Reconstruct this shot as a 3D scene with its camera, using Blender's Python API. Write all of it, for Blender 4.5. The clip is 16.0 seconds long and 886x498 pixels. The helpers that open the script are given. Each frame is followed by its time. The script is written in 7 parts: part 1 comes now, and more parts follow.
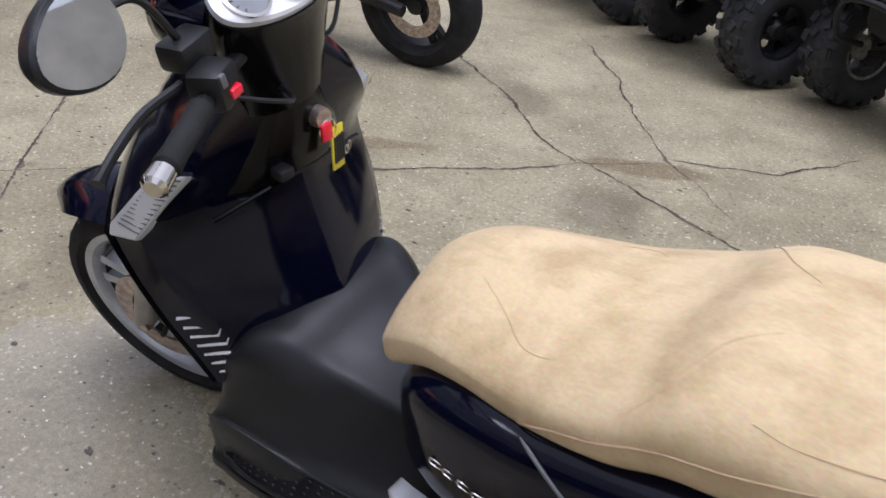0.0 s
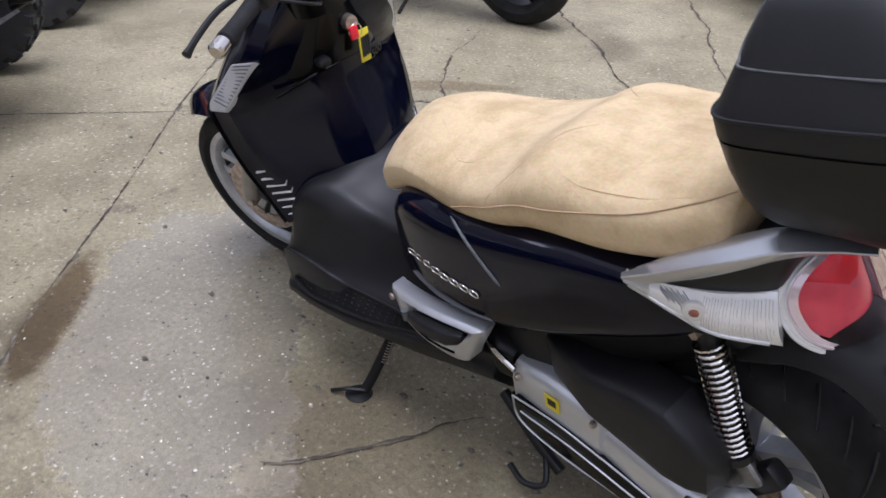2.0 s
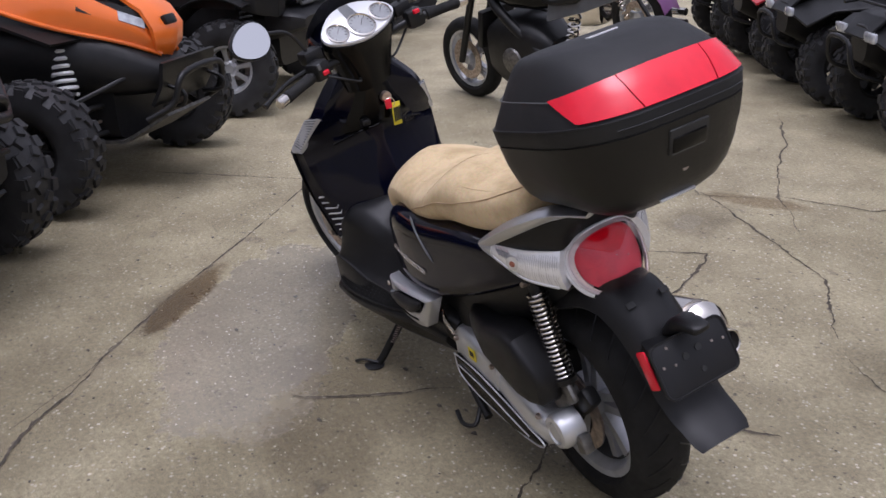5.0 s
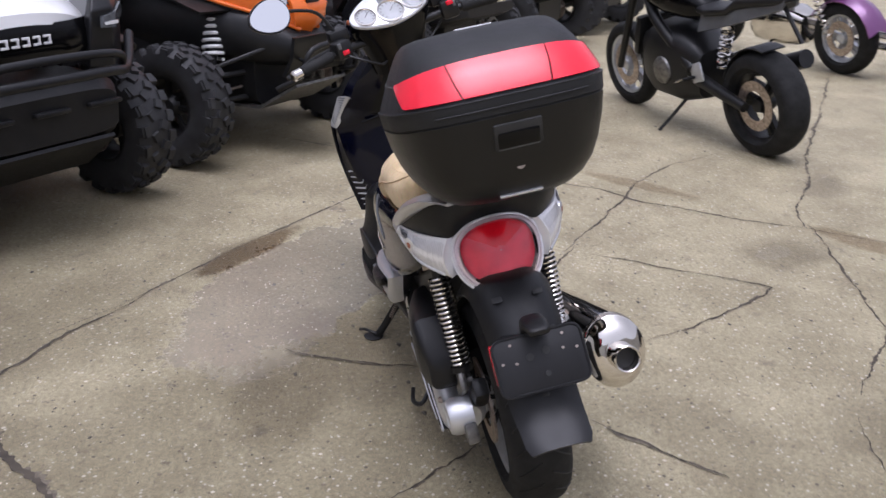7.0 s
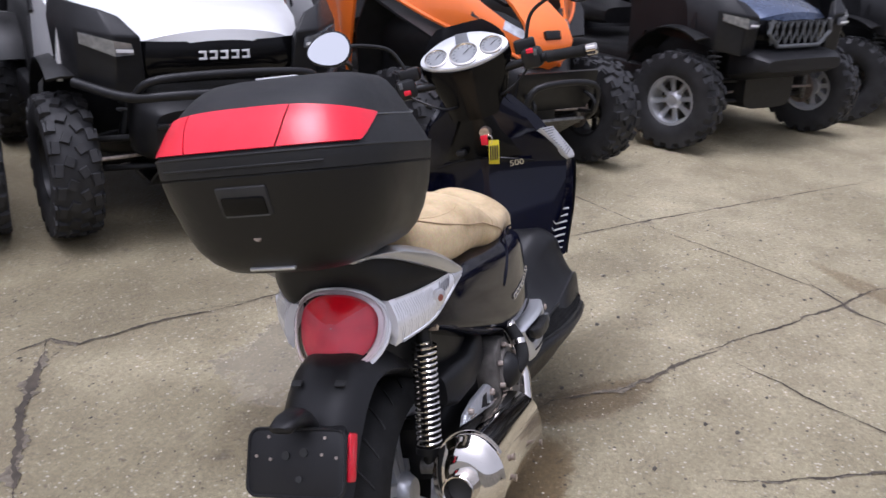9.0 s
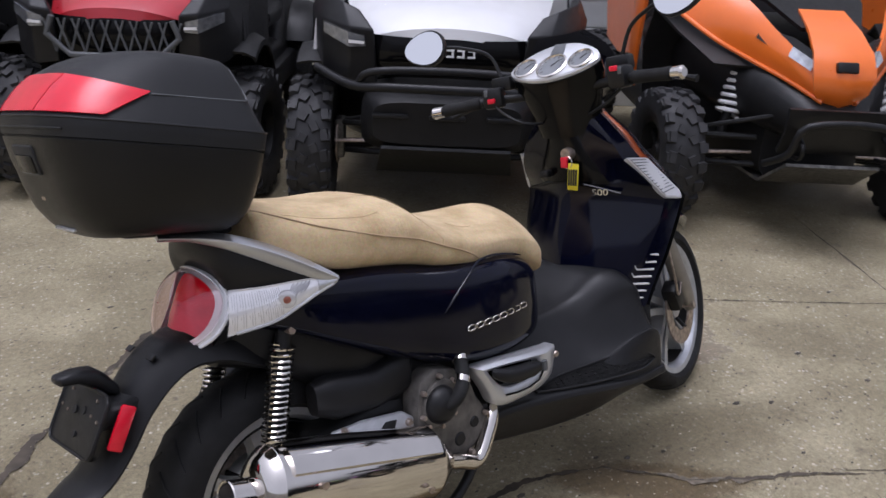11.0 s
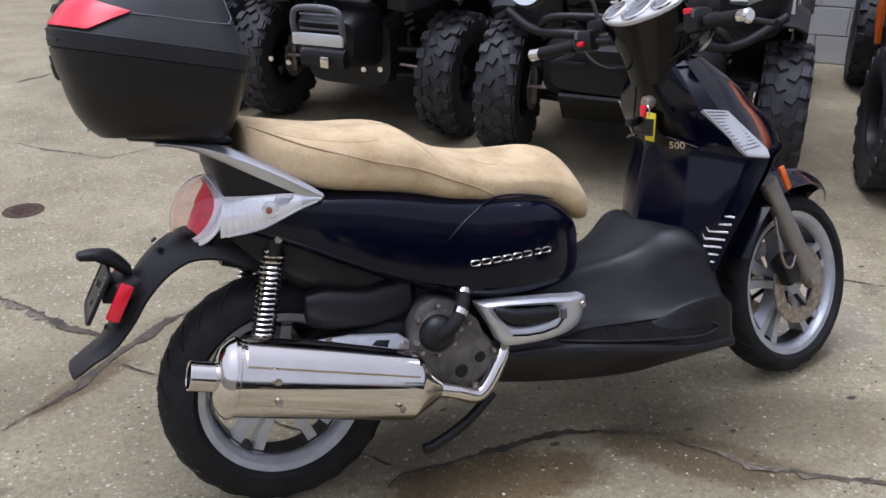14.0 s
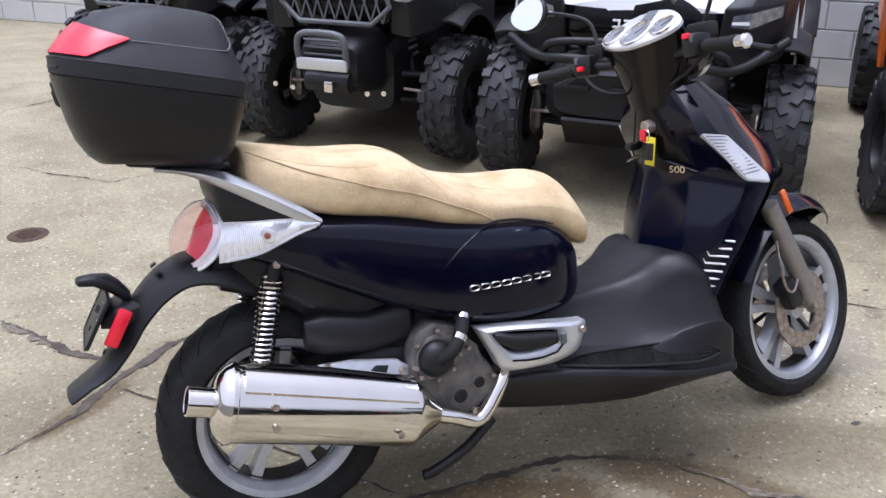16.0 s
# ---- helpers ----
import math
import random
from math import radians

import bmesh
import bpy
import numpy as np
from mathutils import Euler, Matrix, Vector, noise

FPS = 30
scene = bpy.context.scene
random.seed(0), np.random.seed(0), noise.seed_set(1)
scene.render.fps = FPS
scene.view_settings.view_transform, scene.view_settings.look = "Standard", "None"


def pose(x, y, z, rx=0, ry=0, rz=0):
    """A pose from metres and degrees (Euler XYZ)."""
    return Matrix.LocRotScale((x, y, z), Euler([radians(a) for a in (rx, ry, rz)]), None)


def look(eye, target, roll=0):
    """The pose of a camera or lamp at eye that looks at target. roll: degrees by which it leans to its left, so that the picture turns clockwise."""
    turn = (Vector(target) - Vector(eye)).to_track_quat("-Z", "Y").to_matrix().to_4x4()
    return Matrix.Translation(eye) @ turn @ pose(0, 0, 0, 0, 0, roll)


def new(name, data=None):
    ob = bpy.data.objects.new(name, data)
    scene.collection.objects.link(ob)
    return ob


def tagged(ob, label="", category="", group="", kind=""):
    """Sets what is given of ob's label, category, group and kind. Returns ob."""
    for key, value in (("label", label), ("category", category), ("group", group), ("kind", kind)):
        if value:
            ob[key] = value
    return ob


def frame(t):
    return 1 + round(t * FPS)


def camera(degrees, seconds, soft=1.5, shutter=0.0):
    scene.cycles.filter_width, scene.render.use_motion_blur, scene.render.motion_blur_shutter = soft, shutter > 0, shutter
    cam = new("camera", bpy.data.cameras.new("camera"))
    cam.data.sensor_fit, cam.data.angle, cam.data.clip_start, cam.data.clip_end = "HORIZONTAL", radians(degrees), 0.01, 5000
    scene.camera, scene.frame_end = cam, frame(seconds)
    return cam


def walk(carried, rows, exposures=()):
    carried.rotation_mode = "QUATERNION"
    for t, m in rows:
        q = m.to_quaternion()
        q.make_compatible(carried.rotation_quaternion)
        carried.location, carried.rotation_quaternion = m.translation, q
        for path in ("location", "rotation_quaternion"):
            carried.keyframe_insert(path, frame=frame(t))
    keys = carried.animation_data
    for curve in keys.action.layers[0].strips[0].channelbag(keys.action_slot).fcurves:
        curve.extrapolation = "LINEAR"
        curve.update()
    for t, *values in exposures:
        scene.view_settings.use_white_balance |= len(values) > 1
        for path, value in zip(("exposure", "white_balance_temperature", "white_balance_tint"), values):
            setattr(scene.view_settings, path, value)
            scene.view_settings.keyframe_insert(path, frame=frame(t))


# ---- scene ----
cam = camera(52.2, 16.0, shutter=0.35)
PATH = [
    (0, (0.082, 1.074, 1.360), (0.870, 0.021, 0.640), 5.10),
    (0.5, (-0.159, 1.133, 1.383), (0.692, 0.123, 0.673), 1.58),
    (1, (-0.292, 1.224, 1.406), (0.604, 0.267, 0.678), -0.18),
    (1.5, (-0.391, 1.337, 1.442), (0.502, 0.397, 0.688), 0.49),
    (2, (-0.567, 1.278, 1.401), (0.413, 0.423, 0.654), -0.60),
    (2.5, (-0.710, 1.226, 1.378), (0.334, 0.442, 0.640), -0.66),
    (3, (-0.840, 1.322, 1.424), (0.216, 0.537, 0.704), -0.02),
    (3.5, (-0.986, 1.409, 1.466), (0.101, 0.627, 0.790), -0.26),
    (4, (-1.209, 1.376, 1.496), (-0.050, 0.651, 0.877), -1.94),
    (4.5, (-1.399, 1.357, 1.477), (-0.196, 0.666, 0.905), -1.73),
    (7, (-1.902, 0.650, 1.461), (-0.542, 0.360, 0.899), 1.43),
    (7.5, (-1.863, 0.354, 1.450), (-0.470, 0.232, 0.907), 1.75),
    (8, (-1.767, 0.136, 1.480), (-0.370, 0.150, 0.935), 3.25),
    (8.5, (-1.682, -0.194, 1.466), (-0.292, 0.001, 0.938), 3.21),
    (9, (-1.599, -0.480, 1.503), (-0.250, -0.104, 0.965), 2.47),
    (9.5, (-1.427, -0.723, 1.511), (-0.158, -0.163, 0.941), 1.57),
    (12, (-0.602, -1.609, 1.495), (0.173, -0.451, 0.940), 4.71),
    (12.5, (-0.464, -1.679, 1.492), (0.205, -0.476, 0.896), 4.01),
    (13, (-0.377, -1.776, 1.475), (0.200, -0.540, 0.850), 1.83),
    (13.5, (-0.364, -1.791, 1.487), (0.180, -0.547, 0.848), 1.06),
    (14, (-0.352, -1.797, 1.488), (0.177, -0.541, 0.861), 0.62),
    (14.5, (-0.333, -1.799, 1.495), (0.187, -0.536, 0.875), 0.29),
    (15, (-0.330, -1.802, 1.495), (0.189, -0.533, 0.887), 0.29),
    (15.5, (-0.332, -1.803, 1.494), (0.190, -0.530, 0.895), 0.31),
    (16, (-0.333, -1.801, 1.493), (0.190, -0.527, 0.900), 0.35),
]
LIGHTNESS = [(0, 0.34, 5650, 19), (1.5, 0.38, 5650, 19), (2.5, 0.44, 5550, 21), (3.0, 0.22, 5600, 21), (3.5, 0.1, 5700, 21), (4.5, 0.04, 5800, 23), (7, 0.38, 5750, 22), (8.5, 0.4, 5700, 22), (9.5, 0.32, 5750, 22), (12, -0.05, 5750, 20), (12.6, -0.03, 5700, 20), (13.4, -0.02, 5700, 20), (14.4, 0.68, 5500, 20), (16, 0.84, 5500, 20)]
walk(cam, [(t, look(eye, target, roll)) for t, eye, target, roll in PATH], LIGHTNESS)

# ---- world and light: a bright overcast sky ----
world = bpy.data.worlds.new("overcast")
scene.world = world
world.use_nodes = True
wn, wl = world.node_tree.nodes, world.node_tree.links
sky = wn.new("ShaderNodeTexSky")
sky.sky_type, sky.sun_disc = "NISHITA", False
sky.sun_elevation, sky.sun_rotation = radians(80), radians(-60)
sky.air_density, sky.dust_density, sky.ozone_density = 1.0, 6.0, 1.0
soften = wn.new("ShaderNodeHueSaturation")
soften.inputs["Saturation"].default_value = 0.12
wl.new(sky.outputs[0], soften.inputs["Color"])
wl.new(soften.outputs[0], wn["Background"].inputs[0])
wn["Background"].inputs[1].default_value = 0.15
sun = new("sun", bpy.data.lights.new("sun", "SUN"))
sun.data.energy, sun.data.angle, sun.data.color = 0.6, radians(40), (1.0, 0.96, 0.9)
sun.matrix_world = look((-1.2, 0.6, 9), (0, 0, 0))


# ---- materials ----
def mat(name, color, rough=0.5, metal=0.0, coat=0.0, vary=0.15, scale=20.0, bump=0.0, bscale=200.0, spec=0.5, dark=None, trans=0.0):
    m = bpy.data.materials.new(name)
    m.use_nodes = True
    n, l = m.node_tree.nodes, m.node_tree.links
    b = n["Principled BSDF"]
    b.inputs["Metallic"].default_value = metal
    b.inputs["Coat Weight"].default_value = coat
    b.inputs["Coat Roughness"].default_value = 0.04
    b.inputs["Specular IOR Level"].default_value = spec
    b.inputs["Transmission Weight"].default_value = trans
    tc = n.new("ShaderNodeTexCoord")
    t1 = n.new("ShaderNodeTexNoise")
    t1.inputs["Scale"].default_value, t1.inputs["Detail"].default_value = scale, 6
    l.new(tc.outputs["Object"], t1.inputs["Vector"])
    r = n.new("ShaderNodeValToRGB")
    lo = dark or tuple(c * (1 - vary) for c in color)
    r.color_ramp.elements[0].position, r.color_ramp.elements[1].position = 0.3, 0.7
    r.color_ramp.elements[0].color, r.color_ramp.elements[1].color = (*lo, 1), (*(min(1, c * (1 + vary)) for c in color), 1)
    l.new(t1.outputs[0], r.inputs[0])
    l.new(r.outputs[0], b.inputs["Base Color"])
    rr = n.new("ShaderNodeMapRange")
    rr.inputs["To Min"].default_value, rr.inputs["To Max"].default_value = max(0.02, rough * 0.8), min(1, rough * 1.2)
    t2 = n.new("ShaderNodeTexNoise")
    t2.inputs["Scale"].default_value, t2.inputs["Detail"].default_value = scale * 3.1, 4
    l.new(tc.outputs["Object"], t2.inputs["Vector"])
    l.new(t2.outputs[0], rr.inputs[0])
    l.new(rr.outputs[0], b.inputs["Roughness"])
    if bump:
        t3 = n.new("ShaderNodeTexNoise")
        t3.inputs["Scale"].default_value, t3.inputs["Detail"].default_value = bscale, 3
        l.new(tc.outputs["Object"], t3.inputs["Vector"])
        bp = n.new("ShaderNodeBump")
        bp.inputs["Strength"].default_value, bp.inputs["Distance"].default_value = bump, 0.002
        l.new(t3.outputs[0], bp.inputs["Height"])
        l.new(bp.outputs[0], b.inputs["Normal"])
    return m


NAVY = mat("navy_paint", (0.002, 0.0026, 0.010), 0.10, 0.0, 0.0, 0.25, 8, spec=0.30)
GLOSS = mat("gloss_black", (0.003, 0.003, 0.0035), 0.16, 0, 0.0, 0.2, 8, spec=0.22)
MATTE = mat("matte_plastic", (0.011, 0.011, 0.012), 0.40, 0, 0, 0.2, 14, 0.2, 900, 0.34)
CASE = mat("case_plastic", (0.012, 0.0125, 0.0135), 0.5, 0, 0, 0.12, 9, 0.3, 1200, 0.4)
CAST = mat("dusty_cast_alloy", (0.135, 0.125, 0.112), 0.6, 0.35, 0, 0.4, 34, 0.3, 260)
BLACK = mat("black_metal", (0.010, 0.010, 0.0105), 0.42, 0.0, 0, 0.3, 20, spec=0.35)
KNOB = mat("dusty_tyre", (0.026, 0.026, 0.0275), 0.6, 0, 0, 0.4, 9, 0.3, 200, 0.4)
RUBBER = mat("tyre_rubber", (0.015, 0.015, 0.015), 0.75, 0, 0, 0.35, 18, 0.3, 300, 0.25)
SILVER = mat("silver_paint", (0.66, 0.67, 0.69), 0.38, 0.7, 0, 0.03, 6)
ALLOY = mat("wheel_alloy", (0.50, 0.515, 0.54), 0.34, 0.5, 0, 0.12, 30)
ENGINE = mat("engine_alloy", (0.17, 0.165, 0.155), 0.45, 0.7, 0, 0.45, 40, 0.3, 300)
CHROME = mat("chrome", (0.74, 0.705, 0.66), 0.07, 1.0, 0, 0.05, 10)
STEEL = mat("worn_steel", (0.45, 0.38, 0.33), 0.4, 0.9, 0, 0.4, 60)
RED = mat("red_lens", (0.80, 0.012, 0.035), 0.24, 0, 0.25, 0.08, 20)
CLEAR = mat("clear_lens", (0.92, 0.92, 0.94), 0.13, 0.3, 0.5, 0.05, 30)
AMBER = mat("amber_lens", (0.75, 0.13, 0.01), 0.2, 0, 0.8, 0.1, 20)
YELLOW = mat("yellow_plastic", (0.75, 0.62, 0.02), 0.4, 0, 0, 0.1, 20)
PEARL = mat("bright_trim", (0.72, 0.72, 0.73), 0.25, 0.35, 0.3, 0.05, 12)
INK = mat("black_ink", (0.02, 0.02, 0.02), 0.6)
DIAL = mat("dial_face", (0.20, 0.21, 0.22), 0.35, 0.1, 0.5, 0.12, 30)
WHITE = mat("white_paint", (0.80, 0.80, 0.80), 0.25, 0, 0.6, 0.03, 6)
ORANGE = mat("orange_paint", (0.92, 0.19, 0.018), 0.3, 0, 0.6, 0.06, 6)
BLUE = mat("slate_blue_paint", (0.05, 0.075, 0.14), 0.28, 0.3, 0.6, 0.1, 6)
PURPLE = mat("purple_paint", (0.16, 0.05, 0.16), 0.3, 0.3, 0.6, 0.1, 6)
GREEN = mat("green_paint", (0.22, 0.34, 0.10), 0.35, 0, 0.4, 0.1, 6)
DARKRED = mat("red_paint", (0.45, 0.02, 0.03), 0.3, 0, 0.5, 0.1, 6)
GREY = mat("grey_plastic", (0.10, 0.105, 0.11), 0.5, 0, 0, 0.15, 12, 0.2, 600)
FORK = mat("fork_paint", (0.30, 0.28, 0.25), 0.4, 0.5, 0, 0.12, 20)
GLASS = mat("smoke_screen", (0.05, 0.05, 0.055), 0.08, 0, 1.0, 0.1, 5)
SMOKE = mat("headlight_glass", (0.5, 0.52, 0.55), 0.1, 0.3, 1.0, 0.3, 25)


def suede():
    m = bpy.data.materials.new("tan_suede")
    m.use_nodes = True
    n, l = m.node_tree.nodes, m.node_tree.links
    b = n["Principled BSDF"]
    b.inputs["Roughness"].default_value = 0.85
    b.inputs["Sheen Weight"].default_value = 0.1
    b.inputs["Specular IOR Level"].default_value = 0.2
    tc = n.new("ShaderNodeTexCoord")
    big = n.new("ShaderNodeTexNoise")
    big.inputs["Scale"].default_value, big.inputs["Detail"].default_value, big.inputs["Roughness"].default_value = 9, 8, 0.62
    l.new(tc.outputs["Object"], big.inputs["Vector"])
    ramp = n.new("ShaderNodeValToRGB")
    ramp.color_ramp.elements[0].position, ramp.color_ramp.elements[0].color = 0.33, (0.47, 0.335, 0.165, 1)
    ramp.color_ramp.elements[1].position, ramp.color_ramp.elements[1].color = 0.56, (0.64, 0.485, 0.268, 1)
    l.new(big.outputs[0], ramp.inputs[0])
    fine = n.new("ShaderNodeTexNoise")
    fine.inputs["Scale"].default_value, fine.inputs["Detail"].default_value = 160, 5
    l.new(tc.outputs["Object"], fine.inputs["Vector"])
    mix = n.new("ShaderNodeMix")
    mix.data_type, mix.blend_type = "RGBA", "OVERLAY"
    mix.inputs["Factor"].default_value = 0.25
    l.new(ramp.outputs[0], mix.inputs["A"])
    l.new(fine.outputs[1], mix.inputs["B"])
    hue = n.new("ShaderNodeHueSaturation")
    hue.inputs["Saturation"].default_value = 0.95
    l.new(mix.outputs["Result"], hue.inputs["Color"])
    # rubbed-in dirt in soft streaks
    mp = n.new("ShaderNodeMapping")
    mp.inputs["Scale"].default_value, mp.inputs["Rotation"].default_value = (3.0, 9.0, 6.0), (0, 0, 0.5)
    l.new(tc.outputs["Object"], mp.inputs["Vector"])
    dirt = n.new("ShaderNodeTexNoise")
    dirt.inputs["Scale"].default_value, dirt.inputs["Detail"].default_value, dirt.inputs["Roughness"].default_value = 1.6, 7, 0.68
    l.new(mp.outputs[0], dirt.inputs["Vector"])
    dr = n.new("ShaderNodeMapRange")
    dr.inputs["From Min"].default_value, dr.inputs["From Max"].default_value, dr.inputs["To Max"].default_value = 0.50, 0.74, 0.55
    l.new(dirt.outputs[0], dr.inputs[0])
    soil = n.new("ShaderNodeMix")
    soil.data_type = "RGBA"
    soil.inputs["B"].default_value = (0.36, 0.24, 0.125, 1)
    l.new(dr.outputs[0], soil.inputs["Factor"])
    l.new(hue.outputs[0], soil.inputs["A"])
    l.new(soil.outputs["Result"], b.inputs["Base Color"])
    bp = n.new("ShaderNodeBump")
    bp.inputs["Strength"].default_value, bp.inputs["Distance"].default_value = 0.35, 0.002
    l.new(fine.outputs[0], bp.inputs["Height"])
    l.new(bp.outputs[0], b.inputs["Normal"])
    return m


SUEDE = suede()
SEAM = mat("seat_thread", (0.54, 0.40, 0.225), 0.85)


def concrete():
    m = bpy.data.materials.new("old_concrete")
    m.use_nodes = True
    n, l = m.node_tree.nodes, m.node_tree.links
    b = n["Principled BSDF"]
    tc = n.new("ShaderNodeTexCoord")

    def noise_at(scale, detail, rough=0.55, offset=0.0):
        t = n.new("ShaderNodeTexNoise")
        t.inputs["Scale"].default_value, t.inputs["Detail"].default_value, t.inputs["Roughness"].default_value = scale, detail, rough
        mp = n.new("ShaderNodeMapping")
        mp.inputs["Location"].default_value = (offset, offset * 0.7, 0)
        l.new(tc.outputs["Object"], mp.inputs["Vector"])
        l.new(mp.outputs[0], t.inputs["Vector"])
        return t

    def ramp(src, p0, c0, p1, c1):
        r = n.new("ShaderNodeValToRGB")
        r.color_ramp.elements[0].position, r.color_ramp.elements[0].color = p0, (*c0, 1)
        r.color_ramp.elements[1].position, r.color_ramp.elements[1].color = p1, (*c1, 1)
        l.new(src, r.inputs[0])
        return r

    def mixed(kind, fac, a, c):
        x = n.new("ShaderNodeMix")
        x.data_type, x.blend_type = "RGBA", kind
        if isinstance(fac, float):
            x.inputs["Factor"].default_value = fac
        else:
            l.new(fac, x.inputs["Factor"])
        l.new(a, x.inputs["A"])
        l.new(c, x.inputs["B"])
        return x.outputs["Result"]

    base = ramp(noise_at(0.9, 8, 0.6).outputs[0], 0.28, (0.292, 0.253, 0.155), 0.72, (0.445, 0.397, 0.262))
    grain = ramp(noise_at(60, 8, 0.85, 3).outputs[0], 0.38, (0.06, 0.055, 0.05), 0.62, (0.90, 0.89, 0.87))
    col = mixed("OVERLAY", 0.36, base.outputs[0], grain.outputs[0])
    grit = ramp(noise_at(260, 3, 0.7, 13).outputs[0], 0.36, (0.18, 0.175, 0.17), 0.64, (0.82, 0.81, 0.80))
    col = mixed("OVERLAY", 0.30, col, grit.outputs[0])
    blot = ramp(noise_at(3.2, 6, 0.65, 31).outputs[0], 0.34, (0.36, 0.345, 0.33), 0.66, (0.60, 0.60, 0.60))
    col = mixed("OVERLAY", 0.7, col, blot.outputs[0])
    vor = n.new("ShaderNodeTexVoronoi")
    vor.inputs["Scale"].default_value = 50
    l.new(tc.outputs["Object"], vor.inputs["Vector"])
    fleck = ramp(vor.outputs["Distance"], 0.14, (1, 1, 1), 0.30, (0, 0, 0))
    rare = ramp(noise_at(40, 2, 0.5, 9).outputs[0], 0.475, (0, 0, 0), 0.59, (0.8, 0.8, 0.8))
    fl = n.new("ShaderNodeMath")
    fl.operation = "MULTIPLY"
    l.new(fleck.outputs[0], fl.inputs[0])
    l.new(rare.outputs[0], fl.inputs[1])
    pale = n.new("ShaderNodeRGB")
    pale.outputs[0].default_value = (0.74, 0.69, 0.58, 1)
    col = mixed("MIX", fl.outputs[0], col, pale.outputs[0])
    peb = n.new("ShaderNodeTexVoronoi")
    peb.inputs["Scale"].default_value = 24
    l.new(tc.outputs["Object"], peb.inputs["Vector"])
    pebble = ramp(peb.outputs["Distance"], 0.10, (0.95, 0.95, 0.95), 0.16, (0, 0, 0))
    few = ramp(noise_at(15, 3, 0.6, 77).outputs[0], 0.50, (0, 0, 0), 0.56, (1, 1, 1))
    pb = n.new("ShaderNodeMath")
    pb.operation = "MULTIPLY"
    l.new(pebble.outputs[0], pb.inputs[0])
    l.new(few.outputs[0], pb.inputs[1])
    col = mixed("MIX", pb.outputs[0], col, pale.outputs[0])
    vor2 = n.new("ShaderNodeTexVoronoi")
    vor2.inputs["Scale"].default_value = 34
    l.new(tc.outputs["Object"], vor2.inputs["Vector"])
    pit = ramp(vor2.outputs["Distance"], 0.12, (0.95, 0.95, 0.95), 0.22, (0, 0, 0))
    where = ramp(noise_at(11, 3, 0.6, 21).outputs[0], 0.50, (0, 0, 0), 0.60, (1, 1, 1))
    pf = n.new("ShaderNodeMath")
    pf.operation = "MULTIPLY"
    l.new(pit.outputs[0], pf.inputs[0])
    l.new(where.outputs[0], pf.inputs[1])
    pitc = n.new("ShaderNodeRGB")
    pitc.outputs[0].default_value = (0.10, 0.085, 0.065, 1)
    col = mixed("MIX", pf.outputs[0], col, pitc.outputs[0])
    spots = ramp(noise_at(7, 5, 0.6, 5).outputs[0], 0.63, (0, 0, 0), 0.72, (1, 1, 1))
    stain = n.new("ShaderNodeRGB")
    stain.outputs[0].default_value = (0.13, 0.105, 0.08, 1)
    half = n.new("ShaderNodeMath")
    half.operation = "MULTIPLY"
    half.inputs[1].default_value = 0.55
    l.new(spots.outputs[0], half.inputs[0])
    col = mixed("MIX", half.outputs[0], col, stain.outputs[0])
    drops = ramp(noise_at(24, 4, 0.6, 61).outputs[0], 0.635, (0, 0, 0), 0.70, (0.6, 0.6, 0.6))
    col = mixed("MIX", drops.outputs[0], col, stain.outputs[0])
    # damp, wet and painted-shade places with ragged rims; grey film of silt and painted sheen
    wob = noise_at(5.5, 5, 0.65, 40)
    fine = noise_at(38, 4, 0.6, 44)

    def patches(rows, edge):
        last = None
        for cx, cy, rx, ry, turn, amount in rows:
            mp = n.new("ShaderNodeMapping")
            mp.vector_type = "TEXTURE"
            mp.inputs["Location"].default_value, mp.inputs["Rotation"].default_value, mp.inputs["Scale"].default_value = (cx, cy, 0), (0, 0, radians(turn)), (rx, ry, 1)
            l.new(tc.outputs["Object"], mp.inputs["Vector"])
            ln = n.new("ShaderNodeVectorMath")
            ln.operation = "LENGTH"
            l.new(mp.outputs[0], ln.inputs[0])
            a = n.new("ShaderNodeMath")
            a.operation = "MULTIPLY_ADD"
            a.inputs[1].default_value = 0.9
            l.new(wob.outputs[0], a.inputs[0])
            l.new(ln.outputs["Value"], a.inputs[2])
            a2 = n.new("ShaderNodeMath")
            a2.operation = "MULTIPLY_ADD"
            a2.inputs[1].default_value = 0.35
            l.new(fine.outputs[0], a2.inputs[0])
            l.new(a.outputs[0], a2.inputs[2])
            mr = n.new("ShaderNodeMapRange")
            mr.interpolation_type = "SMOOTHSTEP"
            mr.inputs["From Min"].default_value, mr.inputs["From Max"].default_value = 1.62, 1.62 - edge
            mr.inputs["To Min"].default_value, mr.inputs["To Max"].default_value = 0.0, amount
            l.new(a2.outputs[0], mr.inputs[0])
            if last is None:
                last = mr.outputs[0]
            else:
                mx = n.new("ShaderNodeMath")
                mx.operation = "MAXIMUM"
                l.new(last, mx.inputs[0])
                l.new(mr.outputs[0], mx.inputs[1])
                last = mx.outputs[0]
        return last
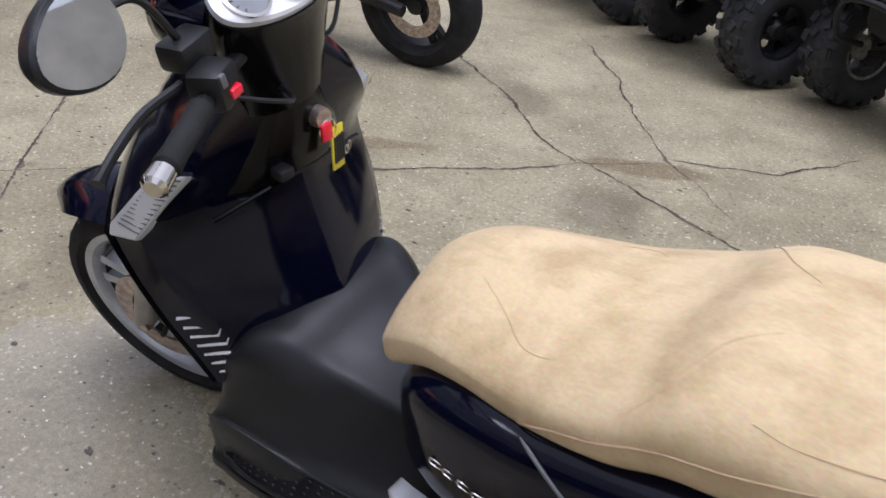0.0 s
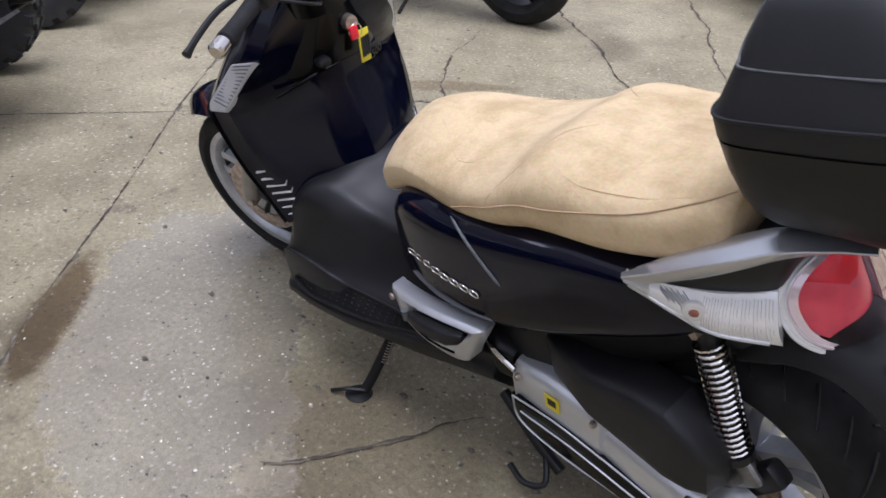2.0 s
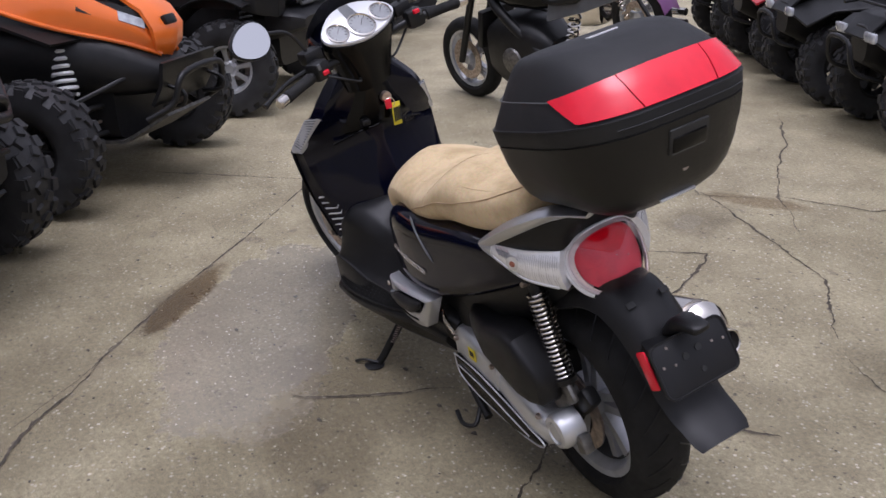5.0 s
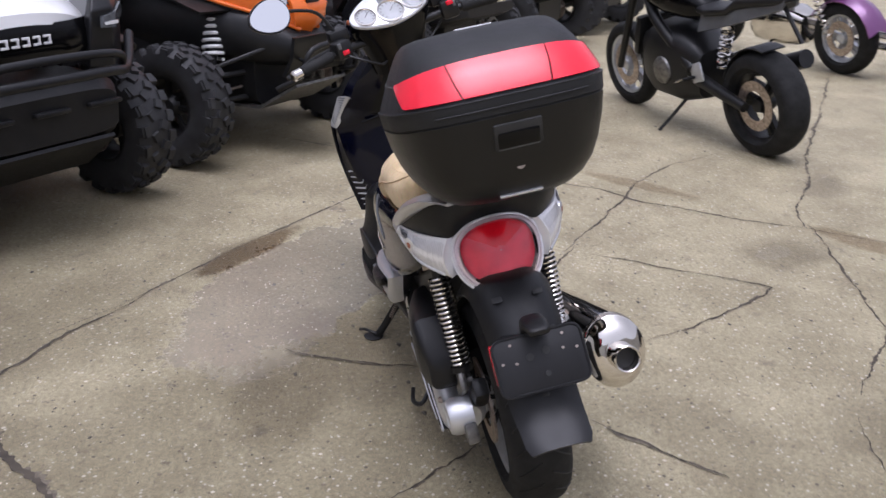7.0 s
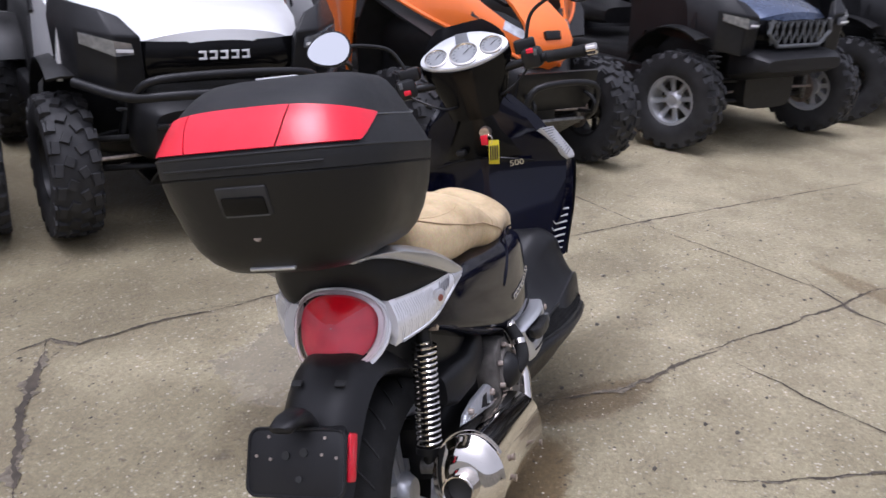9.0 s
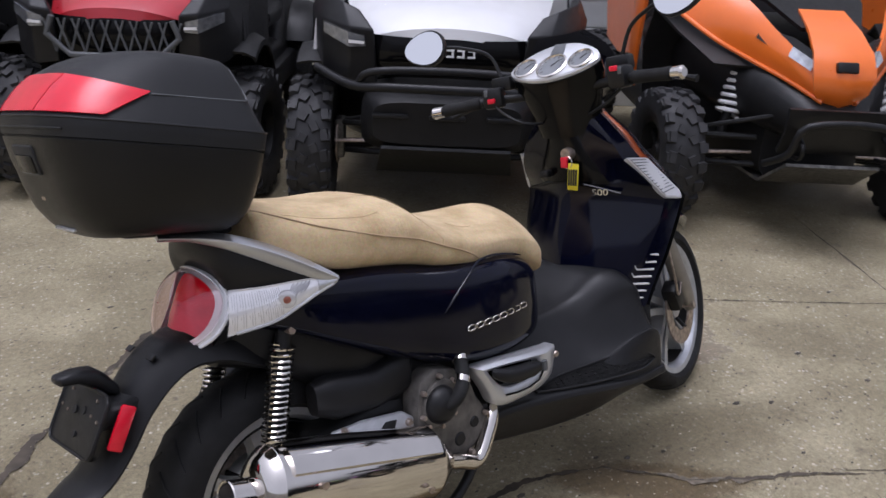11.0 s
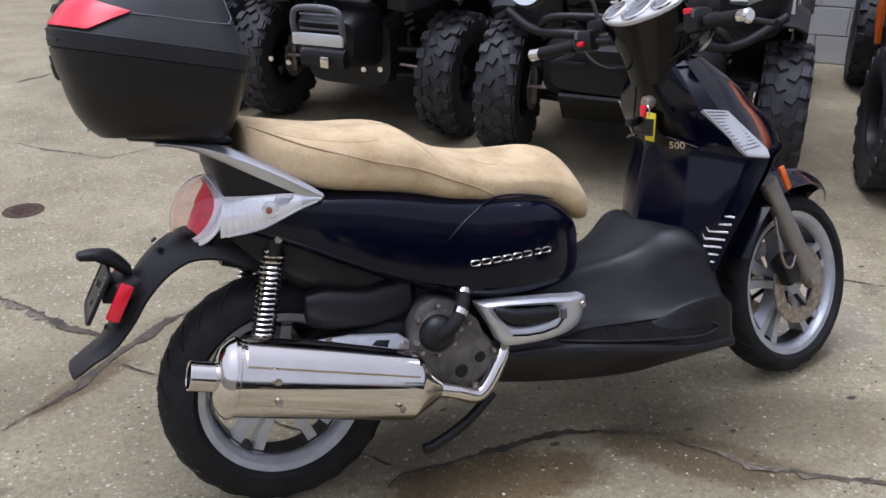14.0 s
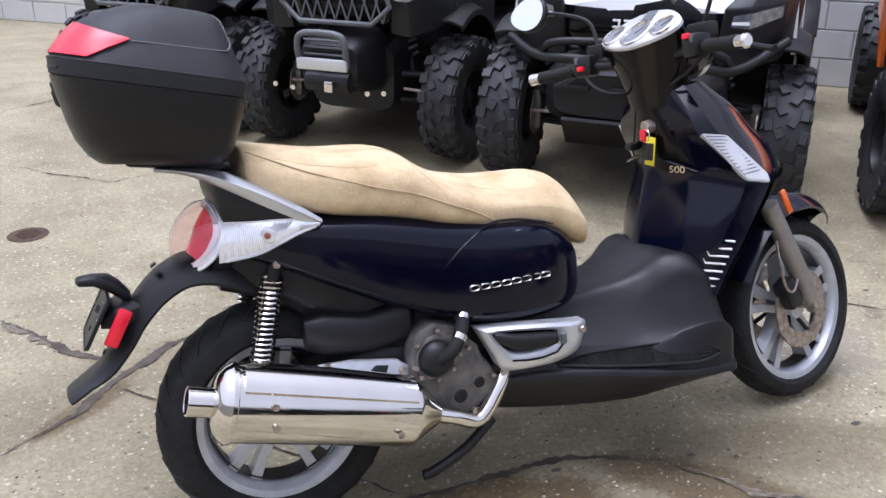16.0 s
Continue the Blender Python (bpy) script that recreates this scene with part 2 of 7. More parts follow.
    # the large patches at the row paint shade under and between the vehicles
    damp_shade = patches(((0.78, 0.36, 0.50, 0.30, 20, 1.0), (0.55, 0.62, 0.46, 0.26, -20, 1.0), (1.30, -0.22, 0.62, 0.20, -18, 1.0), (1.72, 0.76, 0.46, 0.13, -38, 0.8), (0.35, 0.10, 0.34, 0.22, 10, 0.9), (2.25, -0.15, 0.34, 0.22, -40, 0.6), (0.05, -1.1, 0.28, 0.20, 60, 0.8),
                    (1.36, -1.55, 0.30, 0.20, -60, 0.9), (-0.25, 0.85, 0.36, 0.16, 40, 0.6), (0.10, -0.55, 0.45, 0.25, 30, 0.55), (0.30, 1.40, 0.55, 0.25, 30, 0.6), (2.2, -2.3, 0.30, 0.16, -40, 0.7), (3.2, 0.6, 1.1, 0.5, -43, 0.6), (1.5, 2.3, 1.4, 0.5, -43, 0.7), (1.1, 1.55, 1.0, 0.55, -43, 0.55), (0.35, 0.95, 0.7, 0.40, -30, 0.5), (2.2, 1.2, 0.9, 0.45, -43, 0.5), (-0.5, 0.7, 0.6, 0.4, 20, 0.4), (2.5, 2.5, 2.4, 0.9, -43, 0.9), (4.6, 0.6, 2.4, 0.8, -43, 0.8), (0.6, 3.9, 1.6, 0.9, -43, 0.8), (1.0, -0.25, 0.6, 0.24, -20, 0.6)), 0.6)
    wet = patches(((1.40, 0.49, 0.80, 0.33, -34, 1.0), (1.38, -1.52, 0.12, 0.06, -60, 0.4), (0.95, 0.66, 0.35, 0.2, -20, 0.55)), 0.09)
    damp_shade_tint, wet_sheen = n.new("ShaderNodeRGB"), n.new("ShaderNodeRGB")
    damp_shade_tint.outputs[0].default_value = (0.60, 0.575, 0.54, 1)
    wet_sheen.outputs[0].default_value = (0.188, 0.170, 0.145, 1)
    col = mixed("MULTIPLY", damp_shade, col, damp_shade_tint.outputs[0])
    # film's grey paints silt and the sky reflected in the puddle
    film = n.new("ShaderNodeMath")
    film.operation = "MULTIPLY"
    film.inputs[1].default_value = 0.55
    l.new(wet, film.inputs[0])
    col = mixed("MIX", film.outputs[0], col, wet_sheen.outputs[0])
    # brown mud and oily dirt along the joints
    mud = patches(((1.74, 0.71, 0.36, 0.085, -40, 1.0), (0.50, -0.16, 0.34, 0.13, -8, 1.0), (1.02, -0.26, 0.34, 0.10, -42, 0.8), (-0.44, 0.70, 0.24, 0.06, 40, 0.8), (1.44, -2.0, 0.30, 0.10, 30, 0.7), (2.4, -1.3, 0.40, 0.08, 40, 0.6)), 0.35)
    mudc = n.new("ShaderNodeRGB")
    mudc.outputs[0].default_value = (0.48, 0.39, 0.28, 1)
    col = mixed("MULTIPLY", mud, col, mudc.outputs[0])
    l.new(col, b.inputs["Base Color"])
    rr = n.new("ShaderNodeMapRange")
    rr.inputs["To Min"].default_value, rr.inputs["To Max"].default_value = 0.60, 0.40
    l.new(damp_shade, rr.inputs[0])
    low = n.new("ShaderNodeMix")
    low.data_type = "FLOAT"
    l.new(wet, low.inputs["Factor"])
    l.new(rr.outputs[0], low.inputs["A"])
    low.inputs["B"].default_value = 0.12
    l.new(low.outputs["Result"], b.inputs["Roughness"])
    bp = n.new("ShaderNodeBump")
    bp.inputs["Distance"].default_value = 0.004
    flat = n.new("ShaderNodeMapRange")
    flat.inputs["To Min"].default_value, flat.inputs["To Max"].default_value = 0.75, 0.08
    l.new(wet, flat.inputs[0])
    l.new(flat.outputs[0], bp.inputs["Strength"])
    l.new(grain.outputs[0], bp.inputs["Height"])
    l.new(bp.outputs[0], b.inputs["Normal"])
    return m


CONCRETE = concrete()
CRACK = mat("crack_dirt", (0.062, 0.050, 0.036), 0.9, 0, 0, 0.5, 14, 0.5, 120)
CRACKRIM = mat("crack_margin", (0.15, 0.128, 0.095), 0.85, 0, 0, 0.4, 60, 0.8, 260, dark=(0.085, 0.07, 0.05))
CRUMB = mat("concrete_crumb", (0.27, 0.23, 0.16), 0.85, 0, 0, 0.35, 30, 0.4, 200)
GRIT = mat("pale_stone", (0.62, 0.57, 0.47), 0.7, 0, 0, 0.3, 40)
BLOCKPAINT = mat("painted_block", (0.62, 0.62, 0.60), 0.7, 0, 0, 0.08, 5, 0.3, 90)
DASHPAINT = mat("dash_paint", (0.74, 0.75, 0.77), 0.25, 0.25, 0.4, 0.05, 10)
OIL = mat("oil_stain", (0.07, 0.06, 0.045), 0.55, 0, 0, 0.4, 12, 0.4, 150)


# ---- mesh helpers ----
def part(name, bm, material, parent=None, label="", smooth=True, bevel=0.0):
    me = bpy.data.meshes.new(name)
    bmesh.ops.recalc_face_normals(bm, faces=bm.faces)
    bm.to_mesh(me)
    bm.free()
    if smooth:
        me.polygons.foreach_set("use_smooth", [True] * len(me.polygons))
        me.set_sharp_from_angle(angle=radians(38))
    ob = new(name, me)
    me.materials.append(material)
    if parent:
        ob.parent = parent
    if label:
        ob["label"] = label
    if bevel:
        mod = ob.modifiers.new("bevel", "BEVEL")
        mod.width, mod.segments, mod.limit_method = bevel, 2, "ANGLE"
    return ob


def root(name, m=None):
    ob = new(name)
    if m is not None:
        ob.matrix_world = m
    ob.empty_display_size = 0.1
    return ob


def cr(pts, n):
    """n points on a smooth curve through pts."""
    p = [Vector(q) for q in pts]
    p = [2 * p[0] - p[1], *p, 2 * p[-1] - p[-2]]
    out = []
    for i in range(n):
        u = i / (n - 1) * (len(p) - 3)
        k = min(int(u), len(p) - 4)
        f = u - k
        a, b, c, d = p[k:k + 4]
        out.append(0.5 * (2 * b + (c - a) * f + (2 * a - 5 * b + 4 * c - d) * f * f + (3 * b - a - 3 * c + d) * f ** 3))
    return out


def loft(rings, closed=True, caps=True, bm=None):
    bm = bm or bmesh.new()
    vs = [[bm.verts.new(p) for p in r] for r in rings]
    k = len(rings[0])
    for a, b in zip(vs, vs[1:]):
        for i in range(k if closed else k - 1):
            j = (i + 1) % k
            bm.faces.new((a[i], a[j], b[j], b[i]))
    if caps and closed:
        bm.faces.new(vs[0])
        bm.faces.new(reversed(vs[-1]))
    return bm


def tube(pts, r, n=10, bm=None, caps=True):
    """A round bar along pts; r is one radius or one for each point."""
    pts = [Vector(p) for p in pts]
    rad = r if isinstance(r, (list, tuple)) else [r] * len(pts)
    rings, side = [], None
    for i, p in enumerate(pts):
        d = (pts[min(i + 1, len(pts) - 1)] - pts[max(i - 1, 0)]).normalized()
        if side is None:
            side = d.orthogonal().normalized()
        side = (side - d * side.dot(d)).normalized()
        up = d.cross(side)
        rings.append([p + rad[i] * (math.cos(a) * side + math.sin(a) * up) for a in (2 * math.pi * k / n for k in range(n))])
    return loft(rings, True, caps, bm)


def lathe(profile, n=40, axis="y", centre=(0, 0, 0), bm=None):
    """Turns (radius, along) pairs round an axis."""
    bm = bm or bmesh.new()
    rings = []
    for k in range(n):
        a = 2 * math.pi * k / n
        row = []
        for r, h in profile:
            c, s = r * math.cos(a), r * math.sin(a)
            row.append(Vector({"y": (c, h, s), "z": (c, s, h), "x": (h, c, s)}[axis]) + Vector(centre))
        rings.append([bm.verts.new(p) for p in row])
    for k in range(n):
        a, b = rings[k], rings[(k + 1) % n]
        for i in range(len(profile) - 1):
            bm.faces.new((a[i], a[i + 1], b[i + 1], b[i]))
    bmesh.ops.remove_doubles(bm, verts=bm.verts, dist=1e-5)
    return bm


def box(size, centre=(0, 0, 0), turn=None, bevel=0.0, bm=None, taper=(1, 1)):
    own = bmesh.new()
    bmesh.ops.create_cube(own, size=1)
    for v in own.verts:
        t = taper if v.co.z > 0 else (1, 1)
        v.co = Vector((v.co.x * size[0] * t[0], v.co.y * size[1] * t[1], v.co.z * size[2]))
    if bevel:
        bmesh.ops.bevel(own, geom=own.edges[:], offset=bevel, segments=2, affect="EDGES", profile=0.5)
    own.transform(Matrix.Translation(centre) @ (turn or Matrix()))
    if bm is None:
        return own
    tmp = bpy.data.meshes.new("tmp")
    own.to_mesh(tmp)
    own.free()
    bm.from_mesh(tmp)
    bpy.data.meshes.remove(tmp)
    return bm


def prism(outline, thick, frame_m=None, bevel=0.0):
    """A flat plate with an outline in its x, y plane and a thickness along z."""
    bm = bmesh.new()
    low = [bm.verts.new((x, y, -thick / 2)) for x, y in outline]
    top = [bm.verts.new((x, y, thick / 2)) for x, y in outline]
    bm.faces.new(reversed(low))
    bm.faces.new(top)
    k = len(outline)
    for i in range(k):
        bm.faces.new((low[i], low[(i + 1) % k], top[(i + 1) % k], top[i]))
    if bevel:
        bmesh.ops.bevel(bm, geom=bm.edges[:], offset=bevel, segments=2, affect="EDGES", profile=0.5)
    if frame_m:
        bm.transform(frame_m)
    return bm


def oval(w, b, t, power=2.6, n=28):
    """A squarish oval ring (y, z) of half-width w between heights b and t."""
    out = []
    for k in range(n):
        a = 2 * math.pi * k / n
        c, s = math.cos(a), math.sin(a)
        out.append((w * math.copysign(abs(c) ** (2 / power), c), (b + t) / 2 + (t - b) / 2 * math.copysign(abs(s) ** (2 / power), s)))
    return out


def spring(p0, p1, radius, wire, turns, n=14):
    p0, p1 = Vector(p0), Vector(p1)
    d = (p1 - p0).normalized()
    u = d.orthogonal().normalized()
    v = d.cross(u)
    pts = []
    for i in range(turns * n + 1):
        a = 2 * math.pi * i / n
        pts.append(p0 + (p1 - p0) * (i / (turns * n)) + radius * (math.cos(a) * u + math.sin(a) * v))
    return tube(pts, wire, 6)


# ---- ground ----
def make_ground():
    g = bmesh.new()
    bmesh.ops.create_grid(g, x_segments=60, y_segments=60, size=60)
    part("ground", g, CONCRETE, smooth=False)
    ob = bpy.data.objects["ground"]
    tagged(ob, "cracked weathered tan concrete yard, wet in places and darker along the row", "ground", kind="structure")
    return ob


GROUND = make_ground()


CRUMBS = bmesh.new()
CRACKS = [0]


def wander(rnd, n, steps):
    """A rough line of n values in several octaves, about -1 to 1."""
    out = np.zeros(n)
    for step, amount in steps:
        k = max(2, int(n / step) + 2)
        knots = [rnd.uniform(-1, 1) for _ in range(k)]
        out += amount * np.interp(np.linspace(0, k - 1, n), range(k), knots)
    return out


def crack(pts, width, name="crack", seed=1, material=CRACK, z=0.0, jag=0.02):
    """A ragged open crack: a narrow dark core in a broken, dirty margin, with crumbs along it."""
    rnd = random.Random(seed)
    CRACKS[0] += 1
    z = 0.0016 + 0.00012 * CRACKS[0]
    seg = [(Vector(b) - Vector(a)).length for a, b in zip(pts, pts[1:])]
    total = sum(seg)
    n = max(24, int(total / 0.007))
    line = []
    for i in range(n):
        d = total * i / (n - 1)
        k = 0
        while k < len(seg) - 1 and d > seg[k]:
            d -= seg[k]
            k += 1
        line.append(Vector(pts[k]).lerp(Vector(pts[k + 1]), min(1, d / seg[k])))
    drift = wander(rnd, n, ((40, 0.5 * jag), (14, 0.6 * jag), (5, 0.30 * jag), (1.5, 0.10 * jag)))
    core = width * (0.36 + 0.42 * wander(rnd, n, ((30, 0.7), (8, 0.7), (1.5, 0.6))))
    rim = [width * np.maximum(0.05, 1.15 * wander(rnd, n, ((26, 0.9), (7, 0.8), (1.4, 0.6))) - 0.1) for _ in range(2)]
    lines = []
    for which, lift in ((0, 0.0), (1, 0.0005)):
        bm = bmesh.new()
        rows = []
        for i, p in enumerate(line):
            t = (line[min(i + 2, n - 1)] - line[max(i - 2, 0)]).normalized()
            s = Vector((-t.y, t.x))
            fade = min(1, 5 * i / n + 0.15, 5 * (n - 1 - i) / n + 0.15)
            c = p + s * drift[i]
            u, v = (rim[0][i] * fade, rim[1][i] * fade) if which == 0 else (max(0.0008, core[i] * fade), max(0.0008, core[i] * 0.7 * fade))
            rows.append([bm.verts.new((*(c + s * u), z + lift)), bm.verts.new((*(c - s * v), z + lift))])
            if which == 0 and rnd.random() < min(0.6, width * 26):
                r = rnd.uniform(0.002, 0.0045) + width * 0.12 * rnd.random() ** 3
                q = c + s * rnd.gauss(0, width * 1.3)
                a0 = rnd.uniform(0, 6)
                ring = [CRUMBS.verts.new((q.x + r * rnd.uniform(0.6, 1.2) * math.cos(a0 + j * 1.2566), q.y + r * rnd.uniform(0.6, 1.2) * math.sin(a0 + j * 1.2566), 0.001)) for j in range(5)]
                top = CRUMBS.verts.new((q.x, q.y, 0.002 + 0.6 * r))
                for j in range(5):
                    CRUMBS.faces.new((ring[j], ring[(j + 1) % 5], top))
        for x, y in zip(rows, rows[1:]):
            bm.faces.new((x[0], x[1], y[1], y[0]))
        lines.append(part(name if which else "crack_margin", bm, material if which else CRACKRIM, GROUND, smooth=False))
    return lines[1]


# open joints and cracks across the yard
crack(((1.06, 1.39), (1.27, 1.17), (1.76, 0.77), (2.38, 0.2), (2.9, -0.24), (4.26, -1.52)), 0.011, seed=3, jag=0.004, z=0.004)
crack(((3.64, 0.6), (2.94, -0.23), (2.55, -0.78), (2.23, -1.21)), 0.007, seed=4, jag=0.004, z=0.0045)
crack(((1.68, -1.88), (1.1, -1.69), (0.64, -1.54), (0.24, -1.16)), 0.012, seed=5, jag=0.016, z=0.005)
crack(((2.91, -2.06), (2.7, -1.64), (2.38, -1.3), (2.09, -1.09), (1.69, -0.75), (1.5, -0.6)), 0.011, seed=6, jag=0.016, z=0.0055)
crack(((5.17, -4.28), (3.70, -3.24), (2.77, -2.55), (2.29, -2.27), (1.87, -1.93), (1.65, -1.84), (1.55, -1.93), (1.41, -2.10)), 0.014, seed=7, jag=0.016, z=0.006)
crack(((2.67, -3.49), (2.12, -2.97), (1.7, -2.44), (1.42, -2.15), (1.0, -1.84)), 0.009, seed=8, jag=0.016, z=0.0065)
crack(((2.45, -1.02), (2.16, -1.18), (1.85, -1.52), (1.65, -1.84)), 0.009, seed=9, jag=0.016, z=0.007)
crack(((1.42, -2.15), (1.04, -2.37), (0.84, -2.83)), 0.009, seed=10, jag=0.016, z=0.0075)
crack(((1.48, -0.73), (1.26, -1.02), (1.04, -1.33), (0.76, -0.85), (0.69, -0.65)), 0.009, seed=11, jag=0.016, z=0.008)
crack(((-0.01, 0.37), (0.15, 0.12), (0.29, -0.04)), 0.009, seed=12, jag=0.016, z=0.0085)
crack(((0.24, -0.27), (0.12, -0.37), (-0.09, -0.53)), 0.009, seed=13, jag=0.016, z=0.009)
crack(((0.13, -1.07), (-0.14, -0.97)), 0.009, seed=14, jag=0.016, z=0.0095)
crack(((0.59, 1.66), (0.78, 1.61), (0.78, 1.49), (1.07, 1.32), (1.4, 1.04)), 0.009, seed=15, jag=0.016, z=0.01)
crack(((0.78, 1.61), (0.29, 1.34), (0.0, 1.11), (-0.32, 0.86), (-0.47, 0.66), (-0.67, 0.53)), 0.026, seed=16, jag=0.016, z=0.0105)
crack(((-0.7, 1.38), (-0.49, 1.06), (-0.37, 0.95)), 0.026, seed=17, jag=0.016, z=0.011)
crack(((-0.33, 0.76), (-0.24, 0.65)), 0.009, seed=18, jag=0.016, z=0.0115)
crack(((0.22, -0.08), (0.28, -0.05), (0.42, -0.06), (0.58, -0.05), (0.73, -0.04), (0.87, -0.09), (0.98, -0.15), (1.06, -0.25), (1.16, -0.37), (1.24, -0.44), (1.41, -0.56), (1.55, -0.66)), 0.018, seed=19, jag=0.016, z=0.012)
crack(((-0.77, 3.28), (-0.24, 2.78), (0.02, 2.87)), 0.009, seed=20, jag=0.016, z=0.0125)
crack(((-0.81, 4.47), (-0.51, 4.67), (0.3, 5.3)), 0.009, seed=21, jag=0.016, z=0.013)
crack(((0.81, 0.61), (0.7, 0.36), (0.62, 0.13)), 0.009, seed=22, jag=0.016, z=0.0135)


crumbs = part("concrete_crumbs", CRUMBS, CRUMB, None, smooth=False)
tagged(crumbs, "small crumbs of broken concrete along the cracks", "debris", kind="stuff")


def stain(name, centre, size, material, seed, lobes=5, z=0.002):
    """A thin film with a ragged rim."""
    rnd = random.Random(seed)
    ph = [(rnd.uniform(0, 6.3), rnd.uniform(0.04, 0.16)) for _ in range(lobes)]
    bm = bmesh.new()
    ring = []
    for k in range(72):
        a = 2 * math.pi * k / 72
        r = 1 + sum(m * math.sin((j + 2) * a + p) for j, (p, m) in enumerate(ph)) + rnd.uniform(-0.03, 0.03)
        ring.append(bm.verts.new((centre[0] + size[0] * r * math.cos(a), centre[1] + size[1] * r * math.sin(a), z)))
    bm.faces.new(ring)
    return part(name, bm, material, GROUND, smooth=False)


stain("oil_spot", (1.36, 0.62), (0.011, 0.007), OIL, 4, z=0.003)
stain("oil_spot", (1.52, 0.34), (0.012, 0.008), OIL, 5, z=0.003)


def litter():
    """Small chips and leaves of dirt on the concrete."""
    rnd = random.Random(11)
    bm = bmesh.new()
    for cx, cy, sx, sy, n in ((2.6, 0.1, 0.5, 0.4, 40), (0.8, 0.3, 0.35, 0.25, 40), (1.3, -0.3, 0.6, 0.3, 40), (0.5, 1.6, 0.5, 0.3, 45), (2.6, -1.2, 0.8, 0.6, 40), (0.9, -1.0, 0.7, 0.5, 50), (1.6, 1.0, 0.7, 0.4, 40), (2.9, -0.9, 0.5, 0.35, 90), (3.6, -1.4, 0.6, 0.5, 50)):
        for _ in range(n):
            x, y, r = rnd.gauss(cx, sx), rnd.gauss(cy, sy), 0.003 + 0.014 * rnd.random() ** 2.5
            a0 = rnd.uniform(0, 6)
            ring = [bm.verts.new((x + r * rnd.uniform(0.6, 1.3) * math.cos(a0 + k * 1.2566), y + 0.55 * r * rnd.uniform(0.6, 1.3) * math.sin(a0 + k * 1.2566), 0.003)) for k in range(5)]
            top = bm.verts.new((x, y, 0.003 + 0.22 * r))
            for k in range(5):
                bm.faces.new((ring[k], ring[(k + 1) % 5], top))
    ob = part("dirt_chips", bm, OIL, None, smooth=False)
    tagged(ob, "small dark chips and leaf bits scattered on the concrete", "debris", kind="stuff")
    # pale stones and dark pits of the worn top of the slab
    for name, count, low, high, material, text in (("pale_grit", 5200, 0.0016, 0.0058, GRIT, "pale stones laid bare in the worn concrete"), ("dark_grit", 3000, 0.0016, 0.0062, OIL, "dark specks and pits in the worn concrete")):
        bm = bmesh.new()
        for _ in range(count):
            x, y = rnd.gauss(1.0, 1.5), rnd.gauss(-0.1, 1.5)
            r, a0, sq = low + (high - low) * rnd.random() ** 3, rnd.uniform(0, 6), rnd.uniform(0.5, 1.0)
            ring = [bm.verts.new((x + r * rnd.uniform(0.7, 1.2) * math.cos(a0 + k * 1.2566), y + sq * r * rnd.uniform(0.7, 1.2) * math.sin(a0 + k * 1.2566), 0.0006)) for k in range(5)]
            top = bm.verts.new((x, y, 0.0010 + 0.25 * r))
            for k in range(5):
                bm.faces.new((ring[k], ring[(k + 1) % 5], top))
        tagged(part(name, bm, material, None, smooth=False), text, "grit", kind="stuff")


litter()


def drain_cover():
    bm = lathe([(0, 0.004), (0.075, 0.004), (0.085, 0.002), (0.085, 0), (0, 0)], 28, "z")
    ob = part("drain_cover", bm, RUSTY, None)
    ob.location = (-0.62, 2.2, 0)
    tagged(ob, "small round rusty iron cover set in the concrete", "drain cover")
    for k in range(5):
        part("cover_rib", box((0.11 - 0.02 * abs(k - 2), 0.008, 0.004), (0, -0.04 + 0.02 * k, 0.005), None, 0.001), RUSTY, ob)


RUSTY = mat("rusty_iron", (0.075, 0.045, 0.03), 0.8, 0.3, 0, 0.4, 40, 0.5, 200)
drain_cover()

# ---- the building behind the row ----
ROW = Matrix(((0.73, 0.683, 0), (-0.683, 0.73, 0), (0, 0, 1))).to_4x4()   # x along the row, y away from it


def at_row(s, d, z=0.0):
    return ROW @ Vector((s, d, z))


def make_wall():
    core = box((34, 0.19, 4.2), (3, 5.62, 2.1))
    core.transform(ROW)
    w = part("wall_north", core, BLOCKPAINT, smooth=False)
    tagged(w, "white painted concrete block wall of a building", "wall", kind="structure")
    blk = box((0.392, 0.02, 0.192), bevel=0.004)
    me = bpy.data.meshes.new("block")
    blk.to_mesh(me)
    blk.free()
    me.materials.append(BLOCKPAINT)
    for row in range(7):
        for i in range(40):
            ob = new("block", me)
            ob.parent = w
            ob.matrix_world = ROW @ pose(-7.8 + 0.4 * i + 0.2 * (row % 2), 5.515, 0.1 + 0.2 * row)
    return w


make_wall()


def unseen_wall(name, size, at, label, material):
    """A plain unseen wall added behind the camera to shape light and reflections."""
    bm = box(size, at)
    bm.transform(ROW)
    tagged(part(name, bm, material, smooth=False), label, "wall", kind="structure")


UNSEENGREY = mat("unseen_wall_grey", (0.40, 0.39, 0.36), 0.85, 0, 0, 0.25, 1.5, 0.4, 40)
unseen_wall("wall_south_unseen", (40, 0.3, 3.4), (2, -10.0, 1.7), "unseen grey wall added on the yard's open side for reflections", UNSEENGREY)
unseen_wall("wall_west_unseen", (0.3, 15.2, 3.6), (-11.0, -2.2, 1.8), "unseen white wall added at the yard's end for reflections", BLOCKPAINT)


# ---- the scooter: x ahead, y to its left, z up, standing on its side stand ----
LEANING = pose(0, 0, 0, -11.3, 0, 0)
SC = root("scooter", LEANING)
tagged(SC, "dark navy step-through scooter with tan suede seat on its side stand", "scooter")
STEER_AT, STEER_AX = Vector((1.09, 0, 1.0)), Vector((-0.454, 0, 0.891))
STEER = Matrix.Translation(STEER_AT) @ Matrix.Rotation(radians(14), 4, STEER_AX) @ Matrix.Translation(-STEER_AT)


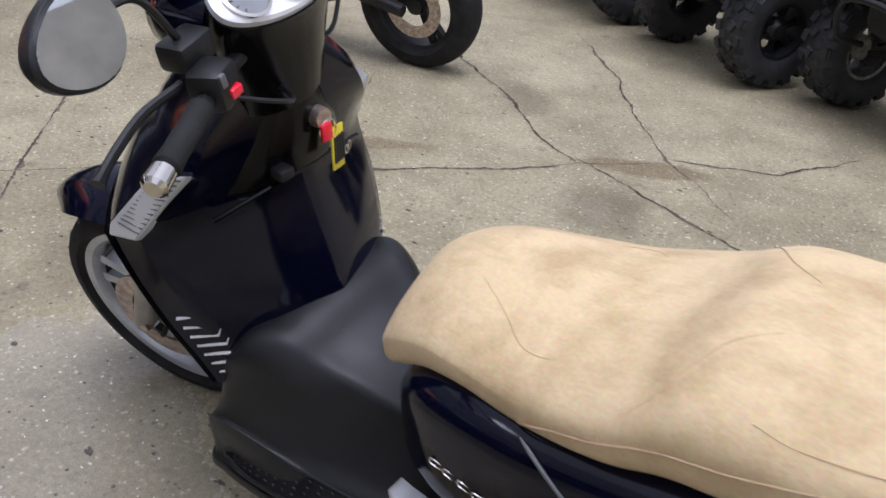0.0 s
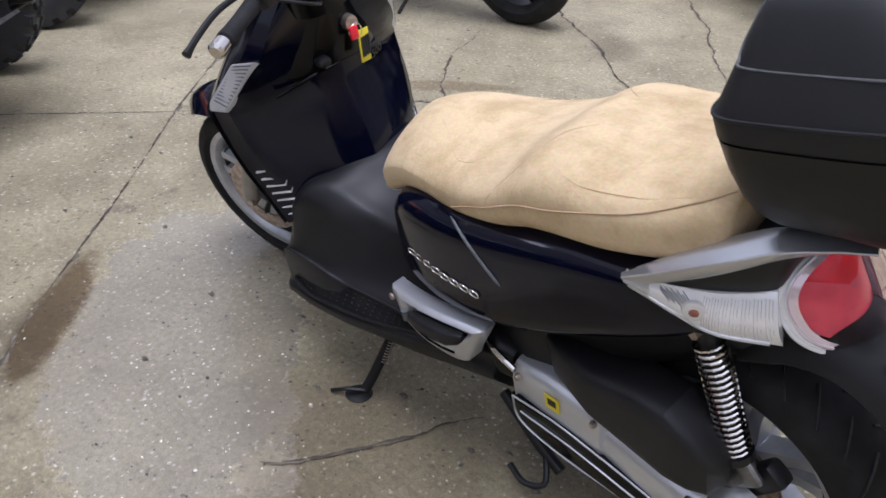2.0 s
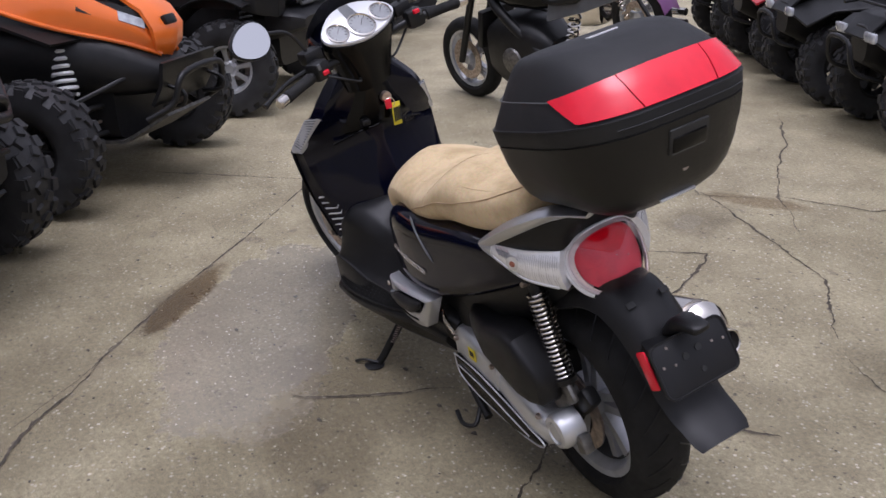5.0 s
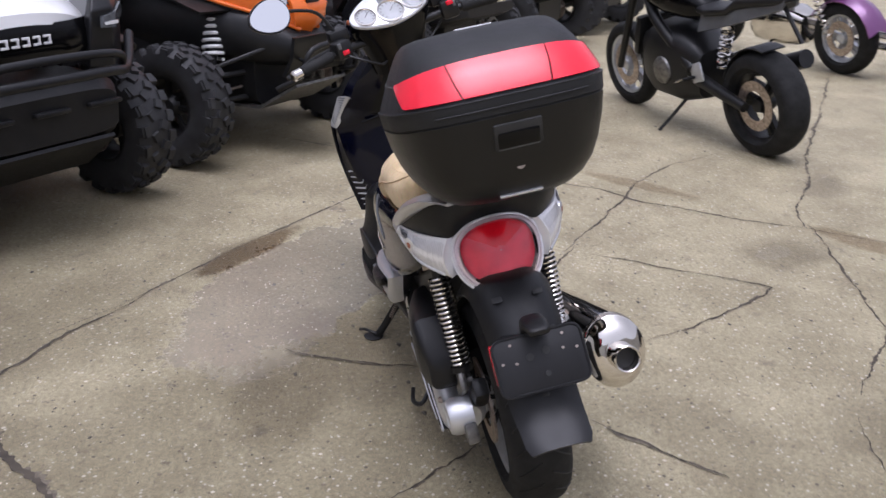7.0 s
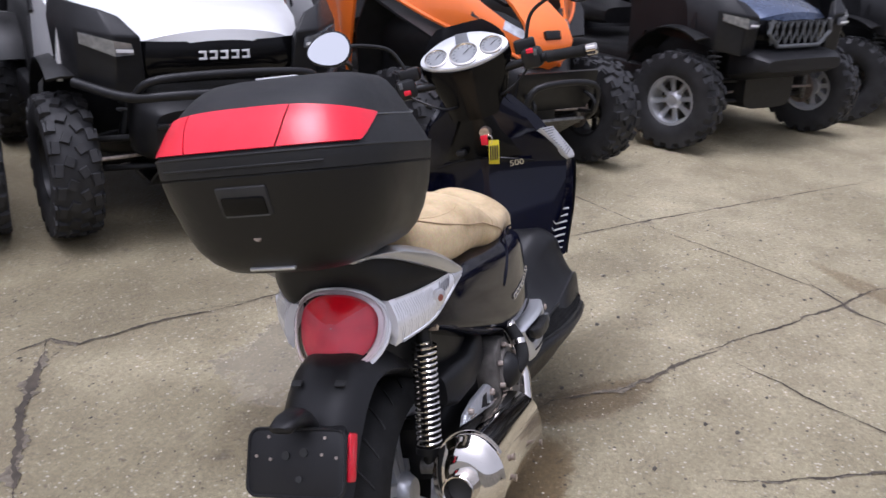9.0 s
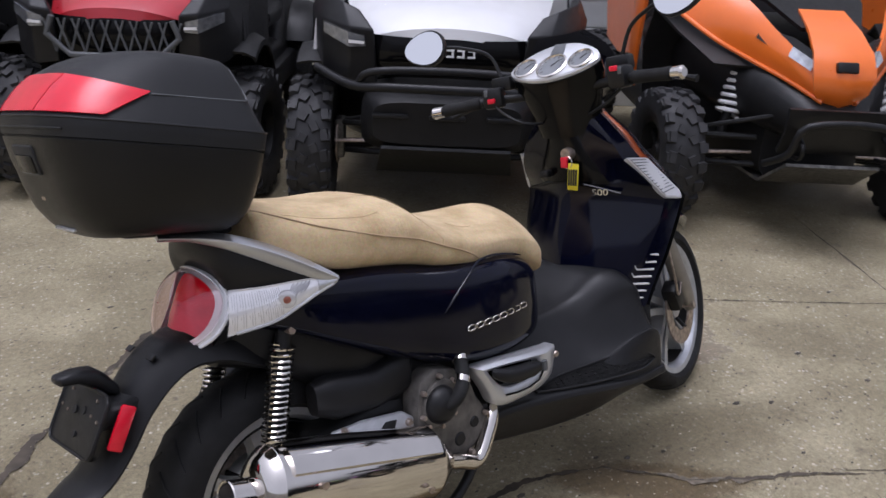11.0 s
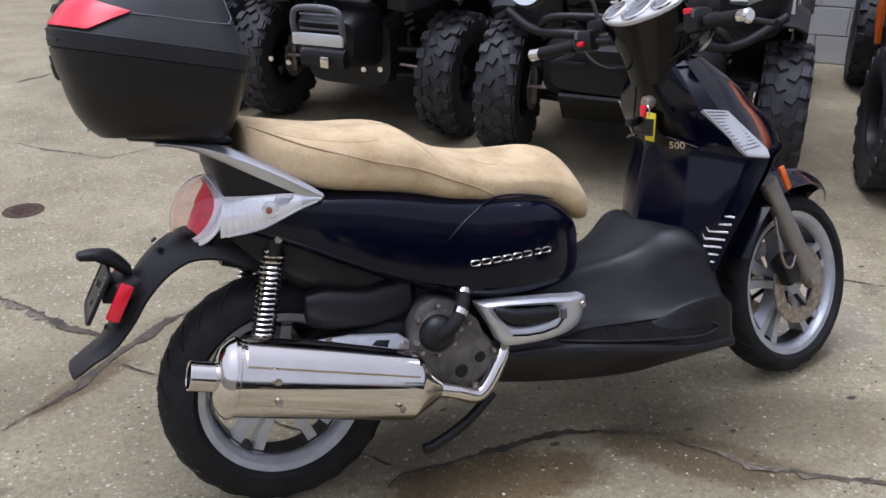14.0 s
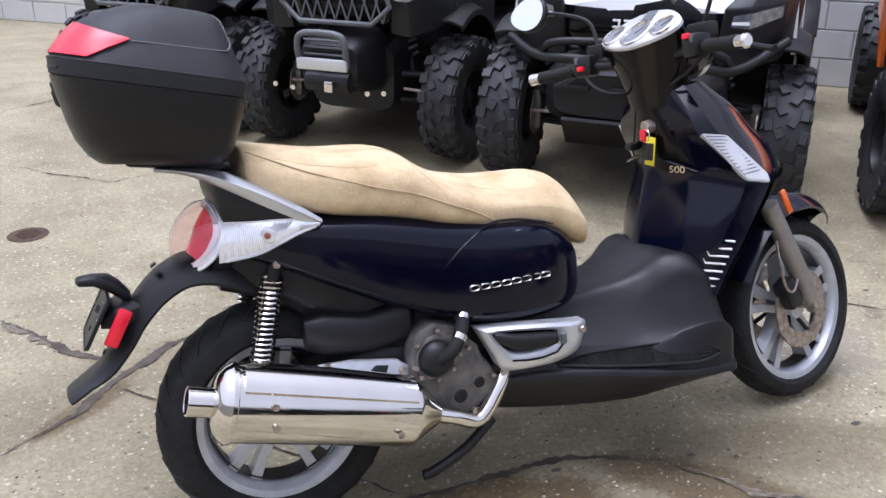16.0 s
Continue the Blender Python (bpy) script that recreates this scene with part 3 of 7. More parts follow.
def turned(bm):
    bm.transform(STEER)
    return bm


def road_wheel(hub, r_tyre, half, r_rim, spokes, steer=False):
    """A road tyre on a cast rim with paired spokes, as parts of the scooter."""
    fix = turned if steer else (lambda b: b)
    prof = [(r_rim - 0.012, -half * 0.62), (r_rim + 0.012, -half * 0.80)]
    for k in range(13):
        a = math.pi * (k / 12) - math.pi / 2
        prof.append((r_rim + 0.02 + (r_tyre - r_rim - 0.02) * max(0.0, math.cos(a)) ** 0.62, half * math.sin(a)))
    prof += [(r_rim + 0.012, half * 0.80), (r_rim - 0.012, half * 0.62)]
    wheel = part("wheel", fix(lathe([(r_rim - 0.014, -half * 0.62), (r_rim - 0.008, -half * 0.74), (r_rim + 0.008, -half * 0.78), (r_rim + 0.008, -half * 0.60), (r_rim - 0.008, -half * 0.5), (r_rim - 0.014, 0), (r_rim - 0.008, half * 0.5),
                                     (r_rim + 0.008, half * 0.60), (r_rim + 0.008, half * 0.78), (r_rim - 0.008, half * 0.74), (r_rim - 0.014, half * 0.62), (r_rim - 0.024, half * 0.25), (r_rim - 0.026, 0), (r_rim - 0.024, -half * 0.25), (r_rim - 0.014, -half * 0.62)], 56, "y", hub)), ALLOY, SC, "silver cast alloy wheel")
    part("tyre", fix(lathe(prof, 64, "y", hub)), RUBBER, wheel, "black road tyre with shallow grooves")
    tread = bmesh.new()
    for k in range(26):
        for s in (1, -1):
            a = 2 * math.pi * (k + 0.25 * s) / 26
            pts = []
            for j in range(5):
                u = 0.12 + 0.17 * j
                ang = a + 0.045 * j
                rr = r_rim + 0.02 + (r_tyre - r_rim - 0.02) * math.cos(u * 1.25) ** 0.62 + 0.0006
                pts.append(Vector(hub) + Vector((rr * math.cos(ang), s * half * math.sin(u * 1.25), rr * math.sin(ang))))
            tube(pts, 0.0022, 5, tread)
    part("tread_groove", fix(tread), BLACK, wheel)["kind"] = "stuff"
    # black lining added inside the rim to darken the gaps between spokes
    part("rim_dark_lining", fix(lathe([(r_rim - 0.0275, -half * 0.42), (r_rim - 0.0275, half * 0.42), (r_rim - 0.0295, half * 0.42), (r_rim - 0.0295, -half * 0.42), (r_rim - 0.0275, -half * 0.42)], 56, "y", hub)), BLACK, wheel, "black lining that darkens the gaps between the spokes")
    hubm = lathe([(0.0, -0.05), (0.032, -0.05), (0.045, -0.03), (0.045, 0.03), (0.032, 0.05), (0, 0.05)], 24, "y", hub)
    part("hub", fix(hubm), ALLOY, wheel)
    for k in range(spokes):
        a = 2 * math.pi * k / spokes + 0.3
        sp = bmesh.new()
        for s in (-1, 1):
            ring = []
            for rr, off, wd, dp in ((0.03, 0.013, 0.012, 0.024), (r_rim * 0.55, 0.020, 0.011, 0.021), (r_rim - 0.014, 0.034, 0.014, 0.026)):
                ring.append([(rr, s * off + x, y) for x, y in ((-wd, -dp), (wd, -dp), (wd, dp), (-wd, dp))])
            loft([[Vector((p[0], p[2], p[1])) for p in q] for q in ring], True, True, sp)
        sp.transform(Matrix.Translation(hub) @ Matrix.Rotation(-a, 4, "Y"))
        part("spoke", fix(sp), ALLOY, wheel)
    return wheel


FRONT_HUB, REAR_HUB = (1.55, 0, 0.27), (0, 0, 0.279)
FW = road_wheel(FRONT_HUB, 0.27, 0.056, 0.208, 5, True)
RW = road_wheel(REAR_HUB, 0.279, 0.075, 0.188, 5)


def brake_disc(hub, y, r, parent, steer):
    fix = turned if steer else (lambda b: b)
    d = lathe([(r * 0.62, y - 0.003), (r, y - 0.003), (r, y + 0.003), (r * 0.62, y + 0.003), (r * 0.62, y - 0.003)], 48, "y", hub)
    ob = part("brake_disc", fix(d), STEEL, parent, "drilled steel brake disc with light rust")
    for k in range(5):
        a = 2 * math.pi * k / 5
        c, s = math.cos(a), math.sin(a)
        part("carrier_arm", fix(tube([Vector(hub) + Vector((0.035 * c, y * 0.6, 0.035 * s)), Vector(hub) + Vector((r * 0.66 * c, y, r * 0.66 * s))], 0.007, 6)), BLACK, parent)
    return ob


brake_disc(FRONT_HUB, 0.062, 0.118, FW, True)
brake_disc(FRONT_HUB, -0.062, 0.118, FW, True)
brake_disc(REAR_HUB, 0.075, 0.11, RW, False)


def make_front():
    # fork legs, callipers
    for s in (1, -1):
        leg = tube(cr([(1.40, s * 0.088, 0.60), (1.49, s * 0.088, 0.43), (1.575, s * 0.088, 0.265)], 8), [0.026, 0.026, 0.027, 0.028, 0.028, 0.028, 0.026, 0.02], 16)
        part("fork_leg", turned(leg), FORK, SC, "grey painted fork leg")
        cal = box((0.06, 0.05, 0.09), (1.475, s * 0.075, 0.33), Matrix.Rotation(radians(-28), 4, "Y"), 0.012)
        part("brake_caliper", turned(cal), BLACK, SC)
        hose = tube(cr([(1.38, s * 0.12, 0.50), (1.39, s * 0.125, 0.40), (1.43, s * 0.11, 0.35), (1.47, s * 0.10, 0.34), (1.49, s * 0.1, 0.37)], 18), 0.004, 6)
        part("brake_hose", turned(hose), STEEL, SC)
    part("axle", turned(tube([(1.555, -0.11, 0.28), (1.555, 0.11, 0.28)], 0.012, 12)), STEEL, SC)
    # front mudguard
    rings = []
    for k in range(15):
        a = radians(8 + 112 * k / 14)
        r = 0.325
        w = 0.100 * math.sin(math.pi * min(0.62, (k + 0.9) / 13)) ** 0.7
        c = Vector((1.555 + r * math.cos(a + radians(38)), 0, 0.29 + r * math.sin(a + radians(38))))
        out = (c - Vector((1.555, 0, 0.28))).normalized()
        prof = []
        for j in range(9):
            u = -1 + j / 4
            prof.append(c + Vector((0, w * u, 0)) - out * (0.045 * u * u))
        for j in range(8, -1, -1):
            u = -1 + j / 4
            prof.append(c + Vector((0, w * u * 0.95, 0)) - out * (0.045 * u * u + 0.005))
        rings.append(prof)
    part("front_mudguard", turned(loft(rings)), NAVY, SC, "dark glossy front mudguard")
    # side reflectors on the fork
    for s in (1, -1):
        rf = box((0.022, 0.012, 0.075), (1.452, s * 0.108, 0.60), Matrix.Rotation(radians(-26), 4, "Y"), 0.004)
        part("fork_reflector", turned(rf), AMBER, SC, "amber side reflector")


make_front()


def make_apron():
    # z, inner middle x, inner edge x and half-width, outer edge x and half-width, nose x
    keys = ((0.43, 1.002, 1.078, 0.172, 1.118, 0.218, 1.15), (0.50, 1.010, 1.098, 0.190, 1.145, 0.232, 1.19), (0.56, 1.022, 1.120, 0.213, 1.174, 0.244, 1.26), (0.63, 1.040, 1.150, 0.232, 1.208, 0.252, 1.36), (0.70, 1.056, 1.182, 0.242, 1.248, 0.253, 1.45), (0.735, 1.060, 1.180, 0.240, 1.252, 0.250, 1.46),
            (0.79, 1.064, 1.132, 0.212, 1.192, 0.232, 1.43), (0.84, 1.063, 1.096, 0.180, 1.140, 0.205, 1.38), (0.89, 1.060, 1.086, 0.150, 1.118, 0.174, 1.335), (0.965, 1.060, 1.082, 0.085, 1.105, 0.105, 1.235))
    cols = [cr([Vector((k[0], k[c], 0)) for k in keys], 33) for c in range(1, 7)]

    def section(i, lower):
        z = cols[0][i].x
        xc, xi, wi, xo, wo, xn = (c[i].y for c in cols)
        ring = []
        if not lower:
            for j in range(21):
                u = 1 - j / 10
                ring.append((xc + (xi - xc) * (0.45 * abs(u) + 0.55 * abs(u) ** 2), wi * u, z + 0.03 * (1 - u * u)))
            ring += [(xi + (xo - xi) * f, -(wi + (wo - wi) * f), z) for f in (0.12, 0.5, 0.88)]
        ring.append((xo, -wo, z))
        for j in range(1, 20):
            u = -1 + j / 10
            ring.append((xn - (xn - xo) * abs(u) ** 1.7, wo * u, z))
        ring.append((xo, wo, z))
        if not lower:
            ring += [(xi + (xo - xi) * f, wi + (wo - wi) * f, z) for f in (0.88, 0.5, 0.12)]
        return ring
    shield = part("leg_shield", loft([section(i, False) for i in range(33)]), NAVY, SC, "dark navy glossy leg shield")
    # matte black lower cheeks round the front wheel
    out = [section(i, True) for i in range(0, 17)]
    bm = loft([[(p[0] + 0.006, p[1] * 1.03, p[2]) for p in r] for r in out], False, False)
    bmesh.ops.solidify(bm, geom=bm.faces[:], thickness=0.004)
    part("wheel_cheek", bm, MATTE, SC, "matte black cheek behind the front wheel")
    # black upper inner panel with glovebox and key lock
    rings = []
    for z, w, x in ((0.755, 0.150, 1.066), (0.77, 0.155, 1.060), (0.82, 0.14, 1.054), (0.88, 0.105, 1.048), (0.93, 0.08, 1.045), (0.965, 0.065, 1.05)):
        ring = [(x + 0.075 * abs(1 - j / 6) ** 2.2 - 0.004, w * (1 - j / 6), z + 0.02 * (1 - abs(1 - j / 6))) for j in range(13)]
        rings.append(ring + [(p[0] + 0.05, p[1] * 0.97, p[2]) for p in reversed(ring)])
    part("glovebox_panel", loft(rings), GLOSS, SC, "black inner panel with key switch")
    rib = tube(cr([(1.105, 0.16, 0.745), (1.068, 0.05, 0.772), (1.068, -0.05, 0.772), (1.105, -0.16, 0.745)], 20), 0.004, 6)
    part("panel_seam", rib, GLOSS, SC)
    part("key_lock", lathe([(0, -0.012), (0.016, -0.012), (0.018, 0), (0.018, 0.02), (0, 0.02)], 18, "x", (1.045, -0.03, 0.86)), STEEL, SC)
    part("bag_hook", box((0.03, 0.03, 0.02), (1.05, 0.055, 0.80), None, 0.006), BLACK, SC)
    for s in (1, -1):
        # clear turn-signal trim on the shoulders
        outl = [Vector(p) for p in ((1.094, 0.186, 0.845), (1.150, 0.214, 0.838), (1.246, 0.250, 0.735), (1.252, 0.254, 0.712), (1.186, 0.246, 0.724))]
        bm = bmesh.new()
        cen = sum(outl, Vector()) / 5
        nrm = Vector((-0.10, 0.86, 0.50)).normalized()
        lo = [bm.verts.new(((p - nrm * 0.014).x, s * (p - nrm * 0.014).y, (p - nrm * 0.014).z)) for p in outl]
        hi = [bm.verts.new(((p + nrm * 0.008).x, s * (p + nrm * 0.008).y, (p + nrm * 0.008).z)) for p in outl]
        bm.faces.new(lo)
        bm.faces.new(hi)
        for i in range(5):
            bm.faces.new((lo[i], lo[(i + 1) % 5], hi[(i + 1) % 5], hi[i]))
        bmesh.ops.bevel(bm, geom=bm.edges[:], offset=0.003, segments=2, affect="EDGES")
        ts = part("front_turn_signal", bm, PEARL, SC, "silver and clear front turn signal")
        for k in range(12):
            f = 0.07 + 0.075 * k
            a = outl[0].lerp(outl[4], f)
            b = outl[1].lerp(outl[2], f)
            a, b = a.lerp(b, 0.05) + nrm * 0.0085, b.lerp(a, 0.22) + nrm * 0.0085
            part("lens_rib", tube([(a.x, s * a.y, a.z), (b.x, s * b.y, b.z)], 0.0016, 6), GREY, ts)
        # seven bright louvres low on the flank
        for k in range(7):
            ln = (0.024, 0.042, 0.048, 0.050, 0.054, 0.052, 0.034)[k]
            r = Vector((1.160 - 0.0065 * k, 0.237 - 0.0042 * k, 0.569 - 0.0195 * k))
            q = r - Vector((0.80, 0.60, 0)) * ln + Vector((0, 0, 0.004))
            tip = q + Vector((-0.004, -0.004, 0.012))
            part("louvre", tube([(p.x, s * p.y, p.z) for p in (r, q, tip)], [0.0034, 0.0030, 0.001], 6), PEARL, shield, "bright louvre edge")


make_apron()


def make_cockpit():
    # bar cover under the dash
    tilt = Matrix.Translation((1.05, 0, 1.10)) @ Matrix.Rotation(radians(-38), 4, "Y")

    def dash_outline(k, n, grow=1.0):
        a = 2 * math.pi * k / n
        y, x = math.sin(a), math.cos(a)
        w = 0.135 * math.copysign(abs(y) ** 0.8, y)
        h = (0.074 + 0.010 * math.cos(3 * a) if x > 0 else 0.062 * (1 - 0.25 * abs(y))) * x
        return Vector((h * grow, w * grow, 0))

    n = 48
    top = [tilt @ dash_outline(k, n, 1.02) for k in range(n)]

    def squash(ring, z, cx, kx, ky):
        return [Vector((cx + (p.x - 1.05) * kx, p.y * ky, z + (p.z - 1.10) * 0.35)) for p in ring]
    rings = [[p - Vector((0, 0, 0.004)) for p in top], squash(top, 1.065, 1.06, 1.12, 1.0), squash(top, 1.02, 1.075, 1.15, 0.86), squash(top, 0.97, 1.085, 1.15, 0.74), squash(top, 0.915, 1.095, 1.1, 0.68)]
    part("bar_cover", turned(loft(rings)), GLOSS, SC, "glossy black handlebar cover")
    # headlight nose
    rings = []
    for x, w, b, t in ((1.10, 0.12, 0.98, 1.12), (1.17, 0.125, 0.975, 1.13), (1.22, 0.10, 0.985, 1.11), (1.25, 0.05, 1.01, 1.08)):
        rings.append([(x, y, z) for y, z in oval(w, b, t, 2.3, 28)])
    part("headlight_shell", turned(loft(rings)), NAVY, SC)
    lens = lathe([(0, 0.01), (0.05, 0.006), (0.075, -0.006), (0.078, -0.03), (0, -0.03)], 28, "x", (1.245, 0, 1.045))
    part("headlight", turned(lens), SMOKE, SC)
    # smoked fly screen
    rings = []
    for t in range(8):
        f = t / 7
        x, z, w = 1.19 - 0.045 * f, 1.10 + 0.085 * f, 0.13 * (1 - 0.45 * f * f)
        rings.append([(x - 0.03 * abs(-1 + j / 5) ** 2, w * (-1 + j / 5), z) for j in range(11)])
    scr = loft(rings, False, False)
    bmesh.ops.solidify(scr, geom=scr.faces[:], thickness=0.003)
    part("fly_screen", turned(scr), GLASS, SC, "small smoked fly screen")
    # dash plate with three dials
    bm = bmesh.new()
    base = [bm.verts.new(tilt @ (dash_outline(k, n) + Vector((0, 0, -0.006)))) for k in range(n)]
    rim = [bm.verts.new(tilt @ (dash_outline(k, n) + Vector((0, 0, 0.006)))) for k in range(n)]
    inn = [bm.verts.new(tilt @ (dash_outline(k, n, 0.94) + Vector((0, 0, 0.010)))) for k in range(n)]
    for k in range(n):
        j = (k + 1) % n
        bm.faces.new((base[k], base[j], rim[j], rim[k]))
        bm.faces.new((rim[k], rim[j], inn[j], inn[k]))
    bm.faces.new(inn)
    dash = part("instrument_panel", turned(bm), DASHPAINT, SC, "silver instrument panel with three round dials")
    for y, x, r in ((0.085, -0.002, 0.033), (0.0, -0.012, 0.042), (-0.085, -0.002, 0.033)):
        m = tilt @ Matrix.Translation((x, y, 0.009))
        bez = lathe([(r * 0.9, 0.0), (r * 1.08, 0.001), (r * 1.1, 0.006), (r * 0.98, 0.008), (r * 0.9, 0.003), (r * 0.9, 0.0)], 30, "z")
        bez.transform(m)
        d = part("dial", turned(bez), CHROME, dash, "chrome-rimmed dial")
        face = lathe([(0, 0.0035), (r * 0.92, 0.0035), (r * 0.92, 0), (0, 0)], 30, "z")
        face.transform(m)
        part("dial_face", turned(face), DIAL, d)
        marks = bmesh.new()
        for k in range(11):
            a = radians(-130 + 26 * k)
            box((r * 0.16, 0.0018, 0.0008), (r * 0.76 * math.cos(a), r * 0.76 * math.sin(a), 0.0044), Matrix.Rotation(a, 4, "Z"), 0, marks)
        box((r * 0.7, 0.002, 0.001), (r * 0.2, -r * 0.2, 0.005), Matrix.Rotation(radians(-45), 4, "Z"), 0, marks)
        marks.transform(m)
        part("dial_marks", turned(marks), INK, d, smooth=False)
    win = prism([(-0.026, -0.022), (0.026, -0.018), (0.030, 0.018), (-0.026, 0.022)], 0.004, tilt @ Matrix.Translation((0.052, 0, 0.010)), 0.001)
    part("display_window", turned(win), GREY, dash)
    # bars, grips, levers, switches
    for s in (1, -1):
        bar = tube(cr([(1.06, s * 0.10, 1.03), (1.045, s * 0.17, 1.035), (1.02, s * 0.235, 1.035)], 8), 0.013, 12)
        part("handlebar", turned(bar), BLACK, SC)
        e = Vector((0.985, s * 0.372, 1.028))
        i = Vector((1.022, s * 0.235, 1.035))
        grip = part("grip", turned(tube([i.lerp(e, f) for f in (0, 0.02, 0.3, 0.6, 0.80, 0.83)], [0.015, 0.018, 0.0165, 0.0165, 0.018, 0.014], 16)), RUBBER, SC, "black rubber grip")
        part("bar_end", turned(tube([i.lerp(e, f) for f in (0.83, 0.85, 1.04, 1.08)], [0.013, 0.016, 0.0175, 0.012], 16)), CHROME, grip, "chrome bar end")
        sw = part("switch_housing", turned(box((0.055, 0.06, 0.06), (1.032, s * 0.195, 1.042), Matrix.Rotation(radians(14 * s), 4, "Z"), 0.014)), BLACK, SC)
        part("switch_button", turned(box((0.012, 0.022, 0.014), (1.004, s * 0.19, 1.035 if s > 0 else 1.066), None, 0.003)), RED, sw, "red switch")
        part("switch_lever", turned(box((0.014, 0.012, 0.02), (1.008, s * 0.205, 1.058), None, 0.003)), GREY, sw)
        res = part("fluid_reservoir", turned(box((0.05, 0.065, 0.04), (1.075, s * 0.18, 1.078), None, 0.008)), BLACK, SC)
        lev = tube(cr([(1.070, s * 0.21, 1.045), (1.090, s * 0.27, 1.034), (1.090, s * 0.33, 1.018), (1.082, s * 0.378, 1.005)], 14), [0.007] * 12 + [0.008, 0.010], 8)
        part("brake_lever", turned(lev), BLACK, SC, "black brake lever")
        # mirrors
        stalk = tube(cr([(1.075, s * 0.185, 1.09), (1.08, s * 0.22, 1.165), (1.05, s * 0.29, 1.20), (1.025, s * 0.34, 1.212)], 18), 0.0055, 8)
        mir = part("mirror", turned(stalk), BLACK, SC, "black mirror on a bent stalk")
        n2 = 28
        shape = Matrix.Translation((1.005, s * 0.385, 1.215)) @ Matrix.Rotation(radians(8 * s), 4, "Z") @ Matrix.Rotation(radians(13), 4, "Y")
        rings = []
        for x, k in ((-0.008, 0.97), (-0.006, 1.0), (0.004, 1.0), (0.022, 0.82), (0.034, 0.45)):
            rings.append([shape @ Vector((x, 0.068 * k * math.cos(a), (0.052 - 0.010 * s * math.cos(a)) * k * math.sin(a))) for a in (2 * math.pi * q / n2 for q in range(n2))])
        part("mirror_shell", turned(loft(rings)), MATTE, mir)
        gl = [[shape @ Vector((x, 0.063 * math.cos(a), (0.047 - 0.009 * s * math.cos(a)) * math.sin(a))) for a in (2 * math.pi * q / n2 for q in range(n2))] for x in (-0.0125, -0.008)]
        part("mirror_glass", turned(loft(gl)), MIRROR, mir, "mirror glass reflecting the sky")
    cab = tube(cr([(1.02, 0.2, 1.03), (0.99, 0.14, 0.99), (1.0, 0.09, 0.96), (1.06, 0.05, 0.95)], 18), 0.004, 6)
    part("control_cable", turned(cab), BLACK, SC)
    cab = tube(cr([(1.07, -0.2, 1.03), (1.06, -0.14, 0.985), (1.05, -0.09, 0.96), (1.08, -0.05, 0.95)], 18), 0.004, 6)
    part("control_cable", turned(cab), BLACK, SC)
    # key, ring and tag
    key = part("key", box((0.008, 0.022, 0.03), (1.03, -0.028, 0.838), None, 0.003), RED, SC, "red-headed key")
    part("key_ring", tube([(1.034, -0.035 + 0.017 * math.cos(a), 0.838 + 0.017 * math.sin(a)) for a in (2 * math.pi * k / 18 for k in range(19))], 0.0018, 6), CHROME, key)
    part("key_tag", box((0.004, 0.032, 0.075), (1.036, -0.052, 0.798), pose(0, 0, 0, 6, 0, 12), 0.0015), YELLOW, key, "yellow plastic key tag")
    for k in range(4):
        part("tag_writing", box((0.0045, 0.004, 0.045), (1.0345 - 0.0012 * k, -0.063 + 0.007 * k, 0.797), pose(0, 0, 0, 6, 0, 12)), INK, key)


MIRROR = mat("mirror_glass", (0.88, 0.89, 0.9), 0.02, 1.0, 0, 0.01, 3)
make_cockpit()


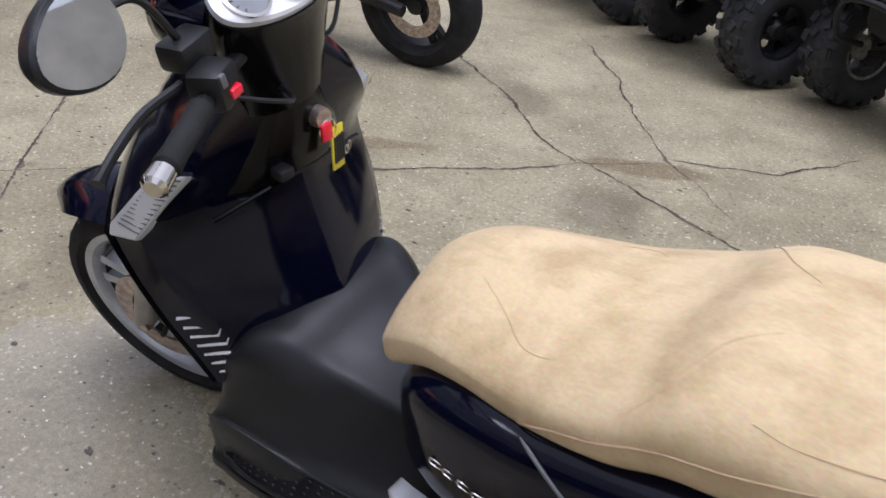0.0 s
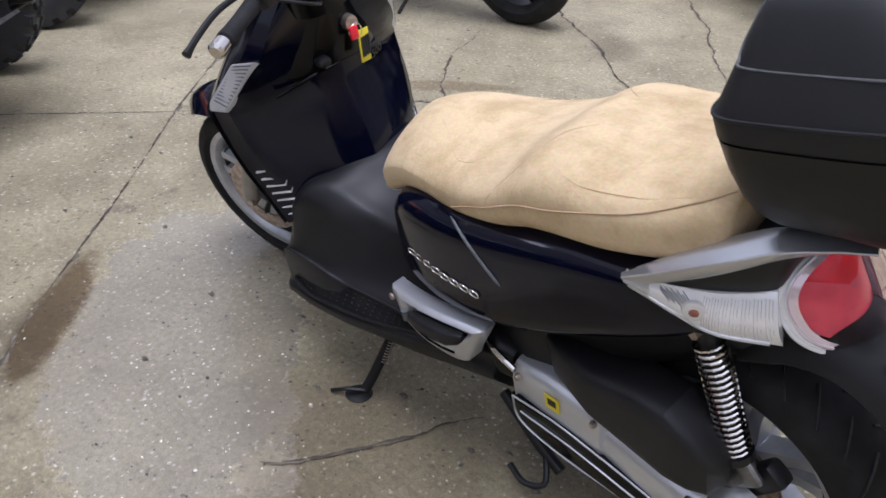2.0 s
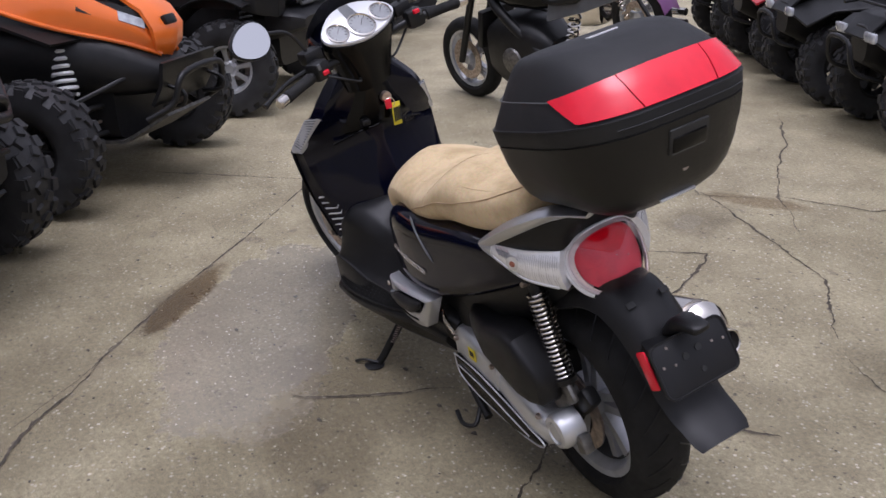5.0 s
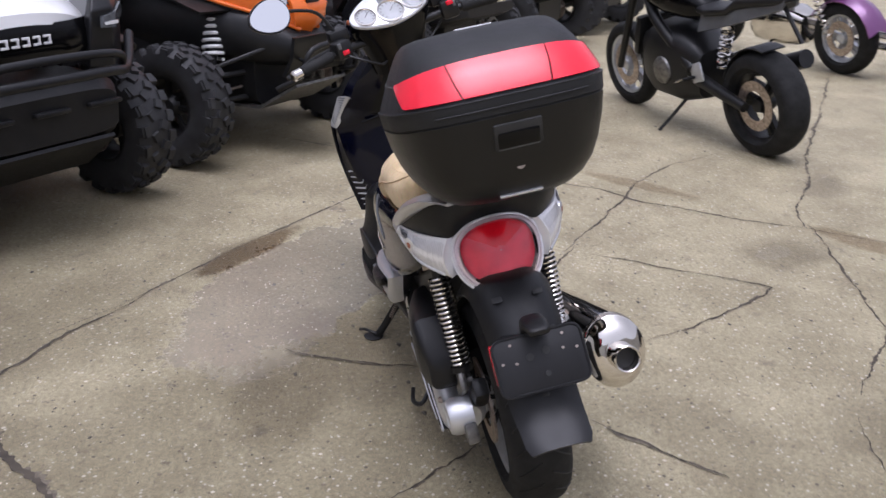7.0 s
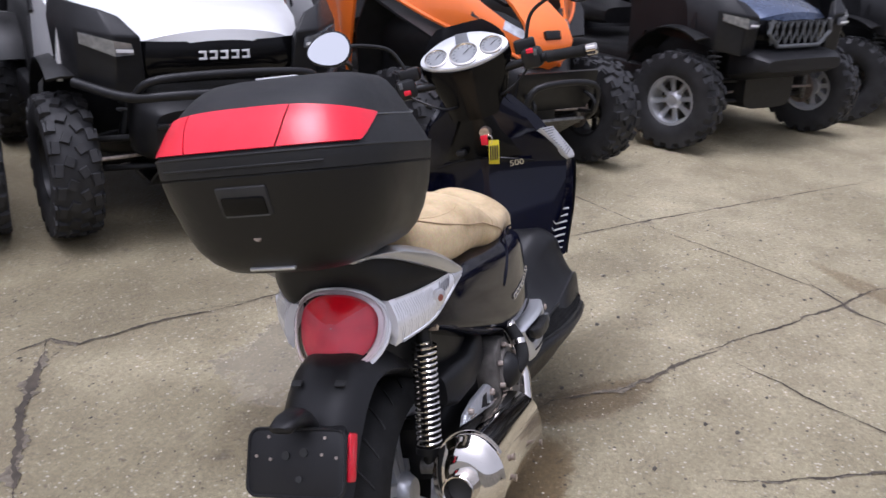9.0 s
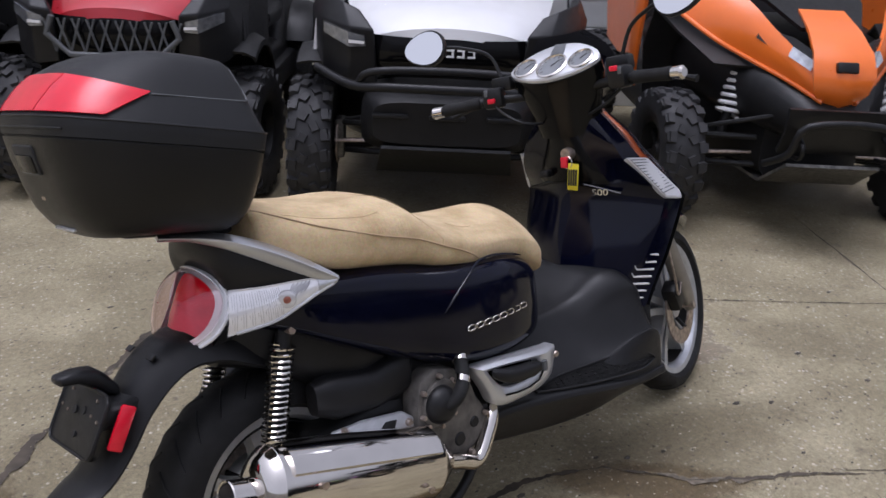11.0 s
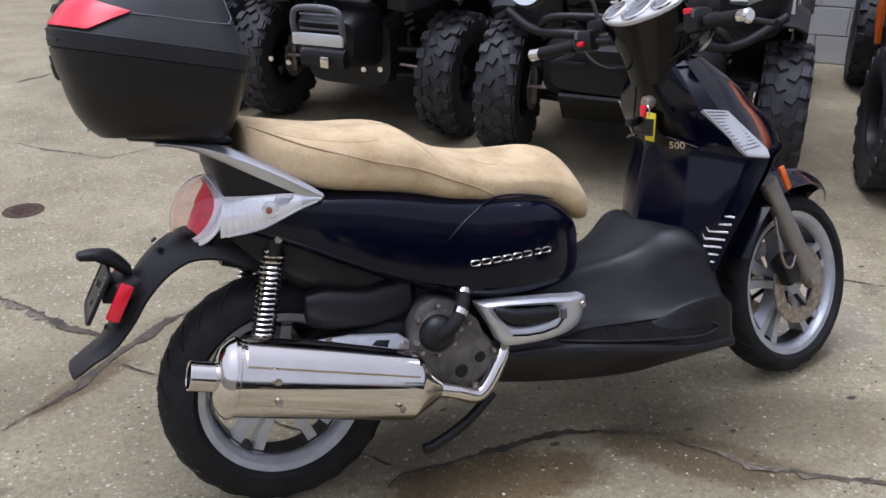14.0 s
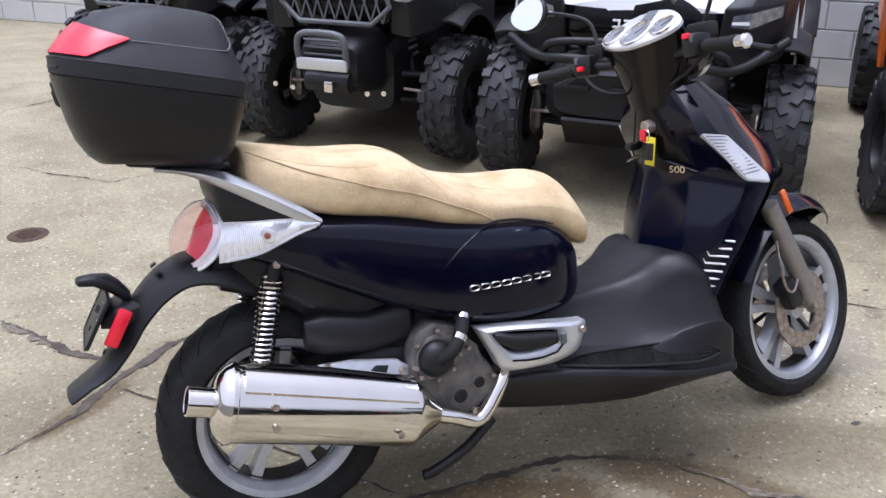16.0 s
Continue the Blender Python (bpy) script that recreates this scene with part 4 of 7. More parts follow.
def make_floor():
    # x, top, w1, shoulder, ws, step in, wo, step out, bottom
    keys = ((0.47, 0.45, 0.12, 0.40, 0.165, 0.35, 0.185, 0.31, 0.23), (0.60, 0.462, 0.115, 0.415, 0.175, 0.345, 0.205, 0.31, 0.205), (0.75, 0.470, 0.115, 0.42, 0.19, 0.335, 0.24, 0.30, 0.19),
            (0.88, 0.484, 0.128, 0.436, 0.205, 0.325, 0.26, 0.28, 0.185), (0.95, 0.506, 0.150, 0.462, 0.216, 0.335, 0.262, 0.268, 0.19), (1.01, 0.545, 0.176, 0.500, 0.226, 0.352, 0.262, 0.258, 0.195), (1.07, 0.545, 0.196, 0.505, 0.234, 0.362, 0.261, 0.252, 0.20), (1.115, 0.500, 0.198, 0.468, 0.236, 0.360, 0.258, 0.250, 0.207), (1.150, 0.430, 0.175, 0.395, 0.230, 0.335, 0.254, 0.248, 0.215), (1.172, 0.36, 0.15, 0.335, 0.205, 0.295, 0.225, 0.250, 0.225))
    k = 49
    curves = [cr([Vector((key[0], key[c], 0)) for key in keys], k) for c in range(1, 9)]
    rings = []
    for i in range(k):
        x = curves[0][i].x
        top, w1, sh, ws, si, wo, so, bo = (c[i].y for c in curves)
        half = [(0, top), (w1 * 0.3, top - 0.002), (w1 * 0.58, top - 0.008), (w1 * 0.82, (top + sh) / 2 + 0.010), (w1, sh), (w1 + (ws - w1) * 0.22, sh - (sh - si) * 0.27), (w1 + (ws - w1) * 0.46, sh - (sh - si) * 0.53), (w1 + (ws - w1) * 0.74, sh - (sh - si) * 0.78), (ws, si + 0.008), (ws + 0.010, si), (wo - 0.012, so + 0.012), (wo - 0.003, so + 0.004), (wo, so - 0.004), (wo - 0.002, so - 0.016), (wo * 0.86, (so + bo) / 2 - 0.01), (wo * 0.66, bo), (0, bo)]
        fine = [(p.x, p.y) for p in cr([Vector((*q, 0)) for q in half], 65)]
        rings.append([(x, y, z) for y, z in fine] + [(x, -y, z) for y, z in fine[-2:0:-1]])
    part("footboard", loft(rings), MATTE, SC, "matte black plastic footboard with centre tunnel")
    for s in (1, -1):
        pad = bmesh.new()
        ca = cr([(0.66, 0.200, 0.330), (0.74, 0.200, 0.337), (0.84, 0.208, 0.334), (0.95, 0.219, 0.330), (1.04, 0.233, 0.322), (1.10, 0.248, 0.292)], 24)
        cb = cr([(0.66, 0.206, 0.324), (0.74, 0.228, 0.312), (0.84, 0.247, 0.299), (0.95, 0.256, 0.285), (1.04, 0.258, 0.276), (1.10, 0.251, 0.284)], 24)
        loft([[(p.x, s * p.y, p.z + 0.003) for p in (u, u.lerp(v, 0.5), v)] for u, v in zip(ca, cb)], False, False, pad)
        bmesh.ops.solidify(pad, geom=pad.faces[:], thickness=0.003)
        ft = part("foot_mat", pad, RUBBER, SC, "thin black rubber foot mat in a raised rim")
        dots = bmesh.new()
        for i in range(4, 22):
            for f in (0.2, 0.4, 0.6, 0.8):
                q = ca[i].lerp(cb[i], f)
                box((0.006, 0.004, 0.0016), (q.x, s * q.y, q.z + 0.0045), None, 0, dots)
        part("mat_studs", dots, RUBBER, ft, smooth=False)["kind"] = "stuff"
        loop = list(ca) + list(cb[::-1])
        part("mat_rim", tube([(p.x, s * (p.y + 0.002), p.z + 0.004) for p in loop + loop[:1]], 0.0032, 8), MATTE, ft)
        # passenger peg surround
        outer = cr([(0.443, 0, 0.462), (0.52, 0, 0.459), (0.62, 0, 0.449), (0.70, 0, 0.437), (0.733, 0, 0.430), (0.726, 0, 0.395), (0.708, 0, 0.362), (0.66, 0, 0.346), (0.58, 0, 0.343), (0.505, 0, 0.350), (0.478, 0, 0.395), (0.443, 0, 0.460)], 60)
        inner = cr([(0.480, 0, 0.444), (0.53, 0, 0.443), (0.595, 0, 0.435), (0.632, 0, 0.429), (0.648, 0, 0.421), (0.646, 0, 0.406), (0.636, 0, 0.396), (0.61, 0, 0.390), (0.57, 0, 0.388), (0.53, 0, 0.392), (0.504, 0, 0.410), (0.480, 0, 0.442)], 60)

        def bowed(p, y):
            return Vector((p.x, s * (y + 0.016 * math.sin(math.pi * min(1, max(0, (p.x - 0.44) / 0.30)))), p.z))
        rings = [[bowed(p, 0.178) for p in outer[:-1]], [bowed(p, 0.206) for p in outer[:-1]], [bowed(p.lerp(q, 0.12), 0.213) for p, q in zip(outer[:-1], inner)], [bowed(p.lerp(q, 0.55), 0.219) for p, q in zip(outer[:-1], inner)],
                 [bowed(p.lerp(q, 0.9), 0.216) for p, q in zip(outer[:-1], inner)], [bowed(q, 0.211) for q in inner[:-1]], [bowed(q, 0.190) for q in inner[:-1]]]
        sur = part("peg_surround", loft(rings, True, False), SILVER, SC, "satin silver passenger footrest surround")
        part("peg_recess", loft([[bowed(q, 0.186) for q in inner[:-1]], [bowed(q, 0.190) for q in inner[:-1]]]), GLOSS, sur)
        peg = [[Vector((x, s * (0.238 + a), zc + b)) for a, b in oval(ry, -rz, rz, 2.8, 20)] for x, zc, ry, rz in ((0.478, 0.444, 0.004, 0.006), (0.488, 0.438, 0.012, 0.013), (0.520, 0.424, 0.017, 0.018), (0.57, 0.416, 0.018, 0.019), (0.61, 0.413, 0.017, 0.018), (0.636, 0.412, 0.012, 0.013), (0.642, 0.412, 0.004, 0.006))]
        part("folding_peg", loft(peg), MATTE, sur, "black rounded folded passenger peg")
        part("peg_groove", tube([bowed(Vector((x, 0, z)), 0.2195) for x, z in ((0.522, 0.374), (0.56, 0.369), (0.60, 0.368), (0.640, 0.374), (0.660, 0.392), (0.664, 0.412))], 0.0026, 6), GLOSS, sur)
        part("peg_hinge", tube([(0.655, s * 0.240, 0.396), (0.655, s * 0.240, 0.420)], 0.008, 12), GREY, sur)
        part("peg_bolt", lathe([(0, 0), (0.009, 0), (0.007, s * 0.004), (0, s * 0.004)], 12, "y", (0.718, s * 0.224, 0.414)), STEEL, sur)


make_floor()


def make_body():
    keys = ((-0.072, 0.085, 0.690, 0.765), (-0.045, 0.128, 0.680, 0.77), (0.02, 0.170, 0.655, 0.765), (0.10, 0.19, 0.612, 0.765), (0.22, 0.203, 0.550, 0.755), (0.33, 0.21, 0.500, 0.735), (0.41, 0.214, 0.470, 0.720),
            (0.50, 0.216, 0.448, 0.708), (0.60, 0.209, 0.440, 0.696), (0.69, 0.188, 0.446, 0.668), (0.745, 0.150, 0.464, 0.620), (0.772, 0.105, 0.490, 0.578), (0.778, 0.06, 0.51, 0.555))
    c1 = cr([Vector(k[:3]) for k in keys], 40)
    c2 = cr([Vector((k[0], k[3], 0)) for k in keys], 40)
    rings = [[(a.x, y, z) for y, z in oval(a.y, a.z, b.y, 5.5, 44)] for a, b in zip(c1, c2)]
    body = part("rear_bodywork", loft(rings), NAVY, SC, "dark navy glossy rear bodywork")
    for s in (1, -1):
        # crease of the side cover; grey on the left paints its pale highlight
        line = [(0.37, s * 0.2135, 0.615), (0.41, s * 0.2145, 0.650), (0.455, s * 0.209, 0.680), (0.50, s * 0.195, 0.700)]
        if s < 0:
            line += [(0.56, s * 0.186, 0.7005), (0.62, s * 0.180, 0.689), (0.68, s * 0.165, 0.671)]
        part("panel_crease", tube(cr(line, 22), [0.001, 0.002] + [0.003] * 18 + [0.002, 0.001], 8), GREY if s > 0 else NAVY, body)
        # the raised silver badge stands in as a row of plain rounded shapes
        badge = None
        for k in range(8):
            x = 0.634 - 0.0272 * k
            yy = 0.2175 - 0.13 * max(0, x - 0.53)
            ring = [(x + 0.0112 * math.copysign(abs(math.cos(q)) ** 0.6, math.cos(q)), s * yy, 0.561 + 0.0062 * math.copysign(abs(math.sin(q)) ** 0.6, math.sin(q))) for q in (2 * math.pi * j / 20 for j in range(21))]
            ob = part("badge_mark", tube(ring, 0.0014, 6), CHROME, badge or body)
            if badge is None:
                badge = ob
                badge.name, badge["label"] = "side_badge", "raised chrome badge of plain rounded marks"
    # dark inner frame and engine cavity
    rings = [[(x, y, z) for y, z in oval(w, b, t, 3.5, 24)] for x, w, b, t in ((-0.10, 0.06, 0.60, 0.74), (0.0, 0.11, 0.57, 0.74), (0.15, 0.13, 0.46, 0.70), (0.35, 0.14, 0.30, 0.66), (0.55, 0.14, 0.24, 0.60), (0.68, 0.11, 0.25, 0.52))]
    part("inner_frame", loft(rings), BLACK, SC)
    # seat: x, half-width, bottom, crown
    keys = ((-0.034, 0.125, 0.825, 0.912), (-0.022, 0.155, 0.805, 0.928), (0.05, 0.177, 0.78, 0.915), (0.16, 0.189, 0.752, 0.896), (0.265, 0.190, 0.733, 0.890), (0.325, 0.190, 0.720, 0.876), (0.385, 0.195, 0.704, 0.834),
            (0.45, 0.192, 0.690, 0.806), (0.53, 0.181, 0.672, 0.791), (0.615, 0.168, 0.664, 0.789), (0.695, 0.155, 0.640, 0.785), (0.755, 0.146, 0.606, 0.764), (0.789, 0.133, 0.590, 0.722), (0.808, 0.098, 0.600, 0.664))

    def roundness(x):
        return float(np.interp(x, (-0.03, 0.25, 0.40, 0.60, 0.80), (2.6, 2.5, 2.5, 1.5, 1.45)))
    c1 = cr([Vector(k[:3]) for k in keys], 64)
    c2 = cr([Vector((k[0], k[3], 0)) for k in keys], 64)
    rings = []
    for a, b in zip(c1, c2):
        ring = []
        waist = a.z + (b.y - a.z) * 0.46
        for q in range(60):
            t = 2 * math.pi * q / 60
            c, n2 = math.cos(t), math.sin(t)
            pw = roundness(a.x) if n2 > 0 else 4.0
            y = a.y * math.copysign(abs(c) ** (2 / pw), c)
            z = waist + ((b.y - waist) if n2 > 0 else (waist - a.z)) * math.copysign(abs(n2) ** (2 / pw), n2)
            w = 0.0016 * noise.noise(Vector((a.x * 11, y * 11, z * 11)))
            ring.append((a.x, y * (1 + w * 4) - 0.002, z + w))
        rings.append(ring)
    seat = part("seat", loft(rings), SUEDE, SC, "tan suede seat, scuffed, with stitched seams")

    def on_seat(x, u, lift=0.0015):
        """A place on the seat: u from -1 (right) over 0 (crown) to 1 (left)."""
        k = max(i for i in range(len(c1) - 1) if c1[i].x <= x or i == 0)
        f = min(1, max(0, (x - c1[k].x) / max(1e-6, c1[k + 1].x - c1[k].x)))
        a, b = c1[k].lerp(c1[k + 1], f), c2[k].lerp(c2[k + 1], f)
        ang = math.pi / 2 * (1 - u)
        c, s = math.cos(ang), math.sin(ang)
        waist = a.z + (b.y - a.z) * 0.46
        pw = 2 / roundness(x) if s > 0 else 2 / 4.0
        return Vector((x, (a.y + lift) * math.copysign(abs(c) ** pw, c) - 0.002, waist + ((b.y - waist if s > 0 else waist - a.z) + lift) * math.copysign(abs(s) ** pw, s)))

    def on_side(x, z, side):
        """A place on the seat's flank at a height."""
        lo, hi = 0.35, 1.55
        for _ in range(24):
            m = (lo + hi) / 2
            lo, hi = (m, hi) if on_seat(x, m).z > z else (lo, m)
        return on_seat(x, side * lo)
    for s in (1, -1):
        line = [on_side(x, z, s) for x, z in ((-0.022, 0.915), (0.018, 0.898), (0.103, 0.862), (0.24, 0.816), (0.33, 0.790), (0.404, 0.758), (0.46, 0.735), (0.51, 0.708), (0.55, 0.676))]
        part("seat_piping", tube(cr(line, 80), 0.0017, 6), PIPING, seat, "tan stitched piping")
        for pts in (((0.395, 0.99), (0.40, 0.90), (0.39, 0.80)), ((0.385, 0.74), (0.355, 0.56), (0.335, 0.38), (0.31, 0.22), (0.27, 0.12)), ((0.25, 0.60), (0.20, 0.64), (0.10, 0.62), (0.03, 0.56)), ((0.66, 0.30), (0.60, 0.42), (0.55, 0.52), (0.505, 0.50), (0.48, 0.40))):
            line = [on_seat(x, s * u, 0.0005) for x, u in pts]
            part("seat_seam", tube(cr(line, 50), 0.00055, 5), SEAM, seat)


PIPING = mat("seat_piping", (0.46, 0.33, 0.20), 0.85)
make_body()


COVER = mat("clear_cover", (1.0, 0.90, 0.91), 0.03, 0, 0.0, 0.01, 5, trans=1.0)
COVER.node_tree.nodes["Principled BSDF"].inputs["IOR"].default_value = 1.15
BRAKERED = mat("brake_lens", (0.82, 0.006, 0.02), 0.12, 0, 0.0, 0.12, 25)
TAILRED = mat("tail_lens", (0.85, 0.10, 0.14), 0.14, 0, 0.0, 0.12, 25)


def mirrored(pts, s):
    return [Vector((p[0], s * p[1], p[2])) for p in pts]


def make_tail():
    # broad silver grab rails that sweep up from the flank to the rack
    for s in (1, -1):
        rail = []
        path = cr(mirrored([(0.106, 0.196, 0.757), (0.060, 0.188, 0.784), (0.005, 0.176, 0.818), (-0.05, 0.158, 0.850), (-0.10, 0.134, 0.874), (-0.155, 0.110, 0.889), (-0.205, 0.092, 0.897)], s), 26)
        for i, p in enumerate(path):
            f = i / 25
            w = 0.005 + 0.020 * min(1, f * 2.2)
            h = 0.010 + 0.023 * math.sin(math.pi * min(1, f * 1.15 + 0.06)) ** 0.8
            t = (path[min(i + 1, 25)] - path[max(i - 1, 0)]).normalized()
            up = Vector((0, 0, 1)) - t * t.z
            up.normalize()
            side = Vector((0, s, 0)) - t * t.y * s
            side = (side - up * side.dot(up)).normalized()
            rail.append([p + side * (a * w) + up * (b * h) for a, b in ((-1, -0.42), (0.1, -0.52), (0.62, -0.48), (0.78, -0.36), (0.97, 0.10), (0.94, 0.20), (0.2, 0.52), (-0.3, 0.54), (-1, 0.44))])
        rl = part("grab_rail", loft(rail), RAIL, SC, "satin silver grab rail")
        part("rail_edge", tube([r[5] for r in rail], 0.0014, 6), SILVER, rl)
    part("rack_plate", box((0.22, 0.18, 0.018), (-0.155, 0, 0.899), pose(0, 0, 0, 0, 9, 0), 0.008), MATTE, SC, "black top case rack plate")
    # black cowl between the rails, the signals and the lamp
    half_top = [(0.098, 0.190, 0.764), (0.03, 0.178, 0.795), (-0.03, 0.155, 0.832), (-0.078, 0.115, 0.858), (-0.098, 0.06, 0.870)]
    half_low = [(0.098, 0.196, 0.757), (0.02, 0.176, 0.769), (-0.04, 0.142, 0.768), (-0.082, 0.102, 0.768), (-0.088, 0.06, 0.790)]
    top = cr(mirrored(half_top, 1) + [Vector((-0.105, 0, 0.874))] + mirrored(half_top[::-1], -1), 41)
    low = cr(mirrored(half_low, 1) + [Vector((-0.092, 0, 0.802))] + mirrored(half_low[::-1], -1), 41)
    rows = []
    for i, (a, b) in enumerate(zip(top, low)):
        out = Vector((a.x - 0.12, a.y, 0)).normalized() * 0.012 * math.sin(math.pi * i / 40)
        rows.append([a.lerp(b, q / 6) + out * math.sin(math.pi * q / 6) for q in range(7)])
    bm = loft(rows, False, False)
    bmesh.ops.recalc_face_normals(bm, faces=bm.faces)
    bmesh.ops.solidify(bm, geom=bm.faces[:], thickness=0.004)
    part("tail_cowl", bm, MATTE, SC, "black plastic tail cowl")
    part("cowl_core", loft([[(x, y, z) for y, z in oval(w, b, t, 3, 26)] for x, w, b, t in ((-0.075, 0.075, 0.70, 0.85), (-0.04, 0.11, 0.70, 0.85), (0.0, 0.13, 0.72, 0.85), (0.04, 0.14, 0.74, 0.84))]), BLACK, SC)
    # tail light: clear rim, deep red middle, paler flanks
    base = Matrix.Translation((-0.122, 0, 0.724)) @ Matrix.Rotation(radians(27), 4, "Y")

    def rim_at(a, k):
        c, s = math.cos(a), math.sin(a)
        w = 0.092 * (1.0 + 0.12 * s) * math.copysign(abs(c) ** 0.85, c)
        h = (0.074 if s > 0 else 0.080) * math.copysign(abs(s) ** 0.85, s)
        return w * k, h * k

    def dome(k0, k1, rows, bulge, a0=0.0, a1=2 * math.pi, n=44, lift=0.0, drop=0.0):
        bm = bmesh.new()
        rings = []
        for i in range(rows + 1):
            k = k0 + (k1 - k0) * i / rows
            row = []
            for j in range(n + 1):
                a = a0 + (a1 - a0) * j / n
                y, z = rim_at(a, k)
                x = -bulge * math.sqrt(max(0, 1 - (k * 0.86) ** 2)) + 0.45 * abs(y) ** 2 / 0.104 - lift
                row.append(base @ Vector((x, y, z + drop)))
            rings.append(row)
        return loft(rings, False, False, bm)

    def rim_line(k, lift, drop=0.0):
        return [base @ Vector((-0.05 * math.sqrt(max(0, 1 - (k * 0.86) ** 2)) + 0.45 * abs(rim_at(a, k)[0]) ** 2 / 0.104 - lift, rim_at(a, k)[0], rim_at(a, k)[1] + drop)) for a in (2 * math.pi * j / 56 for j in range(57))]
    tl = part("tail_light", dome(1.09, 0.95, 4, 0.05), CLEAR, SC, "round red tail light with a clear rim")
    part("lamp_rim", tube(rim_line(1.10, 0.001), 0.004, 8), CLEAR, tl, "bright clear lamp rim")
    part("inner_rim", tube(rim_line(1.05, 0.003, 0.003), 0.0026, 8), CLEAR, tl)
    part("reflector_bowl", dome(1.0, 0.0, 6, 0.006, lift=0.0), CLEAR, tl, "bright reflector behind the lens")
    part("tail_lens", dome(0.90, 0.02, 9, 0.020, lift=0.003, drop=0.004), TAILRED, tl, "red lens with paler flanks")
    part("brake_lens", dome(0.84, 0.12, 8, 0.020, radians(42), radians(138), 20, lift=0.0044, drop=0.004), BRAKERED, tl, "bright red upper lens")
    shell = dome(1.08, 0.02, 10, 0.064, lift=0.004)
    bmesh.ops.recalc_face_normals(shell, faces=shell.faces)
    bmesh.ops.solidify(shell, geom=shell.faces[:], thickness=0.002)
    cover = part("lens_cover", shell, COVER, tl, "clear outer lens")
    cover.visible_shadow = False
    part("tail_light_back", loft([[base @ Vector((0.03, *rim_at(2 * math.pi * j / 32, 1.1))) for j in range(32)], [base @ Vector((0.07, *rim_at(2 * math.pi * j / 32, 0.9))) for j in range(32)]]), MATTE, tl)
    for s in (1, -1):
        # rear turn signals: a pointed clear lens running forward from the lamp
        tops = cr([(0.104, 0.199, 0.758), (0.06, 0.190, 0.770), (0.02, 0.178, 0.773), (-0.03, 0.155, 0.772), (-0.086, 0.106, 0.770)], 22)
        bots = cr([(0.104, 0.199, 0.754), (0.06, 0.192, 0.740), (0.02, 0.182, 0.722), (-0.03, 0.163, 0.700), (-0.104, 0.112, 0.682)], 22)
        rings, face = [], []
        for a, b in zip(tops, bots):
            wide = (a - b).length
            row = [a.lerp(b, q / 6) + Vector((-0.06, 0.16, 0)) * wide * math.sin(math.pi * q / 6) for q in range(7)]
            face.append(row)
            ring = row + [b + Vector((0.012, -0.022, 0.004)), a + Vector((0.012, -0.022, -0.004))]
            rings.append([(p.x, s * p.y, p.z) for p in ring])
        sig = part("rear_turn_signal", loft(rings), CLEAR, SC, "clear silver-backed rear turn signal")

        def on_lens(i, q, lift=0.0012):
            row = face[int(i)]
            k = min(int(q), 5)
            p = row[k].lerp(row[k + 1], q - k) + Vector((-0.3, 1.0, 0.1)).normalized() * lift
            return Vector((p.x, s * p.y, p.z))
        for i in (14, 15, 16, 17, 18, 19, 20):
            for j in range(3):
                f = face[i]
                a, b = on_lens(i, 0.5 + 0.1 * j), on_lens(i, 5.4)
                shift = Vector(((face[i + 1][0] - f[0]).x, s * (face[i + 1][0] - f[0]).y, 0)) * (0.333 * j)
                part("lens_rib", tube([p + shift for p in (a, on_lens(i, 2), on_lens(i, 4), b)], 0.0007, 5), RIBGREY, sig)
        for i in (7, 8, 9, 10, 11):
            for q in (0.0, 0.5):
                part("lens_rib", tube([on_lens(i, 0.5 + q), on_lens(i + 2, 2.4 + q)], 0.0007, 5), DARKRIB, sig)
        part("signal_tip", loft([[Vector((p.x, p.y, p.z)) for p in (on_lens(i, q, k) for q, k in ((0, 0.0), (0, 0.002), (2, 0.003), (4, 0.003), (5.99, 0.002), (5.99, 0.0)))] for i in (0, 1, 2, 3, 4, 5)]), SILVER, sig, "bright silver tip")
        part("signal_edge", tube([on_lens(i, 5.9, 0.001) for i in range(1, 21)], 0.0034, 8), SILVER, sig, "bright lower edge")
        part("signal_edge", tube([on_lens(i, 0.1, 0.001) for i in range(3, 21)], 0.0018, 6), CLEAR, sig)
        bulb = lathe([(0, 0.003), (0.010, 0.003), (0.017, 0.001), (0.019, -0.004), (0, -0.004)], 22, "y")
        at = on_lens(13, 3.0, 0.0)
        bulb.transform(Matrix.Translation(at) @ Matrix.Rotation(radians(28 * s), 4, "Z") @ (Matrix.Identity(4) if s > 0 else Matrix.Rotation(math.pi, 4, "Z")))
        bl = part("bulb", bulb, RIBGREY, sig)
        core = lathe([(0, 0.0045), (0.006, 0.004), (0.009, 0.002), (0.009, -0.003), (0, -0.003)], 16, "y")
        core.transform(Matrix.Translation(at) @ Matrix.Rotation(radians(28 * s), 4, "Z") @ (Matrix.Identity(4) if s > 0 else Matrix.Rotation(math.pi, 4, "Z")))
        part("bulb_core", core, BULB, bl, "brown-red bulb")
    # rear mudguard
    path = cr([(0.0, 0, 0.655), (-0.09, 0, 0.690), (-0.175, 0, 0.692), (-0.245, 0, 0.655), (-0.300, 0, 0.595), (-0.337, 0, 0.530), (-0.380, 0, 0.472), (-0.450, 0, 0.425)], 34)
    rings = []
